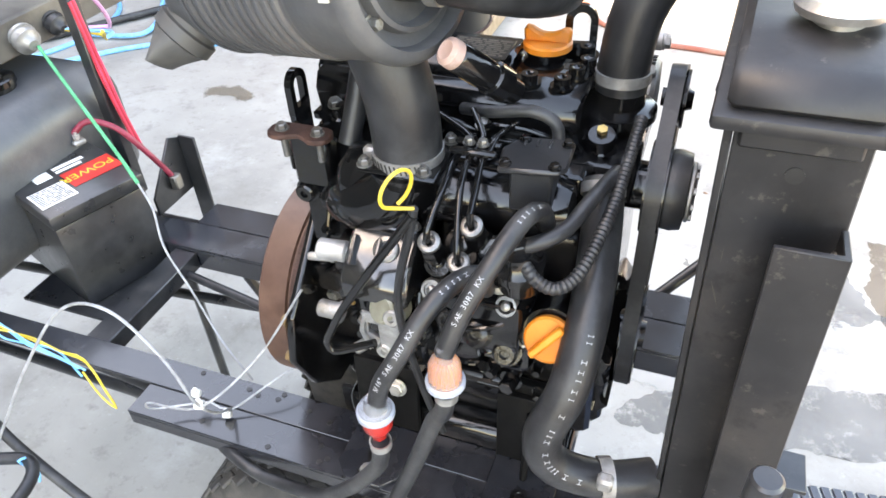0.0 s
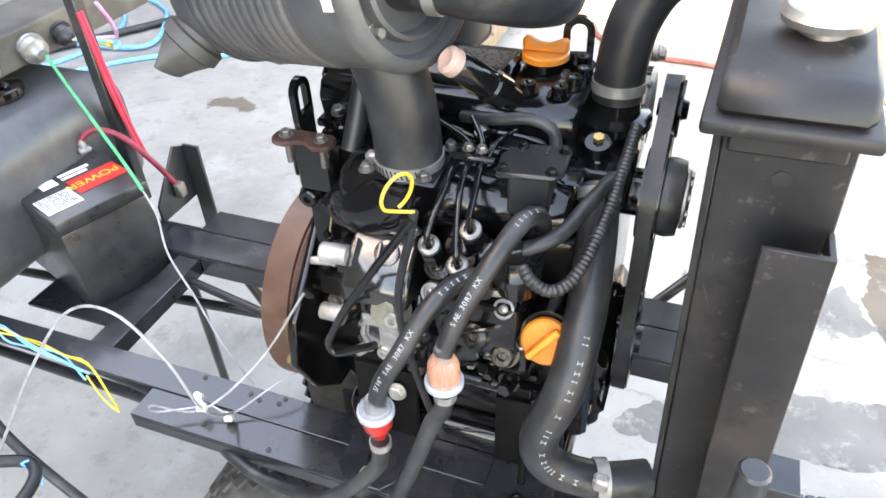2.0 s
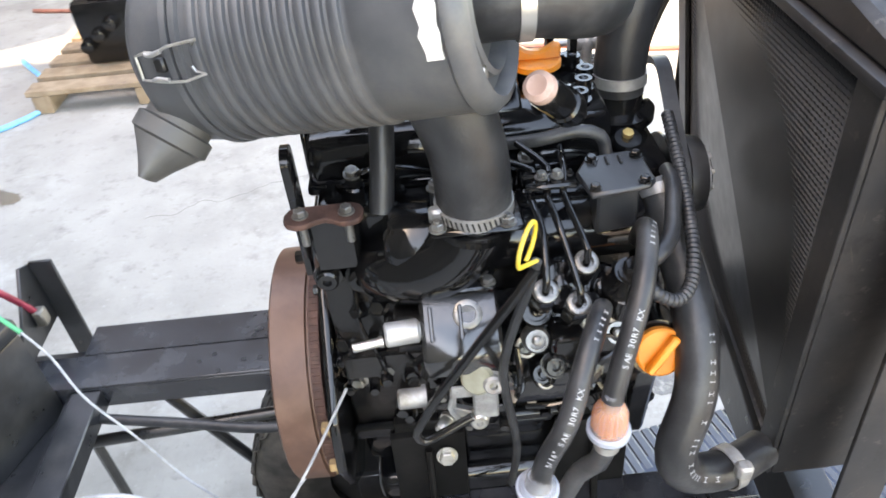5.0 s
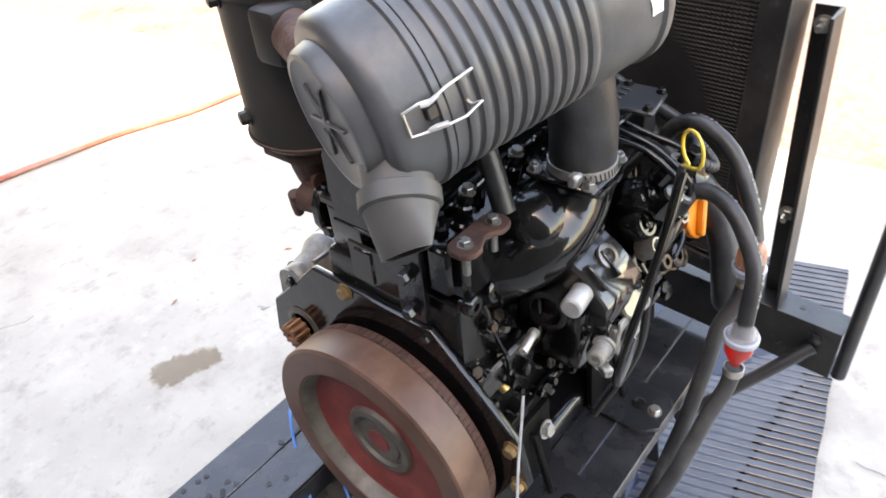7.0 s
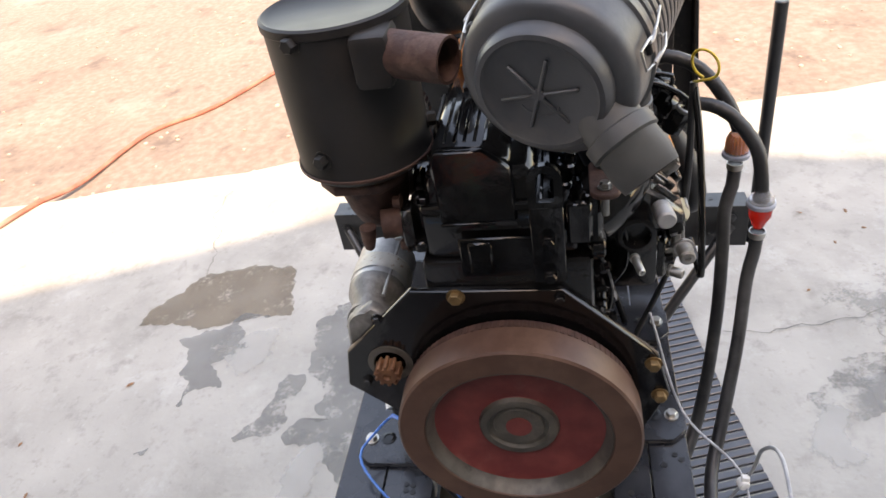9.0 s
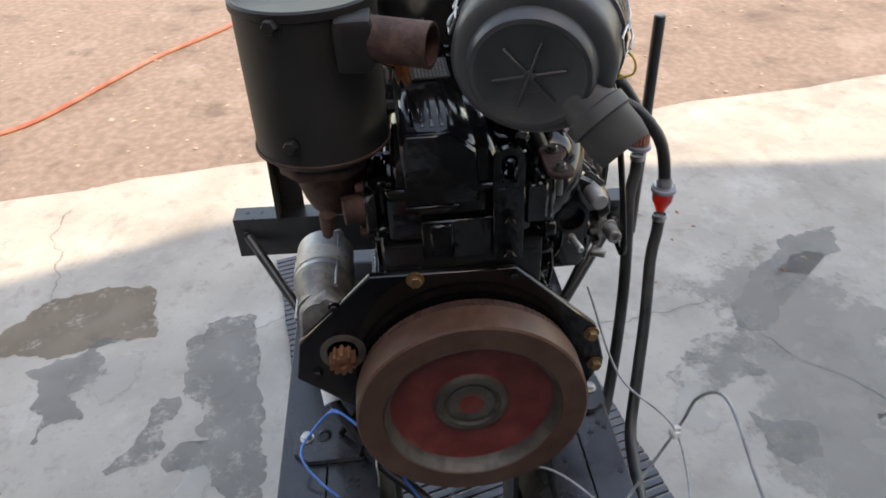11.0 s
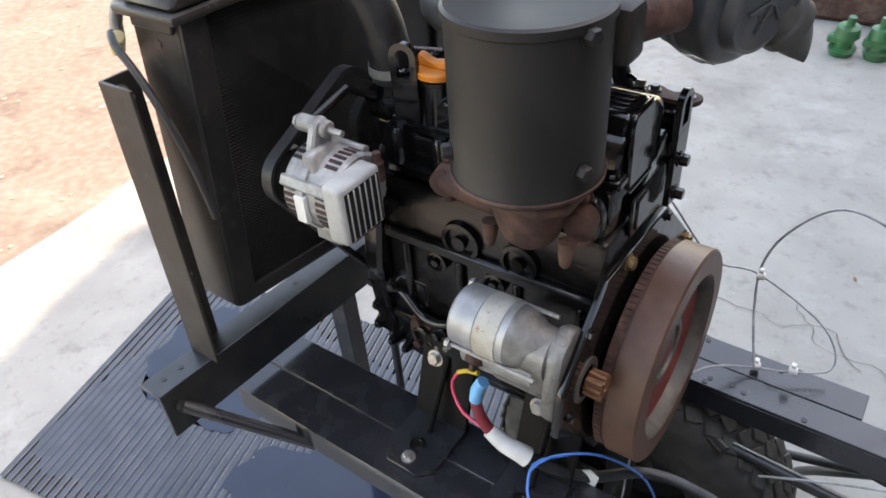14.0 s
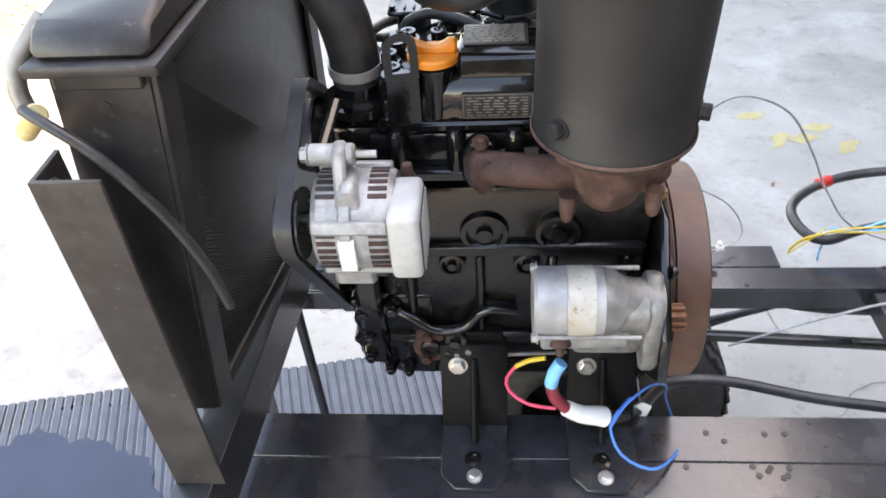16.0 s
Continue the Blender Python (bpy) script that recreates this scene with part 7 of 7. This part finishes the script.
hose("blue_wire", [(-0.213, 0.206, 0.686), (-0.232, 0.185, 0.705), (-0.275, 0.14, 0.690), (-0.315, 0.09, 0.625), (-0.335, 0.05, 0.54), (-0.36, 0.05, 0.47)], 0.0020, "loose bright blue wire", M_BLUE, "wire", 8)
bm = bmesh.new()
prism(bm, [(-0.258, 0.640), (-0.270, 0.650), (-0.284, 0.641), (-0.278, 0.612), (-0.286, 0.596), (-0.275, 0.594), (-0.266, 0.612)], 'y', 0.138, 0.140)
solo("tape_strip", bm, M_WHITE, (-0.27, 0.139, 0.62), "strip of grubby white tape round the cable", "tape")

# grey control wire from the pump plate, looping over the frame
hose("control_wire", [(-0.235, -0.165, 0.905), (-0.30, -0.20, 0.80), (-0.36, -0.263, 0.75), (-0.47, -0.25, 0.70), (-0.50, -0.225, 0.645), (-0.43, -0.185, 0.640), (-0.398, -0.182, 0.632), (-0.33, -0.10, 0.66), (-0.29, 0.0, 0.60), (-0.30, 0.08, 0.5)], 0.0016, "stiff pale grey control wire tied with clips", M_WIRE, "wire", 8)
hose("control_wire", [(-0.398, -0.182, 0.634), (-0.37, -0.235, 0.70), (-0.360, -0.268, 0.765), (-0.385, -0.268, 0.84), (-0.445, -0.266, 0.902), (-0.531, -0.266, 0.876), (-0.611, -0.300, 0.772), (-0.68, -0.33, 0.66), (-0.76, -0.33, 0.57), (-0.90, -0.28, 0.55)], 0.0021, "pale grey sheathed control cable", M_WIRE, "cable", 8)
hose("green_wire", [(-1.035, 0.255, 0.95), (-0.98, 0.225, 0.925), (-0.88, 0.17, 0.885), (-0.78, 0.12, 0.83), (-0.725, 0.09, 0.80)], 0.0034, "wire wrapped in green tape", M_GREEN, "wire", 8)
hose("grey_wire", [(-0.725, 0.09, 0.80), (-0.69, 0.07, 0.765), (-0.64, 0.02, 0.73), (-0.58, -0.01, 0.67), (-0.52, -0.04, 0.60), (-0.46, -0.06, 0.54)], 0.0019, "pale grey hanging wire", M_WIRE, "wire", 8)
for q in ((-0.400, -0.192, 0.630), (-0.363, -0.262, 0.75), (-0.452, -0.187, 0.652)):
    bm = bmesh.new()
    lathe(bm, Vector(q) - V(0.006, 0, 0), (1, 0.3, 0), [(0, 0.0055), (0.001, 0.0065), (0.010, 0.0065), (0.012, 0.005)], 14)
    box(bm, Vector(q) + V(-0.003, -0.005, 0.004), Vector(q) + V(0.004, 0.004, 0.012), 0.001)
    solo("cable_tie", bm, M_WHITE, q, "small white cable tie on a grey wire", "cable tie", "cable ties")

# coloured wires hanging at the drawbar
wr = random.Random(2)
for m_, lab in ((M_SKYBLUE, "loose light blue wire at the drawbar"), (M_SKYBLUE, "loose light blue wire at the drawbar"), (M_YELLOW, "loose yellow wire at the drawbar"), (M_YELLOW, "loose yellow wire at the drawbar"), (M_SKYBLUE, "loose light blue wire at the drawbar")):
    P = [V(-1.0, -0.12, 0.66)]
    for k in range(5):
        P.append(V(-0.86 + 0.055 * k + wr.uniform(-.012, .012), -0.195 - 0.004 * k + wr.uniform(-.012, .012), 0.70 - 0.008 * k + wr.uniform(-.010, .010)))
    if m_ is M_YELLOW:
        P += [V(-0.60, -0.218, 0.64 + wr.uniform(-.008, .008)), V(-0.590, -0.222, 0.606), V(-0.612, -0.222, 0.628), V(-0.635, -0.215, 0.668)]
    hose("loose_wire", P, 0.0017, lab, m_, "wire", 6)
hose("black_cable", [(-1.15, -0.22, 0.62), (-0.95, -0.24, 0.60), (-0.80, -0.28, 0.50), (-0.62, -0.30, 0.38), (-0.45, -0.32, 0.30), (-0.2, -0.35, 0.2)], 0.009, "black sheathed cable hanging past the frame", category="cable")
hose("black_cable", [(-1.15, -0.30, 0.60), (-0.90, -0.34, 0.46), (-0.70, -0.38, 0.32), (-0.55, -0.44, 0.16), (-0.5, -0.52, 0.02)], 0.010, "black sheathed cable hanging to the ground", category="cable")
hose("black_cable", [(-1.2, -0.45, 0.62), (-0.95, -0.52, 0.57), (-0.80, -0.51, 0.56), (-0.70, -0.46, 0.55), (-0.665, -0.39, 0.55), (-0.70, -0.32, 0.55), (-0.83, -0.35, 0.56), (-1.1, -0.30, 0.60)], 0.010, "black cable looped beside the frame", category="cable")
bm = bmesh.new()
cyl(bm, (-0.745, -0.492, 0.555), (-0.775, -0.505, 0.556), 0.0125, n=16, bev=0.002)
solo("red_tape", bm, M_REDP, (-0.76, -0.5, 0.55), "band of red tape round a black cable", "tape")
hose("blue_string", [(-0.700, -0.322, 0.562), (-0.702, -0.332, 0.566), (-0.706, -0.326, 0.545), (-0.700, -0.318, 0.520), (-0.706, -0.322, 0.495)], 0.0022, "light blue string tied round a black cable", M_SKYBLUE, "string", 6)
bm = bmesh.new()
tube(bm, [(-0.30, 0.155, 0.585), (-0.45, 0.17, 0.575), (-0.60, 0.16, 0.585), (-0.72, 0.15, 0.60)], 0.011, 12)
solo("cable_bundle", bm, M_RUBBER, (-0.5, 0.16, 0.57), "taped black cable bundle under the side rail", "cable")
bm = bmesh.new()
cyl(bm, (-0.585, 0.162, 0.584), (-0.615, 0.160, 0.587), 0.0125, n=16)
solo("cable_tie", bm, M_WHITE, (-0.6, 0.16, 0.57), "white tie round a cable bundle", "cable tie", "cable ties")


# ---- battery end of the trailer ----
bm = bmesh.new()
prism(bm, [(-0.975, 0.5755), (-0.757, 0.5755), (-0.757, 0.600), (-0.751, 0.600), (-0.751, 0.5695), (-0.975, 0.5695)], 'y', -0.045, 0.27)
part("battery_tray", bm, M_FRAME, frame_thing, "dusty steel battery tray")
bm = bmesh.new()
prism(bm, [(0.20, 0.63), (0.315, 0.63), (0.320, 0.750), (0.285, 0.766), (0.20, 0.67)], 'x', -0.826, -0.820, 0.001)
box(bm, (-0.8195, 0.310, 0.45), (-0.780, 0.316, 0.758), 0.001)
part("side_bracket", bm, M_FRAME, frame_thing)
bm = bmesh.new()
box(bm, (-0.935, 0.25, 0.6305), (-0.910, 0.275, 1.10), 0.002)
part("panel_post", bm, M_FRAME, frame_thing, "upright square black steel post")
tk = thing("fuel_tank", (-1.1, 0.06, 0.62), "smooth black plastic fuel tank with a filler cap", "fuel tank")
bm = bmesh.new()
box(bm, (-1.34, -0.22, 0.628), (-0.945, 0.36, 0.90), 0.07, seg=5)
part("tank_body", bm, M_PLAST, tk)
bm = bmesh.new()
lathe(bm, (-1.08, 0.16, 0.898), (0, 0, 1), [(0, 0.042), (0.012, 0.042), (0.012, 0.046), (0.022, 0.045), (0.026, 0.038), (0.026, 0)], 28)
box(bm, (-1.115, 0.153, 0.923), (-1.045, 0.167, 0.934), 0.003)
part("tank_cap", bm, M_PAINT, tk, "glossy black filler cap")
cp = thing("control_box", (-1.15, 0.2, 0.93), "dusty dark control box with round connectors", "control box")
bm = bmesh.new()
box(bm, (-1.22, -0.15, 0.935), (-1.07, 0.60, 1.005), 0.004)
part("box", bm, mat("dusty_brown_panel", (0.075, 0.068, 0.06), 0.5, 0.2, (0.12, 0.11, 0.095), 20, stain=(0.16, 0.145, 0.12)), cp)
for y, r, m_, lab in ((0.255, 0.026, M_LEAD, "dull metal threaded connector"), (0.335, 0.021, M_RUBBER, "black round connector"), (0.14, 0.022, M_STEEL, "bright metal connector")):
    bm = bmesh.new()
    lathe(bm, (-1.071, y, 0.965), (1, -0.2, -0.3), [(0, r * 1.15), (0.006, r * 1.15), (0.006, r), (0.022, r), (0.024, r * 0.8), (0.03, r * 0.5), (0.036, r * 0.4), (0.036, 0)], 20)
    part("connector", bm, m_, cp, lab)
M_REDW = mat("red_insulation", (0.45, 0.02, 0.04), 0.4)
for k in range(4):
    o = k * 0.0042
    hose("red_wire", [(-0.905, 0.245 + o, 1.05), (-0.902, 0.248 + o, 0.98), (-0.905 + o * 0.4, 0.255 + o, 0.90), (-0.900, 0.262 + o, 0.82), (-0.89, 0.268 + o, 0.74)], 0.0021, "red wire of a bundle tied to the post", M_PINK if k % 2 else M_REDW, "wire", 6)
hose("connector_wire", [(-1.04, 0.330, 0.955), (-1.01, 0.40, 0.935), (-0.97, 0.38, 0.95), (-0.92, 0.33, 1.0), (-0.91, 0.30, 1.05)], 0.004, "pale violet wire at a connector", mat("violet_insulation", (0.6, 0.3, 0.5), 0.4), "wire", 6)
hose("connector_wire", [(-1.04, 0.330, 0.955), (-1.01, 0.385, 0.925), (-0.97, 0.36, 0.93), (-0.92, 0.31, 0.97)], 0.004, "yellow wire at a connector", M_YELLOW, "wire", 6)
hose("connector_wire", [(-1.04, 0.330, 0.955), (-1.005, 0.39, 0.93), (-0.96, 0.37, 0.94), (-0.91, 0.31, 0.96)], 0.004, "light blue wire at a connector", M_SKYBLUE, "wire", 6)
hose("battery_cable", [(-0.945, 0.18, 0.815), (-0.92, 0.20, 0.835), (-0.87, 0.215, 0.82), (-0.835, 0.235, 0.76), (-0.815, 0.26, 0.69)], 0.006, "dark red battery cable", mat("dark_red_cable", (0.22, 0.02, 0.04), 0.45), "cable", 10)
hose("battery_cable", [(-0.91, -0.065, 0.855), (-0.95, -0.12, 0.85), (-1.0, -0.2, 0.78)], 0.009, "light blue battery cable end", M_SKYBLUE, "cable", 10)
bm = bmesh.new()
box(bm, (-0.8195, 0.250, 0.662), (-0.802, 0.272, 0.695), 0.003)
solo("cable_lug", bm, M_GREYMETAL, (-0.79, 0.26, 0.655), "grey crimped cable lug bolted to the bracket", "cable lug")
tx = bpy.data.curves.new("word", 'FONT')
tx.body = "POWER"
tx.size = 0.029
tx.extrude = 0.0002
tx.materials.append(M_YELLOW)
two = new("lettering", tx)
two.parent = battery_thing
two.matrix_basis = Matrix.Translation((0.030, 0.082, 0.1798)) @ Matrix.Rotation(radians(-90), 4, 'Z')
bm = bmesh.new()
lathe(bm, (-0.93, -0.19, 0.626), (1, 0.5, 0.1), [(0, 0.008), (0.012, 0.008), (0.012, 0.011), (0.022, 0.011), (0.022, 0.006), (0.035, 0.006)], 6)
solo("brass_valve", bm, M_BRASS, (-0.93, -0.19, 0.615), "small brass drain valve", "valve")

# overflow hose and tee on the radiator
ov = thing("overflow_hose", (0.2, 0.29, 1.0), "thin black overflow hose with a pale plastic tee", "hose")
bm = bmesh.new()
tube(bm, [(0.318, 0.272, 1.218), (0.295, 0.285, 1.212), (0.262, 0.288, 1.182), (0.226, 0.289, 1.122), (0.204, 0.289, 1.060), (0.196, 0.288, 1.005)], 0.005, 12)
part("hose_body", bm, M_RUBBER, ov)
bm = bmesh.new()
tube(bm, [(0.322, 0.262, 1.21), (0.326, 0.25, 1.24), (0.30, 0.22, 1.275)], 0.008, 12)
part("hose_end", bm, M_GREYMETAL, ov)
bm = bmesh.new()
cyl(bm, (0.306, 0.272, 1.216), (0.334, 0.262, 1.190), 0.009, n=14, bev=0.002)
part("tee", bm, mat("yellowed_plastic", (0.55, 0.42, 0.16), 0.5, 0, (0.66, 0.56, 0.32), 40), ov, "yellowed plastic tee")

# ---- yard: hoses, pallet with a spare engine, green machinery ----
hose("garden_hose", [(-2.5, 3.95, 0.012), (-1.3, 3.62, 0.012), (-0.55, 3.25, 0.012), (-0.38, 2.96, 0.012), (-0.1, 2.78, 0.012), (0.15, 2.745, 0.012), (0.61, 2.66, 0.012), (0.95, 2.54, 0.012), (1.33, 2.48, 0.012), (1.60, 2.38, 0.012), (1.83, 2.29, -0.02), (2.35, 2.19, -0.033), (2.62, 1.92, -0.033), (3.11, 1.67, -0.033), (3.5, 1.47, -0.033), (3.96, 1.14, -0.033), (4.43, 0.93, -0.033), (4.72, 0.70, -0.033), (6.5, -0.4, -0.033)], 0.013, "long dull red garden hose lying across the yard", M_HOSE_G, "hose", 8, step=0.06)
for P in ([(-4.0, 1.5, 0.012), (-3.26, 1.67, 0.012), (-3.0, 2.05, 0.012), (-3.1, 2.5, 0.012), (-3.6, 2.9, 0.012)], [(-3.3, 1.2, 0.012), (-2.84, 1.86, 0.012), (-2.5, 2.15, 0.012), (-2.21, 2.22, 0.012), (-1.9, 2.6, 0.012), (-2.3, 3.2, 0.012)], [(-3.8, 2.0, 0.02), (-3.19, 2.11, 0.02), (-2.7, 2.2, 0.02), (-2.87, 2.6, 0.02), (-3.04, 2.76, 0.02), (-3.5, 3.0, 0.02)]):
    hose("air_hose", P, 0.013, "coiled light blue air hose on the concrete", M_SKYBLUE, "hose", 8, step=0.06)
hose("steel_pipe", [(-3.2, 2.0, 0.025), (-2.75, 2.62, 0.025)], 0.02, "short black pipe lying on the concrete", M_RUBBER, "pipe", 10, smooth=False)
pa = thing("timber_pallet", (-1.3, 2.75, 0.0), "weathered timber pallet on the concrete", "pallet")
PM = Matrix.Rotation(radians(-9), 4, 'Z')
for k in range(6):
    bm = bmesh.new()
    y = 2.48 + k * 0.16
    box(bm, (-1.95, y, 0.09), (-0.86, y + 0.11, 0.115), 0.003)
    part("board", bm, M_WOOD, pa)
for x in (-1.93, -1.45, -0.96):
    bm = bmesh.new()
    box(bm, (x, 2.48, 0.002), (x + 0.08, 3.39, 0.0895), 0.004)
    part("bearer", bm, M_WOOD, pa)
se = thing("spare_engine", (-1.3, 2.9, 0.115), "dirty dismantled engine with a pale hose on a pallet", "engine")
bm = bmesh.new()
box(bm, (-1.72, 2.72, 0.117), (-1.22, 3.08, 0.42), 0.03, seg=2)
for k in range(7):
    lathe(bm, (-1.68 + 0.07 * k, 2.72, 0.22 + 0.05 * (k % 3)), (0, -1, 0), [(0, 0.035), (0.04, 0.03), (0.045, 0.015)], 12)
box(bm, (-1.65, 2.76, 0.42), (-1.3, 3.02, 0.50), 0.02)
part("block", bm, M_CAST, se)
bm = bmesh.new()
lathe(bm, (-1.21, 2.9, 0.28), (1, 0, 0), [(0, 0.13), (0.04, 0.13), (0.05, 0.05)], 24)
part("pulley", bm, M_RUST, se)
bm = bmesh.new()
tube(bm, [(-1.35, 2.70, 0.45), (-1.22, 2.62, 0.40), (-1.15, 2.60, 0.28), (-1.16, 2.62, 0.14)], 0.03, 12)
part("pale_hose", bm, M_WHITE, se, "pale grubby hose")
gm = thing("garden_machine", (0.1, -3.2, 0.0), "green and red yard machine parts on the concrete", "machine")
gr = mat("green_machine_paint", (0.012, 0.10, 0.035), 0.45, 0, (0.025, 0.15, 0.055), 20, stain=(0.08, 0.12, 0.07))
rg = random.Random(5)
for k in range(9):
    bm = bmesh.new()
    x, y = -0.80 + 0.19 * k + rg.uniform(-.04, .04), -2.98 - rg.uniform(0, 0.35)
    lathe(bm, (x, y, 0.0), (rg.uniform(-.2, .2), rg.uniform(-.2, .2), 1), [(0, 0.05), (0.04, 0.065), (0.05, 0.04), (0.10, 0.04), (0.105, 0.06), (0.15, 0.05), (0.155, 0.02), (0.20, 0.018), (0.20, 0)], 14)
    box(bm, (x - 0.05, y - 0.02, 0.06), (x + 0.07, y + 0.04, 0.10), 0.008)
    part("casing", bm, gr if k % 5 else M_RUST, gm)
bm = bmesh.new()
box(bm, (-0.9, -3.75, 0.0), (1.1, -3.45, 0.22), 0.03)
part("base", bm, M_RUST, gm)


# ---- white print along the hoses ----
def hose_print(pts, r, a0, a1, side, seed, h=0.004):
    """Illegible white print: short bars set on the hose skin on its outer side."""
    rnd = random.Random(seed)
    L = smooth_line(pts, 0.003)
    n = len(L)
    bm = bmesh.new()
    i = int(a0 * n)
    while i < a1 * n - 4:
        k = rnd.choice((1, 1, 2))
        d = (L[i + k] - L[i]).normalized()
        o = (side - d * side.dot(d)).normalized()
        w = d.cross(o)
        c = (L[i] + L[i + k]) / 2
        for q in (-1, 1):
            tmp = bmesh.new()
            box(tmp, (-0.0011 * k, -0.0003, -0.0002), (0.0011 * k, 0.0003, 0.0002), 0)
            rot = Matrix((d, w, o)).transposed().to_4x4()
            merge(bm, tmp, Matrix.Translation(c + o * (r + 0.0002) + w * q * h * 0.4) @ rot)
        tmp = bmesh.new()
        box(tmp, (-0.0003, -h * 0.4, -0.0002), (0.0003, h * 0.4, 0.0002), 0)
        merge(bm, tmp, Matrix.Translation(c + o * (r + 0.0002)) @ Matrix((d, w, o)).transposed().to_4x4())
        i += k + rnd.choice((1, 1, 2, 4))
    return bm


part("print", hose_print(LOW, 0.0205, 0.36, 0.86, V(0.35, -0.75, 0.5), 3, 0.006), M_PRINT, lower, "illegible white print")
FH = [o for o in bpy.data.objects if o.name.startswith("fuel_hose")]
FP = [[(-0.060, -0.325, 0.938), (-0.052, -0.323, 0.975), (-0.035, -0.316, 1.010), (-0.015, -0.285, 1.048), (0.002, -0.252, 1.058), (0.013, -0.225, 1.045), (0.014, -0.212, 1.015)], [(0.004, -0.302, 1.015), (0.015, -0.287, 1.050), (0.036, -0.253, 1.092), (0.050, -0.211, 1.108), (0.058, -0.180, 1.095), (0.059, -0.165, 1.070)]]


def hose_text(body, pts, r, a0, side, size, parent):
    """Raised white letters one by one along the hose skin."""
    L = smooth_line(pts, 0.002)
    i = a0 * len(L)
    for ch in body:
        k = int(i)
        if k + 3 >= len(L):
            break
        d = (L[k + 2] - L[k]).normalized()
        o = (side - d * side.dot(d)).normalized()
        i += size * (0.40 if ch == " " else 0.62) / 0.002
        if ch == " ":
            continue
        tx = bpy.data.curves.new("letter", 'FONT')
        tx.body = ch
        tx.size = size
        tx.extrude = 0.0002
        tx.materials.append(M_PRINT)
        ob = new("letter", tx)
        ob.parent = parent
        up = o.cross(d)
        ob.matrix_basis = Matrix.Translation(L[k] - ROOT[parent] + o * (r + 0.0001) - up * size * 0.32) @ Matrix((d, up, o)).transposed().to_4x4()


for o, P_, word in zip(sorted(FH, key=lambda q: q.name), FP, ('5/16" SAE 30R7 KX', 'SAE 30R7 KX')):
    ROOT[o] = Vector(P_[0])
    hose_text(word, P_, 0.0092, 0.16, V(0.1, -0.75, 0.65), 0.0070, o)
    part("print", hose_print(P_, 0.0092, 0.62, 0.80, V(0.1, -0.75, 0.65), 7, 0.0038), M_PRINT, o, "illegible white print")
